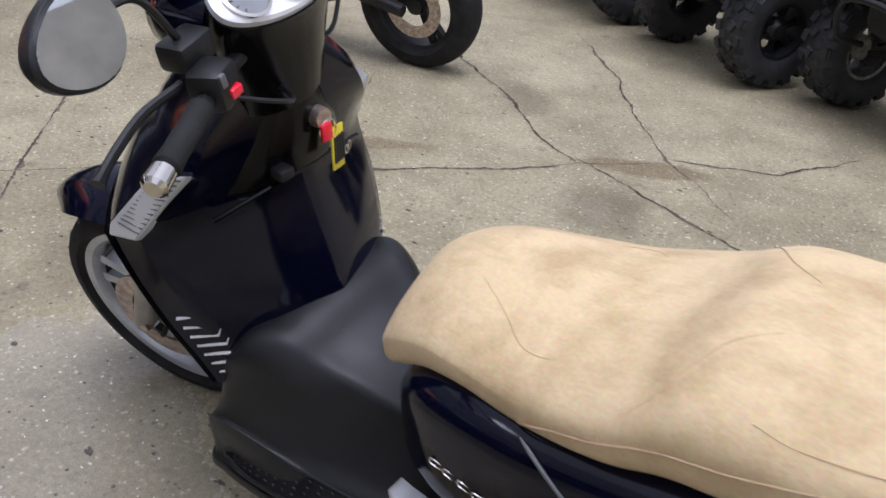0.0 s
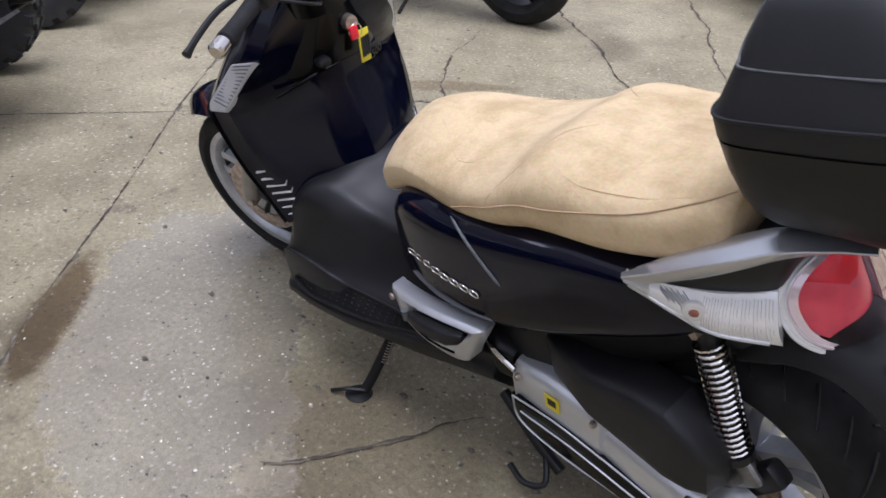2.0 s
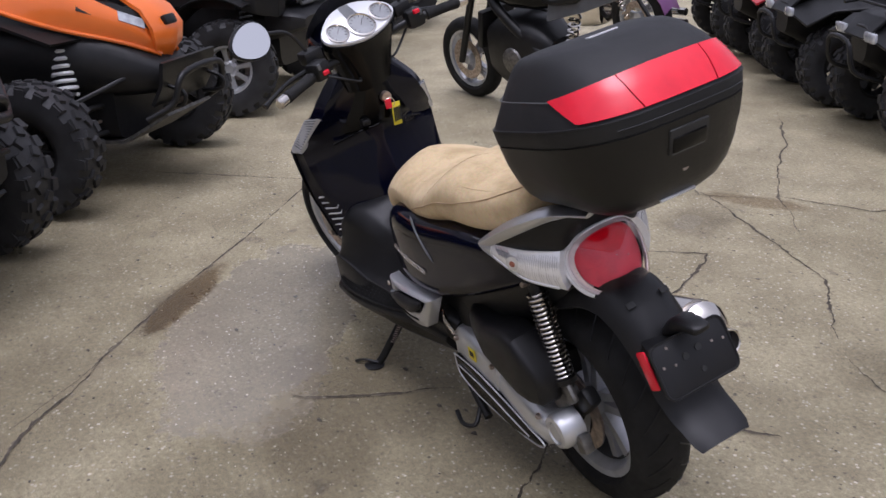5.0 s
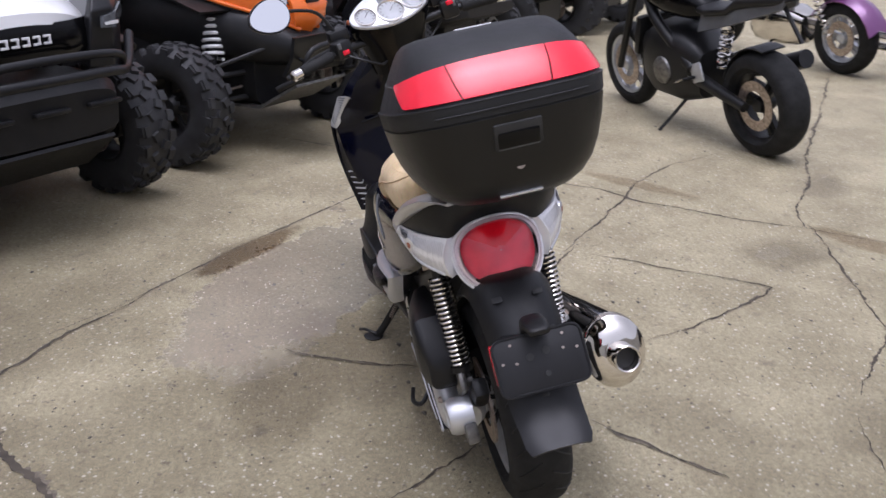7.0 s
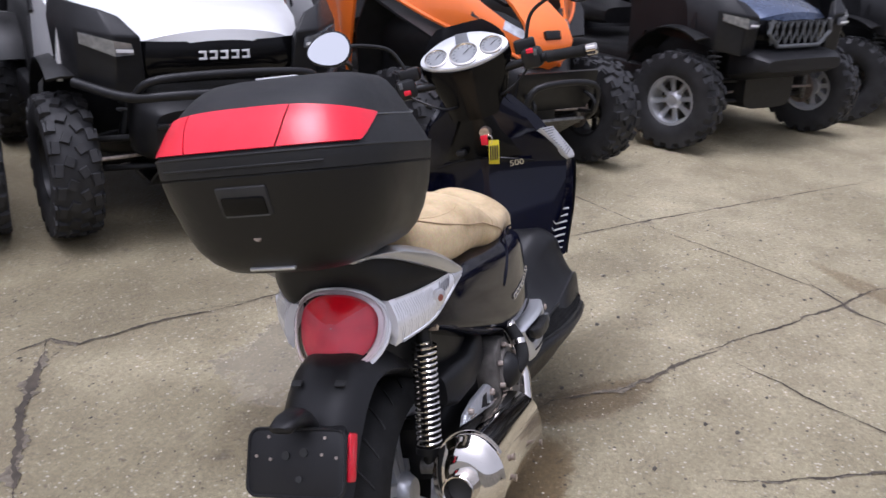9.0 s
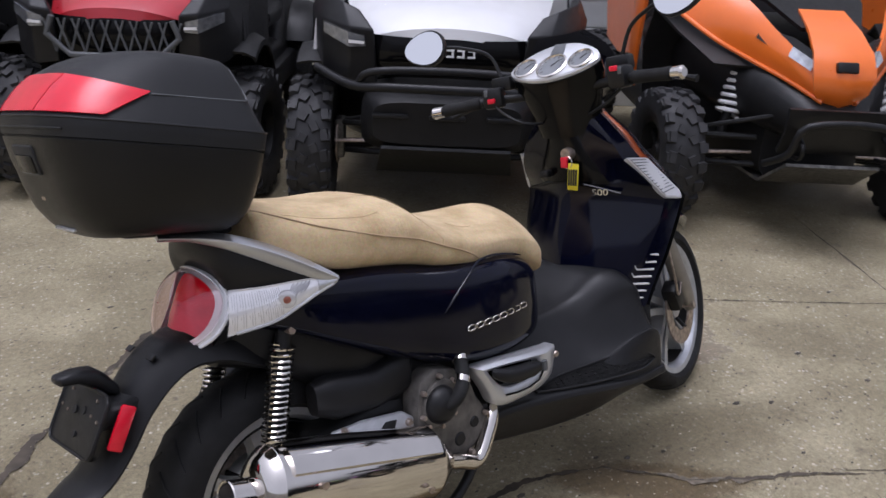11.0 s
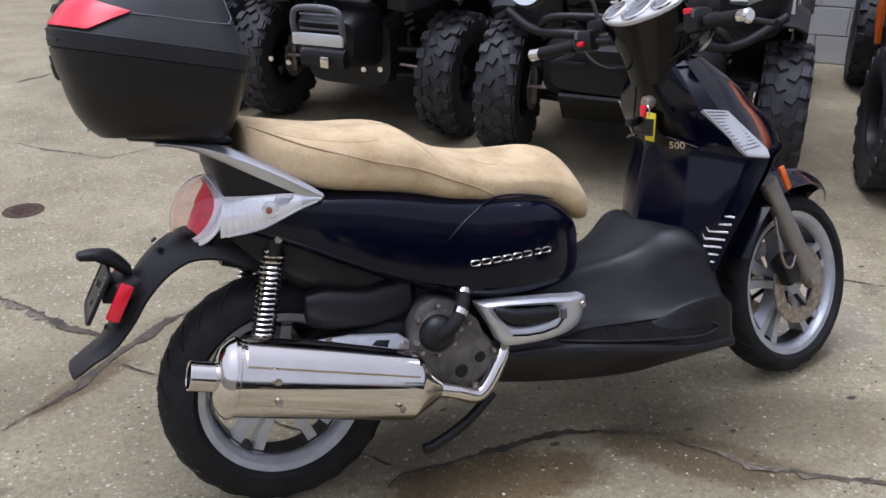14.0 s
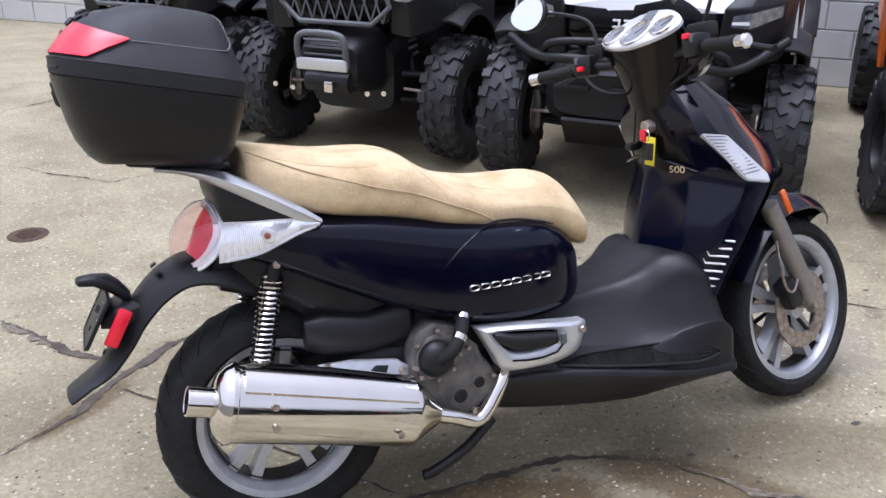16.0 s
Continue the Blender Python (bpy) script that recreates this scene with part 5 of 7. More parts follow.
    for i, p in enumerate(path):
        t = (path[min(i + 1, 33)] - path[max(i - 1, 0)]).normalized()
        out = Vector((t.z, 0, -t.x))
        if out.dot(p - Vector((0, 0, 0.28))) < 0:
            out = -out
        f = i / 33
        w = 0.100 - 0.030 * f if i > 3 else 0.10
        edge = 0.012 + 0.052 * max(0.0, 1 - f * 1.12) ** 0.6
        if i == 33:
            w *= 0.9
        up = [p + Vector((0, w * u, 0)) - out * (edge * abs(u) ** 3.2) for u in (-1 + j / 8 for j in range(17))]
        dn = [p + Vector((0, w * u * 0.95, 0)) - out * (edge * abs(u) ** 3.2 + 0.006) for u in (1 - j / 8 for j in range(17))]
        rings.append(up + dn)
    guard = part("rear_mudguard", loft(rings), MATTE, SC, "long matte black rear mudguard")
    slot = box((0.014, 0.022, 0.004), (-0.232, 0.045, 0.668), pose(0, 0, 0, 0, -34, 0), 0.0015)
    part("guard_slot", slot, INK, guard)
    part("guard_slot", box((0.014, 0.022, 0.004), (-0.232, -0.045, 0.668), pose(0, 0, 0, 0, -34, 0), 0.0015), INK, guard)
    part("guard_slot", box((0.010, 0.016, 0.004), (-0.362, 0.0, 0.499), pose(0, 0, 0, 0, -54, 0), 0.0015), INK, guard)
    # number plate bracket with its lamp and holes
    pm = Matrix.Translation((-0.366, 0, 0.582)) @ Matrix.Rotation(radians(30), 4, "Y")
    outl = []
    for cx, cy, a0 in ((0.076, 0.04, 0), (-0.076, 0.04, 90), (-0.076, -0.04, 180), (0.076, -0.04, 270)):
        for k in range(5):
            a = radians(a0 + 22.5 * k)
            outl.append((cx + 0.020 * math.cos(a), cy + 0.020 * math.sin(a)))
    face_m = pm @ Matrix(((0, 0, 1, 0), (1, 0, 0, 0), (0, 1, 0, 0), (0, 0, 0, 1)))
    pl = part("plate_bracket", prism(outl, 0.006, face_m, 0.0015), MATTE, SC, "black empty number plate bracket")
    lip = [face_m @ Vector((x * 0.985, y * 0.975, -0.003)) for x, y in outl]
    part("bracket_lip", tube(lip + [lip[0]], 0.003, 6), MATTE, pl)
    for y, z, r, m in ((0.078, 0.010, 0.003, STEEL), (-0.078, 0.010, 0.003, STEEL), (0.055, 0.044, 0.003, STEEL), (-0.055, 0.044, 0.003, STEEL), (0.05, 0.005, 0.003, STEEL), (-0.05, 0.015, 0.003, STEEL), (0.02, 0.012, 0.008, INK), (-0.015, 0.018, 0.008, INK), (-0.008, -0.028, 0.006, INK)):
        b = lathe([(0, -0.0055), (r, -0.0055), (r, 0.0), (0, 0.0)], 12, "x")
        b.transform(pm @ Matrix.Translation((0, y, z)))
        part("bolt" if m is STEEL else "hole", b, m, pl)
    lampm = loft([[Vector((x, y, z)) for y, z in oval(w, b, t, 3, 18)] for x, w, b, t in ((-0.290, 0.016, 0.602, 0.628), (-0.310, 0.022, 0.612, 0.655), (-0.330, 0.026, 0.630, 0.672), (-0.362, 0.026, 0.650, 0.676), (-0.392, 0.022, 0.654, 0.674), (-0.398, 0.012, 0.660, 0.670))])
    part("plate_lamp", lampm, MATTE, SC, "black number plate lamp hood")
    for s in (1, -1):
        r = box((0.030, 0.009, 0.086), (-0.326, s * 0.088, 0.570), pose(0, 0, 0, 0, 30, 0), 0.005)
        part("rear_reflector", r, RED, SC, "red rear reflector")
    part("plate_mount", loft([[(x, y, z + (x + 0.32) * 0.2) for y, z in oval(w, b, t, 4, 20)] for x, w, b, t in ((-0.265, 0.060, 0.565, 0.600), (-0.30, 0.070, 0.56, 0.605), (-0.335, 0.07, 0.562, 0.612), (-0.360, 0.06, 0.57, 0.60))]), MATTE, SC, "black plate mount")
    # shocks
    for s in (1, -1):
        top, bot = Vector((0.010, s * 0.130, 0.668)), Vector((-0.058, s * 0.122, 0.385))
        rod = part("shock_absorber", tube([top, top.lerp(bot, 0.08), top.lerp(bot, 0.1), bot], [0.016, 0.016, 0.017, 0.015], 14), BLACK, SC, "rear shock absorber with a chrome spring")
        part("shock_spring", spring(top.lerp(bot, 0.09), top.lerp(bot, 0.86), 0.0245, 0.0031, 19), CHROME, rod, "chrome coil spring")
        part("spring_seat", tube([top.lerp(bot, 0.85), top.lerp(bot, 0.9)], 0.029, 16), BLACK, rod)
        part("top_nut", tube([top + Vector((0, s * 0.012, 0.004)), top + Vector((0, s * 0.032, 0.004))], 0.009, 6), STEEL, rod)
        part("shock_eye", tube([bot - Vector((0, 0.018, 0)), bot + Vector((0, 0.018, 0))], 0.017, 14), ENGINE, rod)


RAIL = mat("satin_rail", (0.58, 0.585, 0.60), 0.30, 0.8, 0, 0.05, 8)
RIBGREY = mat("lens_groove", (0.78, 0.78, 0.80), 0.15, 0.5, 0, 0.1, 30)
BULB = mat("bulb_glass", (0.30, 0.10, 0.07), 0.15, 0.2, 0.5, 0.3, 120)
DARKRIB = mat("dark_groove", (0.06, 0.06, 0.065), 0.3, 0.2, 0, 0.1, 30)
make_tail()

def make_engine():
    # exhaust
    a, b = Vector((-0.165, -0.232, 0.418)), Vector((0.285, -0.222, 0.292))
    d = (b - a).normalized()
    up = Vector((0, 0, 1)) - d * d.z
    up.normalize()
    sd = d.cross(up)

    def ring(f, r, rz=1.18, n=36):
        p = a.lerp(b, f)
        return [p + sd * r * math.cos(t) + up * r * rz * math.sin(t) for t in (2 * math.pi * k / n for k in range(n))]
    can = loft([ring(f, r) for f, r in ((-0.012, 0.036), (0.0, 0.052), (0.03, 0.067), (0.05, 0.072), (0.055, 0.0745), (0.075, 0.0745), (0.08, 0.071), (0.95, 0.066), (0.97, 0.062), (1.03, 0.044), (1.10, 0.022))])
    mf = part("silencer", can, CHROME, SC, "polished chrome silencer")
    hs = loft([[p + up * 0.004 - sd * 0.0 for p in ring(f, r)[3:16]] + [p * 1.0 for p in reversed(ring(f, r - 0.006)[3:16])] for f, r in ((0.10, 0.075), (0.5, 0.074), (0.93, 0.070))])
    part("heat_shield", hs, CHROME, mf, "chrome heat shield")
    tip = loft([[a + d * x + sd * r * math.cos(t) + up * r * math.sin(t) for t in (2 * math.pi * k / 24 for k in range(24))] for x, r in ((0.01, 0.032), (-0.055, 0.032), (-0.057, 0.030), (-0.055, 0.027), (-0.005, 0.027))], True, False)
    part("tail_pipe", tip, CHROME, mf)
    part("pipe_bore", tube([a + d * -0.03, a + d * -0.02], 0.0265, 18), INK, mf)
    for f, h in ((0.24, 0.020), (0.26, -0.026), (0.86, -0.030)):
        q = a.lerp(b, f) + sd * (0.0735 if sd.y < 0 else -0.0735) * math.sqrt(1 - (h / 0.085) ** 2) + up * h
        part("clamp_screw", lathe([(0, 0.004), (0.006, 0.003), (0.008, -0.003), (0, -0.003)], 12, "y", q), STEEL, mf)
    pipe = tube(cr([(0.30, -0.222, 0.288), (0.37, -0.215, 0.262), (0.43, -0.205, 0.235), (0.47, -0.20, 0.262), (0.515, -0.185, 0.325), (0.55, -0.12, 0.36)], 26), 0.019, 14)
    part("exhaust_pipe", pipe, CHROME, SC, "bent chrome exhaust pipe")
    flat = Matrix.Translation((0, -0.165, 0)) @ Matrix(((1, 0, 0, 0), (0, 0, -1, 0), (0, 1, 0, 0), (0, 0, 0, 1)))
    mount = part("silencer_mount", prism([(0.045, 0.385), (0.05, 0.415), (0.075, 0.432), (0.15, 0.428), (0.258, 0.412), (0.288, 0.388), (0.300, 0.335), (0.25, 0.32), (0.12, 0.345)], 0.014, flat, 0.004), ALLOY, SC, "cast alloy silencer bracket")
    part("bracket_window", prism([(0.148, 0.362), (0.205, 0.408), (0.238, 0.402), (0.222, 0.365), (0.17, 0.350)], 0.017, flat, 0.003), BLACK, mount)
    part("bracket_boss", lathe([(0, -0.014), (0.014, -0.014), (0.022, -0.008), (0.022, 0), (0, 0)], 20, "y", (0.075, -0.168, 0.405)), ALLOY, mount)
    part("mount_bolt", lathe([(0, -0.012), (0.007, -0.012), (0.009, -0.006), (0.009, 0), (0, 0)], 8, "y", (0.268, -0.170, 0.385)), STEEL, mount)
    part("mount_bolt", lathe([(0, -0.012), (0.006, -0.012), (0.008, -0.006), (0.008, 0), (0, 0)], 8, "y", (0.095, -0.170, 0.428)), STEEL, mount)
    # right side casing with water pump and bolts
    side = Matrix(((1, 0, 0, 0), (0, 0, -1, 0), (0, 1, 0, 0), (0, 0, 0, 1)))
    case = prism([(0.285, 0.42), (0.30, 0.47), (0.345, 0.49), (0.41, 0.47), (0.44, 0.41), (0.475, 0.375), (0.50, 0.33), (0.485, 0.285), (0.43, 0.248), (0.37, 0.240), (0.305, 0.262), (0.28, 0.33)], 0.06, Matrix.Translation((0, -0.160, 0)) @ side, 0.012)
    cs = part("engine_case", case, CAST, SC, "dusty cast alloy engine casing")
    rim = [(0.292, 0.385), (0.300, 0.43), (0.325, 0.458), (0.36, 0.466), (0.392, 0.445), (0.402, 0.405), (0.385, 0.370), (0.345, 0.352), (0.308, 0.360)]
    part("pump_flange", prism(rim, 0.012, Matrix.Translation((0, -0.195, 0)) @ side, 0.004), CAST, cs, "scalloped alloy pump flange")
    part("water_pump", lathe([(0, -0.034), (0.016, -0.034), (0.028, -0.030), (0.040, -0.018), (0.045, -0.006), (0.045, 0.01), (0, 0.01)], 26, "y", (0.343, -0.198, 0.407)), BLACK, cs, "black round water pump cover")
    for x, z, r in ((0.402, 0.297, 0.017), (0.452, 0.322, 0.014)):
        part("case_recess", lathe([(0, -0.003), (r * 0.8, -0.003), (r, 0), (r, 0.01), (0, 0.01)], 18, "y", (x, -0.191, z)), BLACK, cs)
    for x, z in ((0.35, 0.471), (0.30, 0.445), (0.293, 0.39), (0.305, 0.365), (0.345, 0.353), (0.385, 0.372), (0.404, 0.405), (0.39, 0.447), (0.425, 0.415), (0.485, 0.335), (0.478, 0.292), (0.43, 0.258), (0.37, 0.252), (0.308, 0.285)):
        part("case_bolt", lathe([(0, -0.012), (0.005, -0.012), (0.007, -0.006), (0.007, 0), (0, 0)], 8, "y", (x, -0.192, z)), STEEL, cs)
    part("coolant_hose", tube(cr([(0.343, -0.222, 0.407), (0.365, -0.235, 0.425), (0.395, -0.225, 0.455), (0.42, -0.19, 0.50), (0.43, -0.14, 0.55)], 18), 0.016, 12), RUBBER, cs)
    part("hose_clip", tube([(0.390, -0.226, 0.450), (0.398, -0.222, 0.460)], 0.0185, 14), CHROME, cs)
    part("hose_clip", tube([(0.412, -0.201, 0.487), (0.418, -0.194, 0.496)], 0.0185, 14), CHROME, cs)
    # swing arm and crankcase
    part("crankcase", loft([[(x, y, z) for y, z in oval(w, b, t, 3.5, 24)] for x, w, b, t in ((0.06, 0.10, 0.27, 0.40), (0.2, 0.13, 0.22, 0.46), (0.4, 0.15, 0.20, 0.50), (0.56, 0.12, 0.22, 0.46))]), BLACK, SC)
    part("rear_guard", loft([[(0.29 * math.cos(a) * k, y, 0.28 + 0.31 * math.sin(a) * k) for y, k in ((-0.095, 0.93), (-0.09, 1.0), (0, 1.04), (0.09, 1.0), (0.095, 0.93), (0.08, 0.97), (0, 1.01), (-0.08, 0.97))] for a in (radians(8 + 7.5 * j) for j in range(12))]), MATTE, SC, "black inner wheel guard")
    # left: belt drive case, silver over black, and air filter
    flip = Matrix(((1, 0, 0, 0), (0, 0, 1, 0), (0, 1, 0, 0), (0, 0, 0, 1)))
    def skew(rows):
        return loft([[(x, yc + y, z) for y, z in oval(w, lo, hi, p, 28)] for x, yc, w, lo, hi, p in rows])
    cv = part("belt_case", skew(((0.435, 0.125, 0.03, 0.27, 0.345, 3), (0.415, 0.13, 0.050, 0.235, 0.372, 4), (0.33, 0.132, 0.056, 0.222, 0.386, 4), (0.24, 0.132, 0.056, 0.215, 0.376, 4), (0.19, 0.132, 0.056, 0.212, 0.366, 4), (0.186, 0.13, 0.054, 0.212, 0.345, 3),
                                 (0.12, 0.132, 0.057, 0.208, 0.342, 2.6), (0.04, 0.134, 0.058, 0.208, 0.328, 2.5), (-0.02, 0.134, 0.056, 0.222, 0.318, 2.4), (-0.045, 0.134, 0.04, 0.235, 0.305, 2.2))), SILVER, SC, "silver belt drive case")
    rim = [(0.408, 0.298), (0.30, 0.300), (0.205, 0.288), (0.12, 0.274), (0.045, 0.258), (0.0, 0.252), (-0.025, 0.240), (0.01, 0.220), (0.12, 0.208), (0.30, 0.210), (0.395, 0.236)]
    cover = part("case_cover", prism(rim, 0.026, Matrix.Translation((0, 0.184, 0)) @ flip, 0.009), GLOSS, cv, "black case cover in a silver rim")
    edge = [Vector((x, 0.194, z)) for x, z in rim]
    part("cover_rim", tube(cr(edge + [edge[0]], 70), 0.0022, 6), SILVER, cover)
    part("cover_line", tube(cr([(0.385, 0.199, 0.272), (0.25, 0.199, 0.264), (0.12, 0.199, 0.244), (0.04, 0.198, 0.232)], 20), 0.002, 6), SILVER, cover)
    part("front_cap", skew(((0.43, 0.13, 0.035, 0.29, 0.372, 3), (0.46, 0.135, 0.045, 0.30, 0.392, 3), (0.50, 0.13, 0.036, 0.325, 0.398, 2.6), (0.515, 0.12, 0.015, 0.345, 0.38, 2))), BLACK, cv, "black front cap")
    part("cap_trim", tube(cr([(0.50, 0.160, 0.380), (0.455, 0.178, 0.376), (0.40, 0.184, 0.366)], 14), 0.007, 8), CHROME, cv)
    part("axle_boss", lathe([(0, 0.030), (0.022, 0.030), (0.026, 0.026), (0.030, 0.032), (0.040, 0.030), (0.046, 0.018), (0.047, -0.03), (0, -0.03)], 28, "y", (-0.062, 0.15, 0.296)), SILVER, cv)
    part("boss_step", box((0.035, 0.03, 0.05), (-0.115, 0.135, 0.275), pose(0, 0, 0, 0, 20, 0), 0.006), ENGINE, cv)
    for x, z in ((0.395, 0.35), (0.205, 0.352), (0.0, 0.312)):
        part("cover_bolt", lathe([(0, 0.010), (0.006, 0.010), (0.008, 0.004), (0.008, 0), (0, 0)], 8, "y", (x, 0.180, z)), STEEL, cv)
    part("warning_sticker", box((0.035, 0.002, 0.035), (0.300, 0.1895, 0.345), pose(0, 0, 0, 0, 0, 0)), YELLOW, cv, "yellow warning sticker")
    part("sticker_mark", box((0.02, 0.002, 0.016), (0.300, 0.1905, 0.347)), INK, cv)
    air = skew(((-0.058, 0.160, 0.012, 0.385, 0.425, 3), (-0.046, 0.164, 0.036, 0.370, 0.455, 4), (-0.012, 0.166, 0.048, 0.366, 0.500, 4.5), (0.03, 0.164, 0.055, 0.366, 0.530, 4.5), (0.10, 0.158, 0.056, 0.372, 0.522, 4), (0.20, 0.150, 0.055, 0.385, 0.492, 4), (0.30, 0.130, 0.045, 0.40, 0.482, 4), (0.36, 0.12, 0.012, 0.42, 0.46, 3)))
    part("air_filter_box", air, MATTE, SC, "black plastic air filter box")
    air = loft([[(x, y, z) for y, z in [(yc + p[0], p[1]) for p in oval(w, b, t, 3, 20)]] for x, yc, w, b, t in ((0.06, -0.12, 0.02, 0.46, 0.53), (0.10, -0.12, 0.04, 0.44, 0.54), (0.2, -0.12, 0.045, 0.43, 0.525), (0.30, -0.12, 0.04, 0.44, 0.55), (0.34, -0.11, 0.01, 0.47, 0.52))])
    part("intake_duct", air, MATTE, SC)
    part("shock_mount", box((0.11, 0.02, 0.06), (-0.045, 0.13, 0.375), pose(0, 0, 0, 0, 40, 0), 0.01), ENGINE, SC)
    part("rear_caliper", box((0.05, 0.04, 0.09), (-0.085, 0.095, 0.36), pose(0, 0, 0, 0, -40, 0), 0.012), BLACK, SC)
    part("swing_arm", prism([(0.30, 0.31), (0.02, 0.31), (-0.04, 0.30), (-0.04, 0.26), (0.02, 0.25), (0.30, 0.27)], 0.03, Matrix.Translation((0, -0.115, 0)) @ flip, 0.008), ALLOY, SC, "cast swing arm")
    # stands
    st = part("side_stand", tube(cr([(0.84, 0.16, 0.21), (0.852, 0.205, 0.15), (0.865, 0.255, 0.085), (0.872, 0.285, 0.056)], 14), 0.013, 10), BLACK, SC, "black side stand, lowered")
    foot = lathe([(0, 0.0), (0.03, 0.0), (0.034, 0.006), (0.02, 0.012), (0, 0.012)], 16, "z")
    foot.transform(pose(0.875, 0.29, 0.056, 11.3, 0, 0))
    part("stand_foot", foot, BLACK, st)
    part("stand_spring", spring((0.83, 0.172, 0.21), (0.845, 0.22, 0.13), 0.006, 0.0015, 12, 8), STEEL, st)
    part("stand_tang", tube(cr([(0.86, 0.28, 0.075), (0.89, 0.31, 0.085), (0.93, 0.33, 0.07)], 8), 0.005, 6), BLACK, st)
    cs2 = part("centre_stand", tube(cr([(0.50, -0.14, 0.20), (0.42, -0.16, 0.15), (0.33, -0.17, 0.115), (0.30, -0.17, 0.11)], 10), 0.013, 10), BLACK, SC, "black centre stand, folded up")
    part("stand_leg", tube(cr([(0.50, 0.14, 0.20), (0.40, 0.16, 0.15), (0.32, 0.17, 0.11)], 10), 0.013, 10), BLACK, cs2)
    part("stand_bar", tube([(0.48, -0.15, 0.19), (0.48, 0.15, 0.19)], 0.012, 10), BLACK, cs2)
    part("stand_tread", tube(cr([(0.36, 0.17, 0.13), (0.33, 0.21, 0.10), (0.37, 0.23, 0.09), (0.42, 0.22, 0.10)], 12), 0.007, 8), BLACK, cs2)
    # writing on the leg shield
    cu = bpy.data.curves.new("displacement_figures", "FONT")
    cu.body, cu.size, cu.extrude, cu.align_x = "500", 0.025, 0.0012, "CENTER"
    tmp = bpy.data.objects.new("tmp", cu)
    scene.collection.objects.link(tmp)
    bpy.context.view_layer.update()
    me = bpy.data.meshes.new_from_object(tmp.evaluated_get(bpy.context.evaluated_depsgraph_get()))
    scene.collection.objects.unlink(tmp)
    bpy.data.objects.remove(tmp)
    me.transform(Matrix.Scale(1.25, 4, (1, 0, 0)))
    ob = new("displacement_figures", me)
    me.materials.clear()
    me.materials.append(CHROME)
    ob.parent = SC
    ob["label"] = "chrome figures 500"
    ob.matrix_basis = Matrix.Translation((1.079, -0.108, 0.742)) @ Matrix.Rotation(radians(25), 4, "Z") @ Matrix(((0, 0, -1, 0), (-1, 0, 0, 0), (0, 1, 0, 0), (0, 0, 0, 1)))


make_engine()


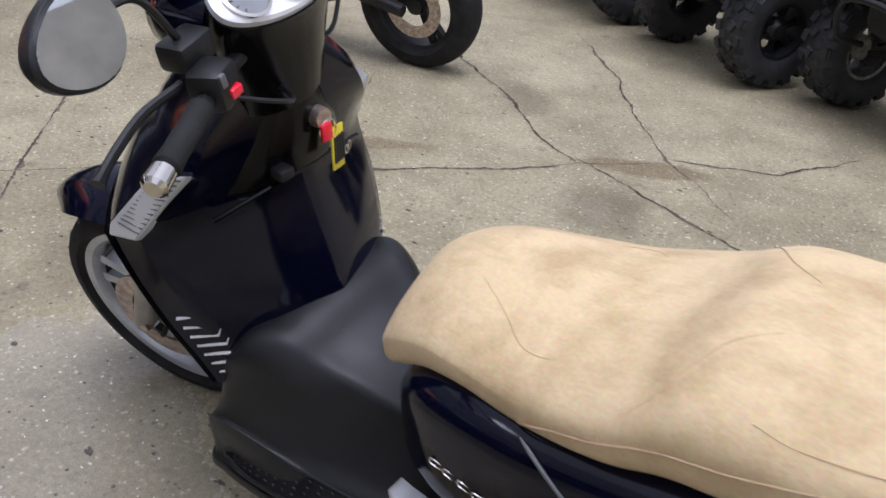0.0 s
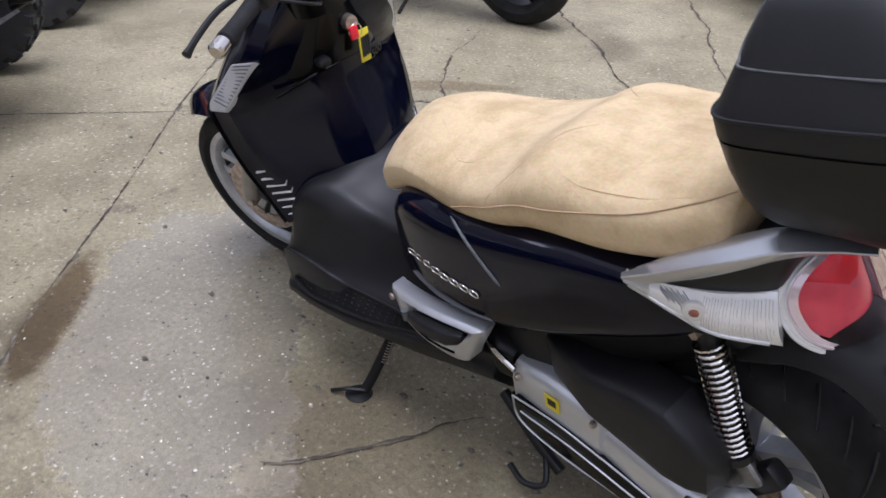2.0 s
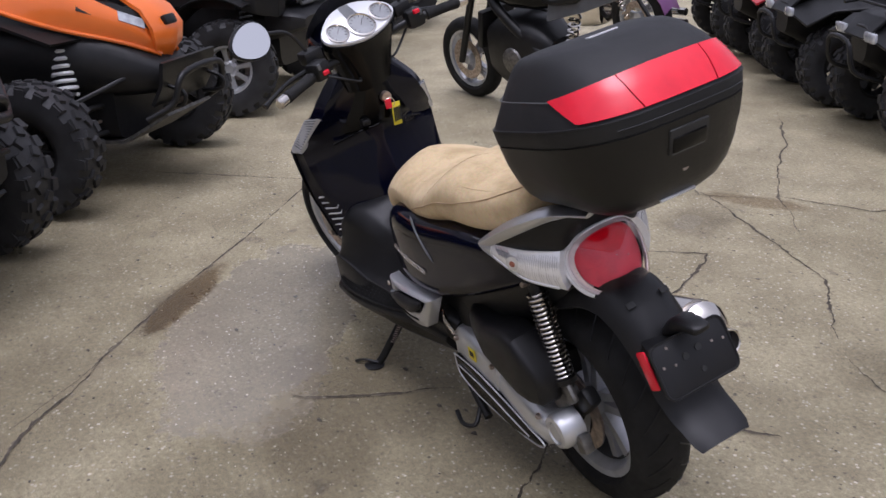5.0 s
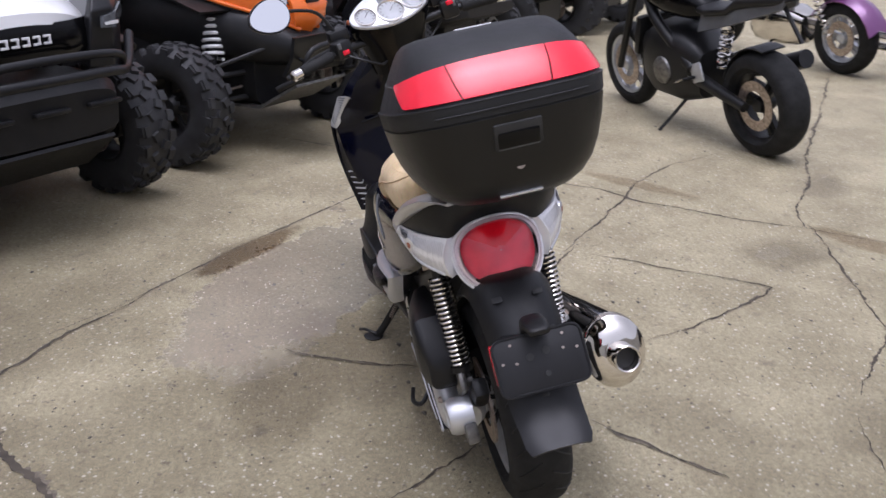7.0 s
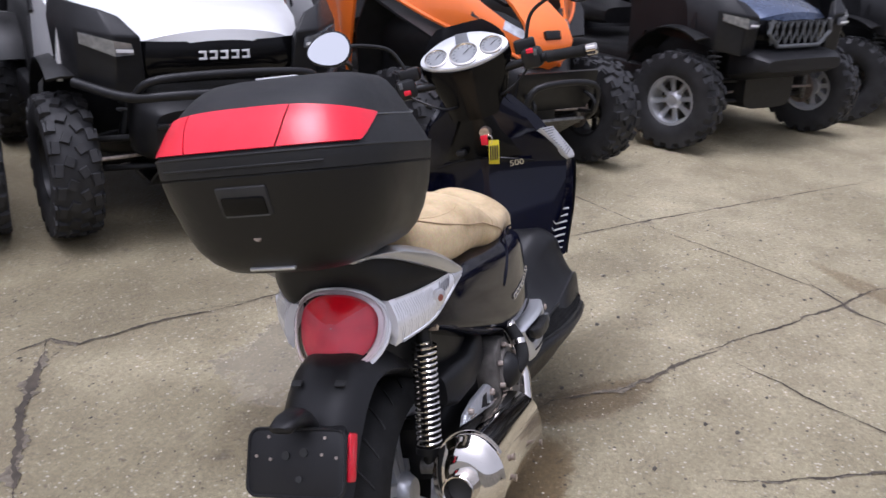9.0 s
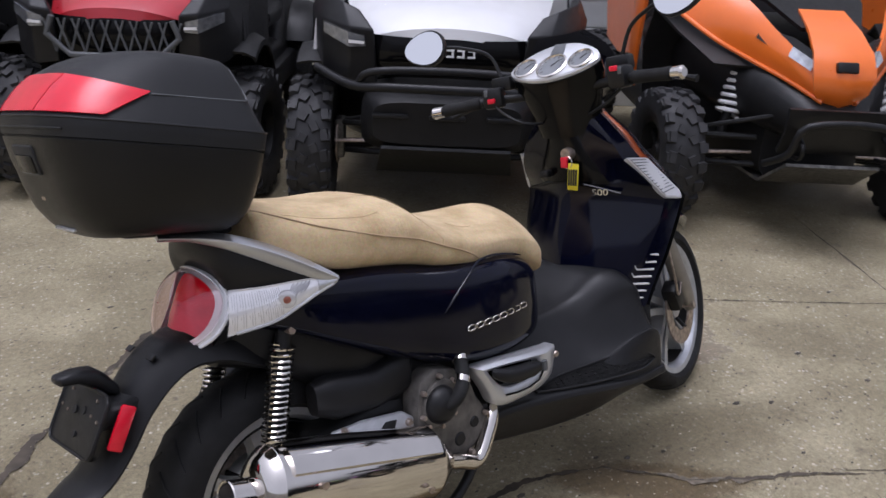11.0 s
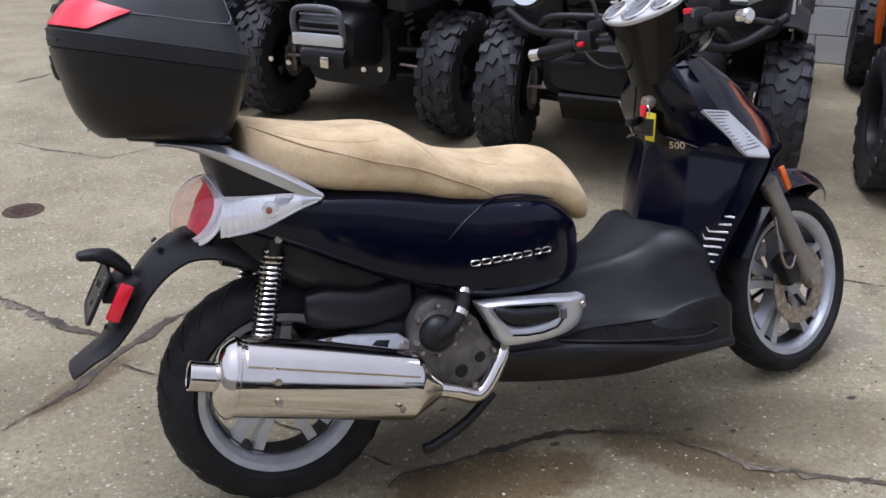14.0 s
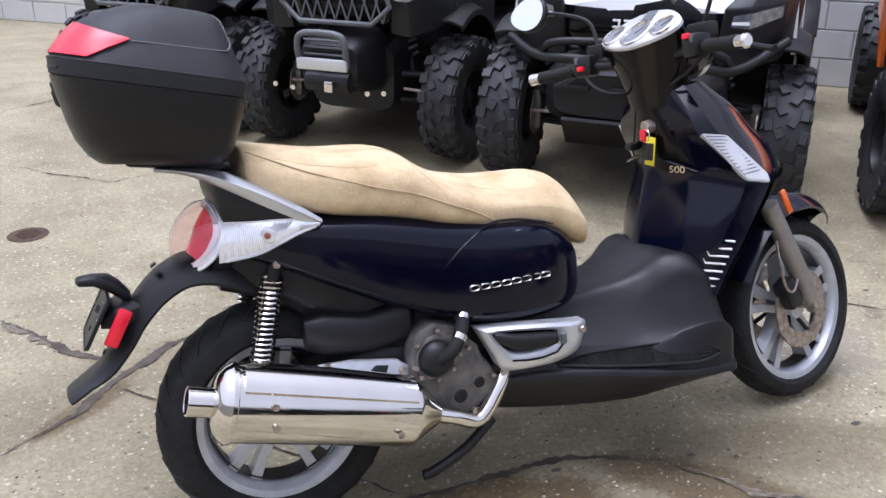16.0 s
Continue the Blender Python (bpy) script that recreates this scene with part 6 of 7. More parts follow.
def make_case():
    """The top case; its own frame has x ahead and tips forward."""
    tc = root("top_case", LEANING @ Matrix.Translation((-0.195, -0.018, 0.920)) @ Matrix.Rotation(radians(12), 4, "Y"))
    tagged(tc, "black top case with red reflector band on the scooter's rack", "top case")
    # height, front x, rear x, half-width
    keys = ((-0.002, 0.118, -0.118, 0.140), (0.010, 0.132, -0.142, 0.160), (0.030, 0.140, -0.165, 0.178), (0.060, 0.146, -0.186, 0.193), (0.100, 0.151, -0.206, 0.205), (0.143, 0.154, -0.222, 0.212), (0.178, 0.153, -0.227, 0.214))
    lidk = ((0.178, 0.152, -0.225, 0.2125), (0.192, 0.144, -0.219, 0.207), (0.225, 0.127, -0.200, 0.192), (0.255, 0.112, -0.174, 0.177), (0.276, 0.101, -0.142, 0.165), (0.290, 0.093, -0.112, 0.155), (0.299, 0.082, -0.085, 0.143), (0.304, 0.062, -0.056, 0.12), (0.307, 0.02, -0.02, 0.05))

    def at(keys, h):
        for a, b in zip(keys, keys[1:]):
            if h <= b[0]:
                f = max(0.0, (h - a[0]) / (b[0] - a[0]))
                return [u + (v - u) * f for u, v in zip(a, b)]
        return list(keys[-1])

    def place(k, a, grow=0.0):
        """A place on the shell at the level k and the angle a, 0 ahead and pi behind."""
        h, fx, rx, wy = k
        cx = 0.02
        c, s = math.cos(a), math.sin(a)
        p = 7.0 if c > 0 else 2.9
        reach = (fx - cx if c > 0 else cx - rx) + grow
        x = cx + reach * math.copysign(abs(c) ** (2 / p), c)
        y = (wy + grow) * math.copysign(abs(s) ** (2 / (7.0 if c > 0 else 3.6)), s) * (1 - 0.03 * max(0, c))
        if h < 0.08:
            h -= 0.022 * (1 - h / 0.08) * max(0.0, -c) ** 0.8
        return Vector((x, y, h))

    def ring(k, n=88, grow=0.0):
        return [place(k, 2 * math.pi * (j + 0.5) / n, grow) for j in range(n)]
    part("case_base", loft([ring(at(keys, h)) for h in (-0.002, 0.004, 0.010, 0.02, 0.030, 0.045, 0.060, 0.08, 0.100, 0.12, 0.1415)]), BASE, tc, "black case bottom with rounded lower edge")
    part("lid_seam", loft([ring((h, *at(keys, 0.143)[1:]), grow=g) for h, g in ((0.1405, -0.004), (0.1445, -0.004))]), INK, tc)
    skirt = [ring(at(keys, h), grow=g) for h, g in ((0.1445, -0.002), (0.146, 0.0005), (0.160, 0.001), (0.174, 0.0015), (0.1775, 0.0005))]
    lid = part("case_lid", loft(skirt + [ring(at(lidk, h)) for h in (0.1785, 0.192, 0.21, 0.225, 0.24, 0.255, 0.266, 0.276, 0.284, 0.290, 0.295, 0.299, 0.302, 0.304, 0.307)]), CASE, tc, "charcoal lid with moulded creases")
    edge = ring(at(keys, 0.177), grow=0.0008)
    part("lid_edge", tube(edge + [edge[0]], 0.0022, 6), CASE, lid)

    # red band round the back in three pieces, pointed at both ends
    span = radians(71)

    def band(u, v, lift):
        """One piece between two slanted joints, each given as its place at the bottom and at the top."""
        rows = []
        n = 26
        for i in range(n + 1):
            row = []
            for q in range(7):
                e0, e1 = u[0] + (u[1] - u[0]) * q / 6, v[0] + (v[1] - v[0]) * q / 6
                a = math.pi + span * (e0 + (e1 - e0) * i / n)
                dev = abs(a - math.pi) / span
                top = 0.249 - 0.021 * dev ** 1.6
                low = 0.184 if dev < 0.74 else 0.184 + 0.042 * (dev - 0.74) / 0.26
                row.append(place(at(lidk, low + (max(top, low + 0.001) - low) * q / 6), a, lift))
            rows.append(row)
        b = loft(rows, False, False)
        bmesh.ops.recalc_face_normals(b, faces=b.faces)
        bmesh.ops.solidify(b, geom=b.faces[:], thickness=-0.003)
        return b
    for u, v in (((-1.0, -1.0), (-0.175, -0.29)), ((-0.165, -0.28), (0.115, 0.19)), ((0.125, 0.20), (1.0, 1.0))):
        part("red_reflector", band(u, v, 0.0025), RED, lid, "red reflector piece")
    for s in (1, -1):
        line = []
        for h, a in ((0.300, 40), (0.288, 41), (0.268, 42), (0.246, 44), (0.236, 60), (0.230, 78), (0.226, 100), (0.225, 108)):
            p = place(at(lidk, h), radians(a), 0.0004)
            line.append((p.x, s * p.y, p.z))
        # grey on the creases puts the light along the bevel edges into the colour
        part("lid_crease", tube(cr(line, 40), 0.0016, 6), GREY, lid)
    part("maker_plate", box((0.013, 0.075, 0.003), (-0.035, 0.01, 0.3065), pose(0, 0, 0, 0, 1, 8), 0.001), WHITE, lid, "small pale maker's plate")
    # back: latch recess, lock, release bar
    def back(h):
        return at(keys, h)[2]
    tilt = 23
    rec = part("latch_recess", box((0.010, 0.092, 0.052), (back(0.104) + 0.002, 0, 0.104), pose(0, 0, 0, 0, -tilt, 0), 0.004), INK, tc)
    part("latch_handle", box((0.012, 0.080, 0.034), (back(0.098) + 0.000, 0, 0.097), pose(0, 0, 0, 0, -tilt, 0), 0.005), GLOSS, rec, "black latch handle")
    part("latch_edge", box((0.004, 0.078, 0.003), (back(0.080) - 0.003, 0, 0.080), pose(0, 0, 0, 0, -tilt, 0), 0.001), GREY, rec)
    lk = lathe([(0, -0.006), (0.008, -0.006), (0.010, 0), (0.010, 0.010), (0, 0.010)], 18, "x", (back(0.044) + 0.002, 0, 0.044))
    part("lock", lk, STEEL, tc, "round steel lock")
    part("lid_grip", tube([place(at(keys, 0.158), math.pi - 0.5 + 0.1 * k, 0.0015) for k in range(11)], 0.0022, 6), CASE, lid)
    part("release_bar", box((0.008, 0.085, 0.006), (back(0.010) + 0.004, 0, -0.014), pose(0, 0, 0, 0, -40, 0), 0.002), SILVER, tc, "pale release bar")
    part("base_plate", box((0.215, 0.18, 0.014), (0.020, 0, -0.008), None, 0.005), MATTE, tc)


BASE = mat("base_plastic", (0.0055, 0.0055, 0.006), 0.36, 0, 0, 0.2, 9, 0.25, 1100, 0.4)
make_case()

# ---- the row of off-road vehicles and the motorcycles ----
def knobby_mesh(r, half, r_rim, lugs=20):
    """An off-road tyre with chevron lugs and shoulder blocks."""
    body = r - 0.022
    prof = [(r_rim - 0.01, -half * 0.75), (r_rim + 0.02, -half * 0.92), ((r_rim + body) / 2, -half), (body - 0.03, -half * 0.96), (body - 0.006, -half * 0.7), (body, -half * 0.3), (body, half * 0.3), (body - 0.006, half * 0.7), (body - 0.03, half * 0.96), ((r_rim + body) / 2, half), (r_rim + 0.02, half * 0.92), (r_rim - 0.01, half * 0.75)]
    body_bm = lathe(prof, 44, "y")
    bm = bmesh.new()
    pitch = 2 * math.pi * r / lugs
    for k in range(lugs):
        for s in (1, -1):
            a = 2 * math.pi * (k + (0.25 if s > 0 else 0.75)) / lugs
            for dy, da, sy, sx, rr, tw, hi in ((0.25, 0.0, 0.40, 0.46, body + 0.003, 26, 0.022), (0.70, 0.11, 0.36, 0.58, body - 0.004, 8, 0.022), (0.93, 0.11, 0.12, 0.50, body - 0.026, 0, 0.05)):
                m = Matrix.Rotation(-(a + da), 4, "Y") @ Matrix.Translation((rr, s * half * dy, 0)) @ Matrix.Rotation(radians(-s * tw), 4, "X")
                low = [(-hi / 2, y, z) for y, z in ((-1, -1), (1, -1), (1, 1), (-1, 1))]
                top = [(hi / 2, y * 0.84, z * 0.84) for y, z in ((-1, -1), (1, -1), (1, 1), (-1, 1))]
                vs = [bm.verts.new(m @ Vector((x, y * half * sy / 2, z * pitch * sx / 2))) for x, y, z in low + top]
                for f in ((4, 5, 6, 7), (0, 1, 5, 4), (1, 2, 6, 5), (2, 3, 7, 6), (3, 0, 4, 7)):
                    bm.faces.new([vs[i] for i in f])
    return body_bm, bm


def rim_mesh(r_rim, half):
    return lathe([(r_rim - 0.02, -half * 0.75), (r_rim + 0.006, -half * 0.80), (r_rim - 0.002, -half * 0.6), (r_rim - 0.03, 0), (r_rim - 0.002, half * 0.6), (r_rim + 0.006, half * 0.80), (r_rim - 0.02, half * 0.75), (r_rim - 0.036, 0), (r_rim - 0.02, -half * 0.75)], 32, "y")


def hub_mesh(half):
    return lathe([(0, half * 0.55), (0.035, half * 0.55), (0.045, half * 0.42), (0.06, half * 0.30), (0.06, -half * 0.2), (0, -half * 0.2)], 20, "y")


def spoke_mesh(r_rim, half):
    return loft([[Vector((x, y, z)) for y, z in ((half * 0.22, -w), (half * 0.38, -w * 0.7), (half * 0.38, w * 0.7), (half * 0.22, w))] for x, w in ((0.04, 0.016), (r_rim * 0.6, 0.017), (r_rim - 0.018, 0.026))])


def to_mesh(bm, name, material):
    me = bpy.data.meshes.new(name)
    bmesh.ops.recalc_face_normals(bm, faces=bm.faces)
    bm.to_mesh(me)
    bm.free()
    me.polygons.foreach_set("use_smooth", [True] * len(me.polygons))
    me.set_sharp_from_angle(angle=radians(35))
    me.materials.append(material)
    return me


def tyre_pair(r, half, r_rim, lugs=20):
    a, b = knobby_mesh(r, half, r_rim, lugs)
    return to_mesh(a, "tyre", KNOB), to_mesh(b, "tread", KNOB)


def rim_set(r_rim, half, spokes, material):
    return to_mesh(rim_mesh(r_rim, half), "wheel", material), to_mesh(hub_mesh(half), "hub", material), to_mesh(spoke_mesh(r_rim, half), "spoke", material), spokes


UTV_TYRE = tyre_pair(0.335, 0.105, 0.17)
ATV_TYRE = tyre_pair(0.29, 0.105, 0.145, 18)
RIM_DARK = rim_set(0.17, 0.105, 7, BLACK)
RIM_LIGHT = rim_set(0.17, 0.105, 8, SILVER)
RIM_ATV = rim_set(0.145, 0.105, 6, BLACK)
RIM_ATV_LIGHT = rim_set(0.145, 0.105, 6, ENGINE)


def off_wheel(parent, rim, tyre, x, y, r, turn=0.0):
    w = new("wheel", rim[0])
    w.parent = parent
    w.matrix_basis = pose(x, y, r - 0.004, 0, 20 * x + 50 * y, turn + (0 if y > 0 else 180))
    for name, data in (("tyre", tyre[0]), ("tread", tyre[1]), ("hub", rim[1])):
        ob = new(name, data)
        ob.parent = w
        if name == "tread":
            ob["kind"] = "stuff"
    for k in range(rim[3]):
        ob = new("spoke", rim[2])
        ob.parent = w
        ob.matrix_basis = Matrix.Rotation(-2 * math.pi * k / rim[3], 4, "Y")
    return w


def slab(rows, thick):
    """A bent panel from rows of points, with a thickness."""
    bm = loft([[Vector(p) for p in r] for r in rows], False, False)
    bmesh.ops.recalc_face_normals(bm, faces=bm.faces)
    bmesh.ops.solidify(bm, geom=bm.faces[:], thickness=thick)
    return bm


def arch(parent, x, y, r, w, material, a0=20, a1=165, label=""):
    """A wheel-arch flare."""
    rows = []
    for k in range(13):
        a = radians(a0 + (a1 - a0) * k / 12)
        c, s = r * math.cos(a), r * math.sin(a)
        rows.append([(x + c * q, y + dy, 0.33 + s * q) for dy, q in ((-w, 1.0), (-w * 0.4, 1.03), (w * 0.5, 1.02), (w, 0.96), (w * 1.02, 0.90))])
    return part("fender_flare", slab(rows, 0.012), material, parent, label)


def suspension(u, track, spring_mat):
    for s in (1, -1):
        for z, dx in ((0.30, 0.0), (0.44, 0.02)):
            part("control_arm", tube([(0.14, s * 0.16, z + 0.02), (dx, s * (track - 0.10), z)], 0.016, 8), BLACK, u)
            part("control_arm", tube([(-0.16, s * 0.16, z + 0.02), (dx, s * (track - 0.10), z)], 0.016, 8), BLACK, u)
        part("tie_rod", tube([(0.10, s * 0.12, 0.38), (0.08, s * (track - 0.11), 0.36)], 0.009, 8), STEEL, u)
        part("drive_shaft", tube([(0, s * 0.10, 0.35), (0, s * (track - 0.12), 0.335)], 0.018, 10), BLACK, u)
        a, b = Vector((0.02, s * (track - 0.26), 0.44)), Vector((-0.02, s * (track - 0.36), 0.84))
        sh = part("shock_absorber", tube([a, b], 0.024, 12), BLACK, u)
        part("coil_spring", spring(a.lerp(b, 0.24), a.lerp(b, 0.94), 0.056 if spring_mat is WHITE else 0.042, 0.011 if spring_mat is WHITE else 0.008, 8, 12), spring_mat, sh)
        part("steering_knuckle", box((0.10, 0.05, 0.20), (0, s * (track - 0.13), 0.36), None, 0.015), ENGINE, u)
        part("brake_disc", lathe([(0.05, -0.003), (0.11, -0.003), (0.11, 0.003), (0.05, 0.003), (0.05, -0.003)], 28, "y", (0, s * (track - 0.12), 0.335)), STEEL, u)


def cage(u, hw, z1, material):
    """Roll cage, seats and tub behind the hood."""
    for s in (1, -1):
        part("cage_tube", tube(cr([(-0.45, s * hw, 0.95), (-0.72, s * hw * 0.96, 1.45), (-0.95, s * hw * 0.9, z1), (-1.5, s * hw * 0.9, z1), (-1.75, s * hw * 0.95, 1.3), (-1.8, s * hw, 0.8)], 24), 0.024, 10), BLACK, u)
        part("seat", loft([[(x, s * hw * 0.5 + y, z) for y, z in oval(0.22, b, t, 3.5, 20)] for x, b, t in ((-0.95, 0.70, 0.82), (-1.15, 0.68, 0.84), (-1.40, 0.68, 0.86), (-1.50, 0.75, 1.35), (-1.58, 0.85, 1.38))]), BLACK, u, "black bucket seat")
        part("side_sill", box((1.25, 0.08, 0.16), (-1.0, s * hw * 0.93, 0.42), None, 0.03), MATTE, u)
    for x, z in ((-0.95, z1), (-1.5, z1), (-0.6, 1.2)):
        part("cage_cross", tube([(x, -hw * 0.9, z), (x, hw * 0.9, z)], 0.022, 10), BLACK, u)
    part("tub", loft([[(x, y, z) for y, z in oval(w, b, t, 5, 24)] for x, w, b, t in ((0.18, 0.24, 0.26, 0.62), (-0.15, 0.32, 0.25, 0.78), (-0.45, hw * 0.9, 0.25, 0.86), (-0.6, hw * 0.92, 0.26, 0.62), (-1.45, hw * 0.92, 0.26, 0.60), (-1.6, hw * 0.9, 0.3, 0.85), (-2.3, hw * 0.9, 0.55, 0.90))]), BLACK, u, "black chassis tub")
    part("steering_wheel", tube([(-0.72 + 0.06 * math.sin(a), -0.30 + 0.17 * math.cos(a), 1.10 + 0.16 * math.sin(a)) for a in (2 * math.pi * k / 24 for k in range(25))], 0.014, 8), BLACK, u)


LAMP = mat("lamp_glass", (0.22, 0.23, 0.25), 0.12, 0.5, 1.0, 0.35, 30)


def utility(name, s0, d0, track, paint, label, plate="bars", spring_mat=GREY, rim=RIM_DARK, hood_z=0.93):
    """A side-by-side with a flat hood, black grille, corner lamps and a bumper guard."""
    u = root(name, ROW @ Matrix.Translation((s0, d0, 0)) @ Matrix.Rotation(radians(-90), 4, "Z"))
    tagged(u, label, "off-road vehicle", "row of off-road vehicles")
    k = track / 0.66
    for s in (1, -1):
        off_wheel(u, rim, UTV_TYRE, 0.0, s * track, 0.335, 4 * s0)
        off_wheel(u, rim, UTV_TYRE, -1.95, s * track, 0.335)
    suspension(u, track, spring_mat)
    cage(u, 0.66 * k, 1.85, paint)
    # hood
    rows = []
    for x, w, z in ((0.335, 0.36, hood_z - 0.055), (0.325, 0.385, hood_z - 0.01), (0.27, 0.41, hood_z + 0.02), (0.1, 0.47, hood_z + 0.065), (-0.2, 0.53, hood_z + 0.12), (-0.5, 0.58, hood_z + 0.16)):
        rows.append([(x - 0.10 * abs(t) ** 3, w * k * t, z - 0.05 * abs(t) ** 4 + 0.012 * math.cos(3 * t)) for t in (-1 + j / 6 for j in range(13))])
    part("hood", slab(rows, 0.02), paint, u, "sloping hood")
    # grille panel with badge bars
    rows = [[(0.335 - 0.10 * abs(t) ** 3 + dx, 0.40 * k * t, z) for t in (-1 + j / 6 for j in range(13))] for z, dx in ((hood_z - 0.045, -0.004), (hood_z - 0.10, 0.01), (hood_z - 0.16, 0.012), (hood_z - 0.21, -0.02))]
    g = part("grille", slab(rows, 0.02), GLOSS, u, "black grille panel")
    if plate == "bars":
        for j in range(5):
            y = 0.095 - 0.0475 * j
            part("badge_bar", box((0.008, 0.034, 0.010), (0.352, y, hood_z - 0.088), None, 0.002), WHITE, g)
            part("badge_bar", box((0.008, 0.034, 0.010), (0.353, y, hood_z - 0.116), None, 0.002), WHITE, g)
            part("badge_bar", box((0.008, 0.010, 0.034), (0.3525, y + 0.011, hood_z - 0.102), None, 0.002), WHITE, g)
    else:
        for j in range(9):
            part("mesh_bar", tube([(0.350, -0.26 + 0.065 * j, hood_z - 0.20), (0.352, -0.26 + 0.065 * j + 0.05, hood_z - 0.05)], 0.005, 6), GREY, g)
            part("mesh_bar", tube([(0.351, 0.26 - 0.065 * j, hood_z - 0.20), (0.353, 0.26 - 0.065 * j - 0.05, hood_z - 0.05)], 0.005, 6), GREY, g)
        part("grille_frame", tube([(0.355, y * 1.0, z) for y, z in ((-0.27, hood_z - 0.04), (-0.30, hood_z - 0.12), (-0.20, hood_z - 0.21), (0.20, hood_z - 0.21), (0.30, hood_z - 0.12), (0.27, hood_z - 0.04))], 0.014, 8), GREY, g)
    for s in (1, -1):
        # corner lamps
        pod = [[(x, s * y, z) for x, y, z in r] for r in (
            ((0.29, 0.33 * k, hood_z - 0.26), (0.32, 0.35 * k, hood_z - 0.02), (0.25, 0.42 * k, hood_z + 0.06)),
            ((0.30, 0.46 * k, hood_z - 0.27), (0.32, 0.46 * k, hood_z - 0.01), (0.22, 0.50 * k, hood_z + 0.09)),
            ((0.20, 0.59 * k, hood_z - 0.24), (0.20, 0.60 * k, hood_z + 0.01), (0.08, 0.60 * k, hood_z + 0.11)),
            ((0.02, 0.66 * k, hood_z - 0.18), (-0.02, 0.67 * k, hood_z + 0.03), (-0.12, 0.64 * k, hood_z + 0.12)))]
        p = part("lamp_pod", slab(pod, 0.05), MATTE, u, "black lamp surround", bevel=0.008)
        lens = slab([[(0.338, s * 0.385 * k, hood_z - 0.09), (0.336, s * 0.392 * k, hood_z - 0.045)], [(0.336, s * 0.46 * k, hood_z - 0.095), (0.336, s * 0.465 * k, hood_z - 0.03)], [(0.235, s * 0.585 * k, hood_z - 0.05), (0.230, s * 0.585 * k, hood_z - 0.005)]], 0.012)
        hl = part("headlight", lens, LAMP, u, "smoked clear headlight")
        part("lamp_bar", slab([[(0.352, s * 0.39 * k, hood_z - 0.078), (0.351, s * 0.39 * k, hood_z - 0.066)], [(0.350, s * 0.46 * k, hood_z - 0.076), (0.350, s * 0.46 * k, hood_z - 0.062)]], 0.004), WHITE, hl)
        arch(u, -0.06, s * (track - 0.04), 0.47, 0.10, BLACK, 62, 150)
        arch(u, -1.95, s * (track - 0.02), 0.43, 0.13, BLACK, 30, 160)
        part("fender_panel", slab([[(0.06, s * 0.64 * k, hood_z + 0.02), (0.08, s * 0.66 * k, 0.72)], [(-0.35, s * 0.66 * k, hood_z + 0.12), (-0.35, s * 0.68 * k, 0.74)], [(-0.55, s * 0.66 * k, hood_z + 0.14), (-0.5, s * 0.68 * k, 0.5)]], 0.02), paint if plate == "bars" else MATTE, u)
    # bumper and guard
    part("bumper", loft([[(x, y, z) for y, z in oval(w, b, t, 5, 24)] for x, w, b, t in ((0.16, (0.40 if s0 > 0 else 0.24) * k, 0.36 if s0 < 2 else 0.46, 0.70), (0.36, (0.40 if s0 > 0 else 0.22) * k, 0.40 if s0 < 2 else 0.52, 0.68), (0.44, (0.34 if s0 > 0 else 0.19) * k, 0.45 if s0 < 2 else 0.56, 0.64))]), MATTE, u, "moulded black bumper")
    if plate == "bars":
        part("guard_bar", tube(cr([(0.22, -0.62 * k, 0.74), (0.40, -0.44 * k, 0.70), (0.50, -0.25 * k, 0.715), (0.50, 0.25 * k, 0.715), (0.40, 0.44 * k, 0.70), (0.22, 0.62 * k, 0.80)], 26), 0.021, 10), MATTE, u, "black tube guard")
        part("guard_bar", tube(cr([(0.40, -0.42 * k, 0.70), (0.47, -0.30 * k, 0.78), (0.47, 0.30 * k, 0.78), (0.40, 0.42 * k, 0.70)], 20), 0.018, 10), MATTE, u)
        for y in (-0.26, 0.0, 0.26):
            part("bumper_rib", box((0.03, 0.16, 0.02), (0.455, y * k, 0.58), None, 0.006), MATTE, u)
        part("skid_plate", slab([[(0.44, -0.3 * k, 0.44), (0.44, 0.3 * k, 0.44)], [(0.20, -0.33 * k, 0.27), (0.20, 0.33 * k, 0.27)], [(-0.3, -0.33 * k, 0.25), (-0.3, 0.33 * k, 0.25)]], 0.015), BLACK, u)
    elif s0 < 2:
        loop = part("winch_guard", tube(cr([(0.50, -0.13, 0.55), (0.52, -0.13, 0.66), (0.52, -0.09, 0.71), (0.52, 0.09, 0.71), (0.52, 0.13, 0.66), (0.50, 0.13, 0.55)], 26), 0.016, 10), GREY, u, "grey looped winch guard")
        part("guard_plate", box((0.02, 0.28, 0.06), (0.515, 0, 0.56), None, 0.008), SILVER, loop, "pale guard plate")
        for j in range(3):
            part("guard_rib", tube([(0.47, -0.12, 0.60 + 0.035 * j), (0.47, 0.12, 0.60 + 0.035 * j)], 0.006, 6), GREY, loop)
        part("winch", tube([(0.44, -0.12, 0.46), (0.44, 0.12, 0.46)], 0.05, 18), BLACK, u)
        part("winch_hook", box((0.02, 0.05, 0.06), (0.51, 0.03, 0.45), None, 0.01), CHROME, u, "bright winch hook")
        for y in (-0.2, 0.22, -0.3, 0.31):
            part("frame_bolt", lathe([(0, 0.01), (0.014, 0.008), (0.014, 0), (0, 0)], 10, "x", (0.46, y, 0.40 + 0.1 * abs(y))), CHROME, u)
    return u


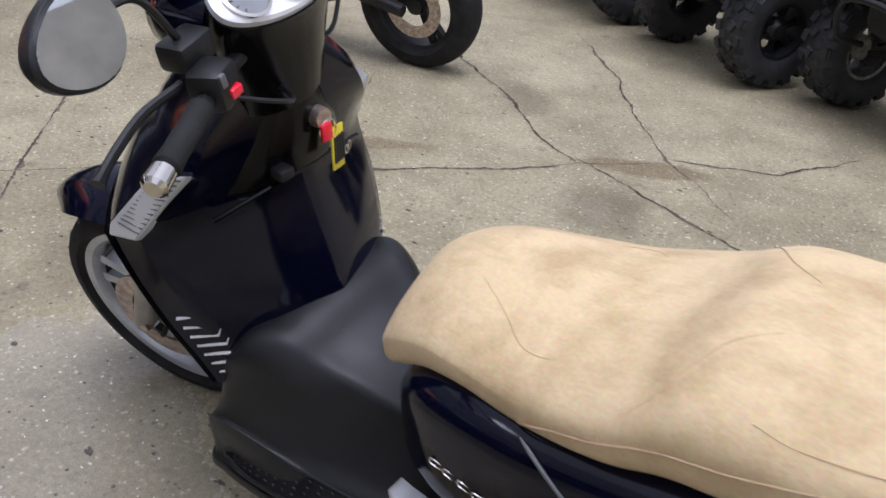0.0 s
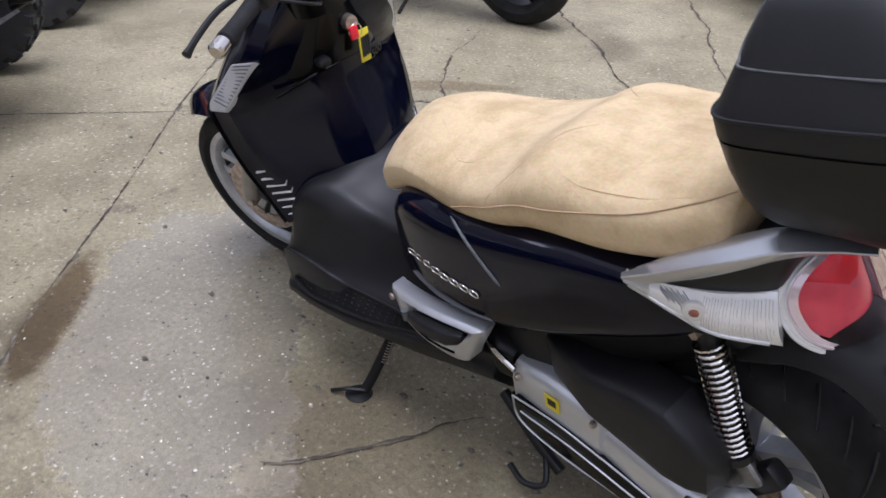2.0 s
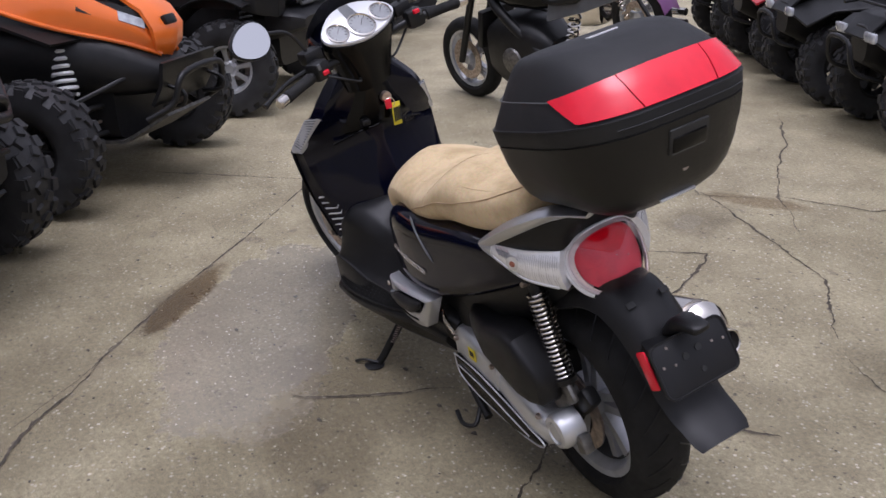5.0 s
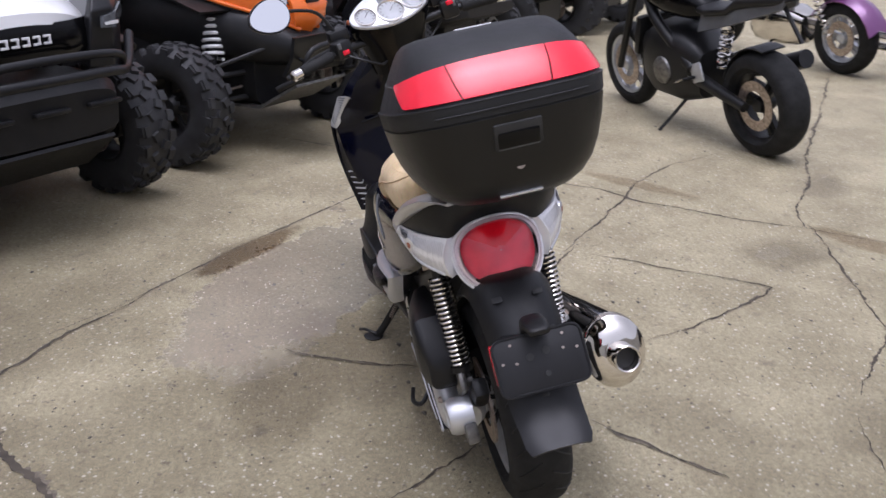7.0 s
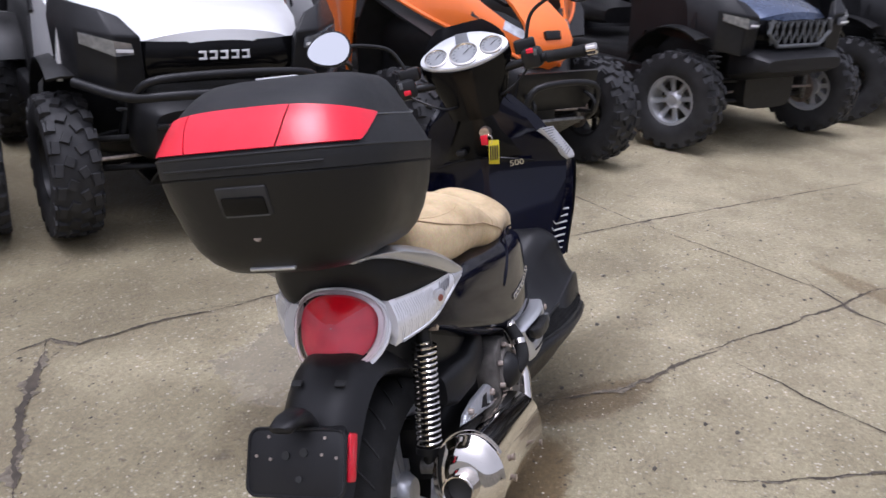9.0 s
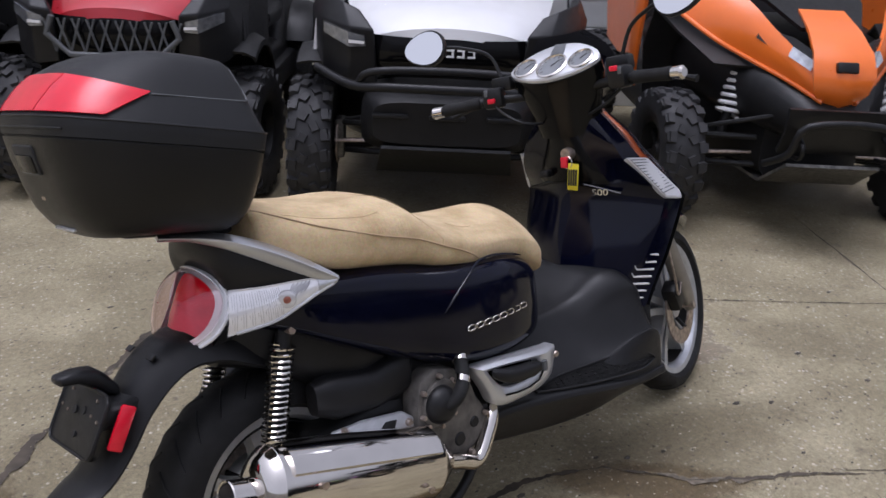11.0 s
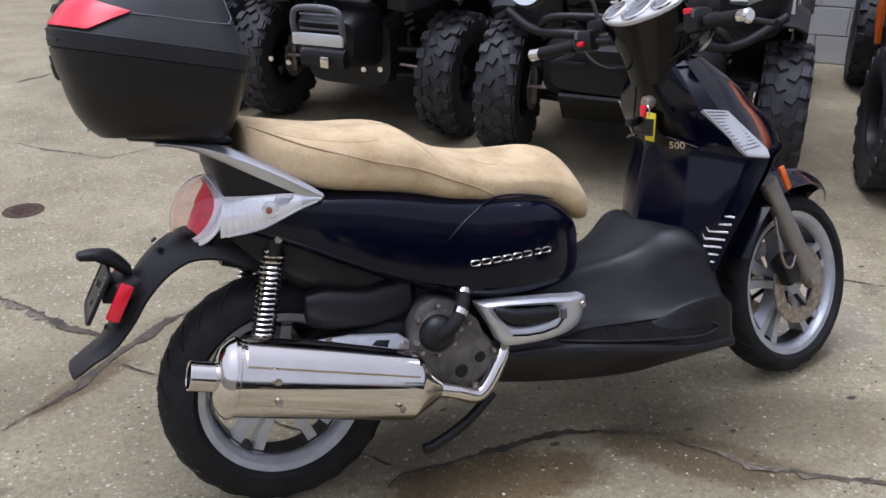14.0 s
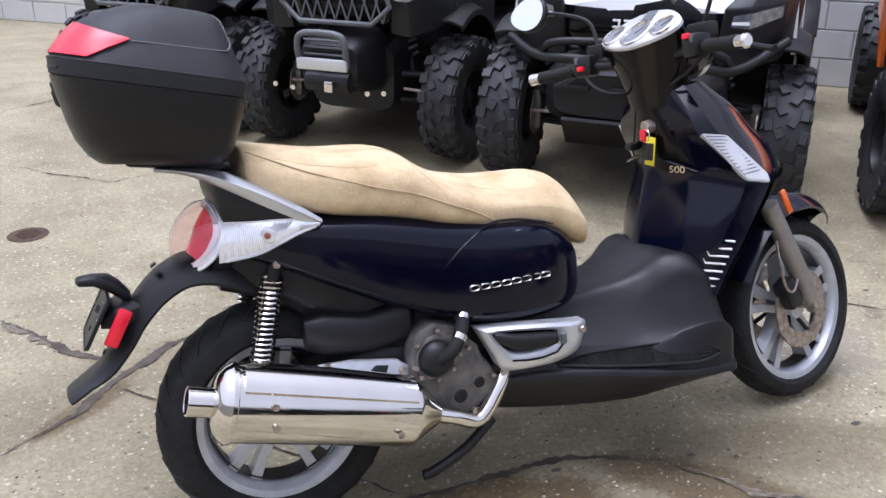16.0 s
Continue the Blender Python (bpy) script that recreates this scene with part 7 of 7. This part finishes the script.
utility("utility_vehicle", -2.50, 3.02, 0.50, DARKRED, "red and black side-by-side at the near end of the row", "mesh", GREY, RIM_DARK, 0.95)
utility("utility_vehicle", -1.16, 2.93, 0.545, DARKRED, "red and black side-by-side with a looped winch guard", "mesh", GREY, RIM_DARK, 0.95)
utility("utility_vehicle", 0.37, 2.78, 0.645, WHITE, "white-hooded side-by-side with black bumper and knobby tyres", "bars", GREY, RIM_DARK, 0.95)
utility("utility_vehicle", 4.27, 2.92, 0.68, BLUE, "slate-blue side-by-side on silver wheels", "mesh", GREY, RIM_LIGHT, 0.92)
utility("utility_vehicle", 6.15, 3.05, 0.62, BLUE, "dark blue side-by-side at the end of the row", "mesh", GREY, RIM_DARK, 0.92)
utility("utility_vehicle", 7.9, 3.1, 0.62, DARKRED, "red and black side-by-side far along the row", "mesh", GREY, RIM_DARK, 0.92)


def sport_buggy(s0, d0, track):
    u = root("sport_buggy", ROW @ Matrix.Translation((s0, d0, 0)) @ Matrix.Rotation(radians(-90), 4, "Z"))
    tagged(u, "orange sport side-by-side with long arms and pale coil springs", "off-road vehicle", "row of off-road vehicles")
    for s in (1, -1):
        off_wheel(u, RIM_DARK, UTV_TYRE, 0.0, s * track, 0.335, 6)
        off_wheel(u, RIM_DARK, UTV_TYRE, -2.1, s * track, 0.335)
    suspension(u, track, WHITE)
    cage(u, 0.62, 1.75, ORANGE)
    for s in (1, -1):
        # broad fender blades sweeping back from the beak over the wheels
        low = cr([(0.385, 0.075, 0.695), (0.25, 0.21, 0.772), (0.06, 0.36, 0.842), (-0.06, 0.49, 0.908), (-0.22, 0.62, 1.00), (-0.36, 0.72, 1.075), (-0.50, 0.755, 1.09)], 26)
        upp = cr([(0.415, 0.055, 0.745), (0.30, 0.17, 0.885), (0.13, 0.27, 1.00), (0.0, 0.33, 1.08), (-0.18, 0.42, 1.17), (-0.36, 0.52, 1.23), (-0.55, 0.58, 1.25)], 26)
        rows = [[(p.x, s * p.y, p.z) for p in (a.lerp(b, q / 5) + Vector((0, 0.025, 0.02)) * math.sin(math.pi * q / 5) for q in range(6))] for a, b in zip(low, upp)]
        bl = part("fender_blade", slab(rows, 0.02), ORANGE, u, "broad orange fender blade")
        part("blade_lip", tube([(p.x, s * p.y, p.z) for p in low], 0.012, 8), ORANGE, bl)
        part("fender_fin", slab([[(-0.44, s * 0.755, 1.09), (-0.46, s * 0.765, 0.90), (-0.50, s * 0.765, 0.70), (-0.53, s * 0.755, 0.56)], [(-0.58, s * 0.775, 1.11), (-0.57, s * 0.785, 0.90), (-0.56, s * 0.785, 0.72), (-0.55, s * 0.765, 0.56)], [(-0.80, s * 0.74, 1.13), (-0.72, s * 0.75, 0.92), (-0.62, s * 0.76, 0.74), (-0.56, s * 0.76, 0.555)]], 0.02), ORANGE, u, "orange panel behind the wheel")
        part("side_panel", slab([[(-0.80, s * 0.735, 1.13), (-0.74, s * 0.74, 0.92), (-0.66, s * 0.745, 0.72)], [(-1.2, s * 0.72, 1.10), (-1.2, s * 0.73, 0.90), (-1.1, s * 0.735, 0.66)], [(-1.65, s * 0.72, 1.12), (-1.65, s * 0.73, 0.92), (-1.5, s * 0.735, 0.70)]], 0.02), ORANGE, u, "orange door panel")
        part("arch_liner", slab([[(0.10, s * 0.30, 0.80), (0.06, s * 0.50, 0.80)], [(-0.10, s * 0.40, 0.90), (-0.14, s * 0.64, 0.92)], [(-0.34, s * 0.44, 0.98), (-0.36, s * 0.72, 1.02)], [(-0.48, s * 0.40, 0.80), (-0.50, s * 0.73, 0.80)], [(-0.52, s * 0.36, 0.45), (-0.52, s * 0.70, 0.52)]], 0.015), BLACK, u, "black arch liner")
        pod = part("lamp_pod", slab([[(0.345, s * 0.13, 0.815), (0.330, s * 0.105, 0.900)], [(0.245, s * 0.225, 0.868), (0.215, s * 0.190, 0.960)], [(0.11, s * 0.335, 0.940), (0.10, s * 0.31, 0.985)]], 0.03), BLACK, u, "black lamp surround")
        part("headlight", slab([[(0.352, s * 0.145, 0.832), (0.346, s * 0.13, 0.875)], [(0.265, s * 0.225, 0.882), (0.250, s * 0.205, 0.925)]], 0.02), SMOKE, pod, "angled headlight")
        part("radius_rod", tube([(0.30, s * 0.18, 0.62), (0.06, s * (track - 0.12), 0.48)], 0.012, 8), BLACK, u)
        part("tow_hook", tube(cr([(0.44, s * 0.2, 0.45), (0.55, s * 0.2, 0.47), (0.56, s * 0.2, 0.53), (0.48, s * 0.2, 0.56)], 12), 0.011, 8), BLACK, u)
    part("nose_panel", slab([[(0.16, y * 0.9, 1.00), (-0.1, y * 1.5, 1.10), (-0.5, y * 2.2, 1.16)] for y in (-0.16, -0.08, 0, 0.08, 0.16)], 0.02), BLACK, u, "narrow black nose panel")
    part("beak", slab([[(0.395 - 0.3 * abs(y), y * 0.55, 0.672), (0.430 - 0.25 * abs(y), y * 0.9, 0.74), (0.425 - 0.2 * abs(y), y * 1.05, 0.83), (0.36 - 0.15 * abs(y), y * 1.0, 0.92), (0.20, y * 0.9, 1.0), (0.0, y * 0.8, 1.07)] for y in (-0.14, -0.07, 0, 0.07, 0.14)], 0.02), ORANGE, u, "orange beak")
    part("beak_slot", box((0.03, 0.10, 0.05), (0.405, 0, 0.86), pose(0, 0, 0, 0, -25, 0), 0.008), BLACK, u)
    part("nose_core", loft([[(a, b, c) for b, c in oval(w, lo, hi, 3, 20)] for a, w, lo, hi in ((0.42, 0.14, 0.5, 0.66), (0.2, 0.30, 0.48, 0.82), (-0.1, 0.45, 0.5, 0.92), (-0.5, 0.58, 0.5, 1.0))]), BLACK, u, "black inner nose")
    part("grille", slab([[(0.50, y, 0.68), (0.48, y, 0.56), (0.42, y, 0.46)] for y in (-0.26, -0.1, 0.1, 0.26)], 0.02), BLACK, u)
    part("guard_bar", tube(cr([(0.40, -0.30, 0.40), (0.52, -0.24, 0.48), (0.56, -0.18, 0.62), (0.56, 0.18, 0.62), (0.52, 0.24, 0.48), (0.40, 0.30, 0.40)], 24), 0.018, 10), BLACK, u)
    part("skid_plate", slab([[(0.46, -0.22, 0.42), (0.46, 0.22, 0.42)], [(0.2, -0.24, 0.27), (0.2, 0.24, 0.27)], [(-0.5, -0.3, 0.25), (-0.5, 0.3, 0.25)]], 0.015), ENGINE, u)


sport_buggy(2.17, 2.88, 0.665)


def quad_bike(x, y, heading, paint, label, rim):
    u = root("quad_bike", Matrix.Translation((x, y, 0)) @ Matrix.Rotation(radians(heading), 4, "Z"))
    tagged(u, label, "quad bike", "quad bikes across the yard")
    for s in (1, -1):
        off_wheel(u, rim, ATV_TYRE, 0, s * 0.40, 0.29)
        off_wheel(u, rim, ATV_TYRE, -1.25, s * 0.40, 0.29)
        part("front_fender", slab([[(0.32, s * 0.14, 0.62), (0.30, s * 0.50, 0.56)], [(0.15, s * 0.14, 0.70), (0.14, s * 0.54, 0.66)], [(-0.12, s * 0.14, 0.74), (-0.12, s * 0.55, 0.68)], [(-0.34, s * 0.16, 0.68), (-0.36, s * 0.52, 0.50)]], 0.02), paint, u, "moulded front fender", bevel=0.006)
        part("rear_fender", slab([[(-0.85, s * 0.16, 0.66), (-0.84, s * 0.50, 0.50)], [(-1.05, s * 0.16, 0.74), (-1.05, s * 0.54, 0.66)], [(-1.35, s * 0.16, 0.76), (-1.35, s * 0.54, 0.68)], [(-1.58, s * 0.16, 0.72), (-1.58, s * 0.50, 0.62)]], 0.02), paint, u, bevel=0.006)
        part("control_arm", tube([(0.1, s * 0.12, 0.34), (0, s * 0.32, 0.28)], 0.014, 8), BLACK, u)
        part("headlight", box((0.03, 0.14, 0.06), (0.33, s * 0.22, 0.62), None, 0.012), SMOKE, u)
        part("coil_spring", spring((0.02, s * 0.28, 0.34), (-0.02, s * 0.2, 0.66), 0.03, 0.006, 7, 10), BLACK, u)
        part("handlebar", tube(cr([(-0.36, s * 0.05, 0.98), (-0.38, s * 0.2, 1.02), (-0.44, s * 0.38, 1.0)], 10), 0.014, 8), BLACK, u)
        part("rack_rail", tube(cr([(0.30, s * 0.30, 0.76), (0.0, s * 0.34, 0.80), (-0.28, s * 0.30, 0.80)], 10), 0.012, 8), BLACK, u)
    part("body", loft([[(a, b, c) for b, c in oval(w, lo, hi, 3.5, 20)] for a, w, lo, hi in ((0.30, 0.12, 0.45, 0.66), (0.0, 0.16, 0.30, 0.78), (-0.35, 0.16, 0.28, 0.90), (-0.6, 0.14, 0.28, 0.80), (-1.2, 0.15, 0.35, 0.76), (-1.5, 0.12, 0.5, 0.74))]), BLACK, u, "black engine and frame")
    part("seat", loft([[(a, b, c) for b, c in oval(w, lo, hi, 3, 20)] for a, w, lo, hi in ((-0.55, 0.09, 0.78, 0.84), (-0.7, 0.14, 0.74, 0.86), (-1.1, 0.15, 0.76, 0.90), (-1.35, 0.12, 0.78, 0.90))]), MATTE, u, "black vinyl seat")
    part("nose", slab([[(0.34, -0.16, 0.60), (0.34, 0.16, 0.60)], [(0.24, -0.18, 0.72), (0.24, 0.18, 0.72)], [(-0.2, -0.16, 0.84), (-0.2, 0.16, 0.84)], [(-0.36, -0.12, 0.94), (-0.36, 0.12, 0.94)]], 0.02), paint, u, bevel=0.006)
    part("bumper_bar", tube(cr([(0.2, -0.2, 0.36), (0.38, -0.18, 0.42), (0.42, -0.14, 0.58), (0.42, 0.14, 0.58), (0.38, 0.18, 0.42), (0.2, 0.2, 0.36)], 20), 0.015, 8), BLACK, u)
    for a in (0.25, 0.1, -0.1):
        part("rack_bar", tube([(a, -0.32, 0.785), (a, 0.32, 0.785)], 0.009, 6), BLACK, u)


QUADS = ((0.82, -3.33, BLACK, "black quad bike with pale wheels", RIM_ATV_LIGHT), (1.92, -3.68, BLACK, "black quad bike with black wheels", RIM_ATV), (2.98, -4.20, BLACK, "black quad bike with a bare black rack", RIM_ATV),
         (4.00, -4.80, DARKRED, "red quad bike with black wheels", RIM_ATV), (5.05, -5.38, GREEN, "dull green quad bike with black wheels", RIM_ATV))
for qx, qy, paint, text, rim in QUADS:
    quad_bike(qx, qy, 60, paint, text, rim)


def moto_wheel(u, x, r, half, r_rim, rim_mat, spokes=3):
    bm = lathe([(r_rim - 0.02, -half * 0.6), (r_rim + 0.004, -half * 0.75), (r_rim - 0.015, 0), (r_rim + 0.004, half * 0.75), (r_rim - 0.02, half * 0.6), (r_rim - 0.028, 0), (r_rim - 0.02, -half * 0.6)], 40, "y", (x, 0, r))
    w = part("wheel", bm, rim_mat, u)
    part("hub", lathe([(0, 0.06), (0.04, 0.06), (0.05, 0.03), (0.05, -0.03), (0.04, -0.06), (0, -0.06)], 20, "y", (x, 0, r)), rim_mat, w)
    for k in range(spokes * 2):
        a = 2 * math.pi * (k // 2) / spokes + (0.16 if k % 2 else -0.16)
        m = Matrix.Translation((x, 0, r)) @ Matrix.Rotation(-a, 4, "Y")
        part("spoke", loft([[m @ Vector((q, y, z)) for y, z in ((-0.018, -0.014), (0.018, -0.014), (0.018, 0.014), (-0.018, 0.014))] for q in (0.04, r_rim - 0.015)]), rim_mat, w)
    prof = [(r_rim - 0.01, -half * 0.6)] + [(r_rim + 0.015 + (r - r_rim - 0.015) * max(0.0, math.cos(a)) ** 0.55, half * math.sin(a)) for a in (math.pi * (k / 14) - math.pi / 2 for k in range(15))] + [(r_rim - 0.01, half * 0.6)]
    part("tyre", lathe(prof, 52, "y", (x, 0, r)), RUBBER, w, "black road tyre")
    part("brake_disc", lathe([(0.09, half * 0.7), (0.15, half * 0.7), (0.15, half * 0.7 + 0.005), (0.09, half * 0.7 + 0.005), (0.09, half * 0.7)], 32, "y", (x, 0, r)), STEEL, w)


def sport_bike(x, y, heading):
    u = root("motorcycle", Matrix.Translation((x, y, 0)) @ Matrix.Rotation(radians(heading), 4, "Z") @ Matrix.Rotation(radians(-11), 4, "X"))
    tagged(u, "black naked sport motorcycle with wide rear tyre on its stand", "motorcycle", "motorcycles in the yard")
    moto_wheel(u, 0.0, 0.315, 0.095, 0.215, BLACK)
    moto_wheel(u, 1.42, 0.30, 0.06, 0.215, ALLOY, 5)
    for s in (1, -1):
        part("fork_leg", tube([(1.42, s * 0.10, 0.30), (1.14, s * 0.10, 0.92)], [0.024, 0.028], 12), BLACK, u)
        part("handlebar", tube(cr([(1.10, s * 0.06, 0.98), (1.05, s * 0.2, 1.03), (0.98, s * 0.36, 1.02)], 10), 0.013, 8), BLACK, u)
        part("frame_beam", tube(cr([(1.08, s * 0.06, 0.85), (0.85, s * 0.15, 0.72), (0.50, s * 0.14, 0.46)], 10), 0.035, 10), BLACK, u)
        part("swing_arm", tube([(0.50, s * 0.11, 0.40), (0.02, s * 0.125, 0.315)], [0.045, 0.03], 10), BLACK, u)
        part("foot_peg", tube([(0.46, s * 0.14, 0.42), (0.46, s * 0.24, 0.42)], 0.012, 8), BLACK, u)
        part("heel_plate", box((0.11, 0.012, 0.12), (0.44, s * 0.15, 0.45), pose(0, 0, 0, 0, 20, 0), 0.006), ALLOY, u, "bright heel plate")
        part("tail_panel", slab([[(0.45, s * 0.10, 0.80), (0.45, s * 0.13, 0.70)], [(0.15, s * 0.10, 0.86), (0.15, s * 0.12, 0.78)], [(-0.22, s * 0.05, 0.95), (-0.20, s * 0.06, 0.90)]], 0.02), GREY, u, "grey tail panel")
    part("fuel_tank", loft([[(a, b, c) for b, c in oval(w, lo, hi, 2.8, 24)] for a, w, lo, hi in ((0.48, 0.07, 0.76, 0.84), (0.56, 0.13, 0.74, 0.93), (0.75, 0.18, 0.74, 1.02), (0.95, 0.17, 0.78, 1.02), (1.05, 0.10, 0.84, 0.96))]), GLOSS, u, "glossy black tank")
    part("engine", loft([[(a, b, c) for b, c in oval(w, lo, hi, 4, 20)] for a, w, lo, hi in ((0.45, 0.13, 0.26, 0.56), (0.6, 0.19, 0.22, 0.66), (0.9, 0.19, 0.22, 0.70), (1.05, 0.14, 0.28, 0.62))]), BLACK, u, "black engine")
    part("seat", loft([[(a, b, c) for b, c in oval(w, lo, hi, 3, 20)] for a, w, lo, hi in ((0.55, 0.08, 0.79, 0.84), (0.40, 0.13, 0.79, 0.85), (0.20, 0.13, 0.82, 0.88), (0.12, 0.11, 0.86, 0.95), (-0.15, 0.08, 0.91, 0.97), (-0.24, 0.04, 0.94, 0.96))]), MATTE, u, "stepped black seat")
    part("rear_hugger", slab([[(0.30 * math.cos(a), q, 0.315 + 0.345 * math.sin(a)) for q in (-0.08, 0, 0.08)] for a in (radians(20 + 14 * k) for k in range(7))], 0.008), MATTE, u)
    part("headlight", lathe([(0, 0.06), (0.07, 0.05), (0.085, 0.02), (0.08, -0.08), (0, -0.1)], 24, "x", (1.26, 0, 0.92)), SMOKE, u)
    part("silencer", tube([(0.42, -0.16, 0.38), (0.1, -0.2, 0.48), (-0.1, -0.21, 0.55)], [0.035, 0.055, 0.055], 16), BLACK, u)
    part("radiator", box((0.05, 0.30, 0.26), (1.10, 0, 0.58), pose(0, 0, 0, 0, -12, 0), 0.01), BLACK, u)
    part("rear_shock", spring((0.40, 0.0, 0.46), (0.32, 0.0, 0.72), 0.035, 0.008, 7, 12), CHROME, u)
    part("shift_rod", tube([(0.50, 0.17, 0.42), (0.62, 0.19, 0.36)], 0.006, 6), CHROME, u)
    part("clutch_cover", lathe([(0, 0.03), (0.06, 0.03), (0.085, 0.015), (0.09, 0), (0, 0)], 24, "y", (0.75, 0.19, 0.42)), ENGINE, u)
    st = part("side_stand", tube(cr([(0.58, 0.12, 0.26), (0.64, 0.22, 0.13), (0.66, 0.30, 0.058)], 8), 0.011, 8), BLACK, u, "lowered side stand")
    part("plate_hanger", tube([(-0.16, 0, 0.90), (-0.30, 0, 0.72)], 0.012, 8), BLACK, u)


sport_bike(2.86, -2.33, 10)


def cruiser(x, y, heading, paint, label):
    u = root("motorcycle", Matrix.Translation((x, y, 0)) @ Matrix.Rotation(radians(heading), 4, "Z") @ Matrix.Rotation(radians(-10), 4, "X"))
    tagged(u, label, "motorcycle", "motorcycles in the yard")
    moto_wheel(u, 0.0, 0.32, 0.085, 0.21, ALLOY, 5)
    moto_wheel(u, 1.62, 0.32, 0.06, 0.23, ALLOY, 5)
    part("rear_fender", slab([[(0.37 * math.cos(a), q, 0.32 + 0.37 * math.sin(a) - abs(q) * 0.4) for q in (-0.11, -0.06, 0, 0.06, 0.11)] for a in (radians(35 + 16 * k) for k in range(9))], 0.008), paint, u, "painted rear fender")
    part("front_fender", slab([[(1.62 + 0.36 * math.cos(a), q, 0.32 + 0.36 * math.sin(a) - abs(q) * 0.4) for q in (-0.08, 0, 0.08)] for a in (radians(30 + 18 * k) for k in range(8))], 0.008), paint, u)
    part("fuel_tank", loft([[(a, b, c) for b, c in oval(w, lo, hi, 2.5, 24)] for a, w, lo, hi in ((0.62, 0.05, 0.76, 0.82), (0.75, 0.12, 0.74, 0.90), (0.95, 0.15, 0.76, 0.96), (1.12, 0.09, 0.82, 0.92))]), paint, u, "painted teardrop tank")
    part("seat", loft([[(a, b, c) for b, c in oval(w, lo, hi, 3, 20)] for a, w, lo, hi in ((0.66, 0.08, 0.72, 0.78), (0.40, 0.16, 0.68, 0.76), (0.20, 0.14, 0.70, 0.82), (0.0, 0.10, 0.72, 0.78))]), MATTE, u, "black seat")
    for ang in (-22, 22):
        for k in range(9):
            f = lathe([(0.03, 0), (0.085, 0), (0.085, 0.006), (0.03, 0.006)], 20, "z")
            f.transform(Matrix.Translation((0.80, 0, 0.44)) @ Matrix.Rotation(radians(ang), 4, "Y") @ Matrix.Translation((0, 0, 0.06 + 0.022 * k)))
            part("cooling_fin", f, ALLOY, u)
    part("crankcase", loft([[(a, b, c) for b, c in oval(w, lo, hi, 4, 20)] for a, w, lo, hi in ((0.40, 0.12, 0.22, 0.46), (0.6, 0.17, 0.18, 0.52), (0.95, 0.17, 0.18, 0.50), (1.05, 0.12, 0.24, 0.42))]), CHROME, u, "chrome crankcase")
    for s in (1, -1):
        part("fork_leg", tube([(1.62, s * 0.10, 0.32), (1.22, s * 0.10, 1.02)], 0.025, 12), CHROME, u)
        part("silencer", tube(cr([(0.85, -0.16, 0.50 + 0.05 * s), (0.7, -0.2, 0.30 + 0.05 * s), (0.1, -0.2, 0.28 + 0.05 * s), (-0.35, -0.2, 0.28 + 0.05 * s)], 14), 0.035, 12), CHROME, u)
        part("handlebar", tube(cr([(1.20, s * 0.05, 1.08), (1.16, s * 0.25, 1.14), (1.0, s * 0.40, 1.10)], 10), 0.013, 8), CHROME, u)
        part("rear_shock", spring((0.05, s * 0.14, 0.34), (0.22, s * 0.13, 0.64), 0.028, 0.006, 8, 10), CHROME, u)
    part("headlight", lathe([(0, 0.05), (0.08, 0.04), (0.09, 0), (0.05, -0.09), (0, -0.1)], 24, "x", (1.40, 0, 0.96)), CHROME, u)
    part("frame_cradle", tube(cr([(1.2, 0, 0.85), (1.1, 0, 0.25), (0.5, 0, 0.2), (0.2, 0, 0.5), (0.3, 0, 0.68)], 18), 0.022, 8), BLACK, u)
    part("side_stand", tube([(0.75, 0.1, 0.22), (0.82, 0.27, 0.048)], 0.012, 8), BLACK, u)


cruiser(5.15, -4.40, 12, PURPLE, "purple cruiser motorcycle with chrome engine and pipes")
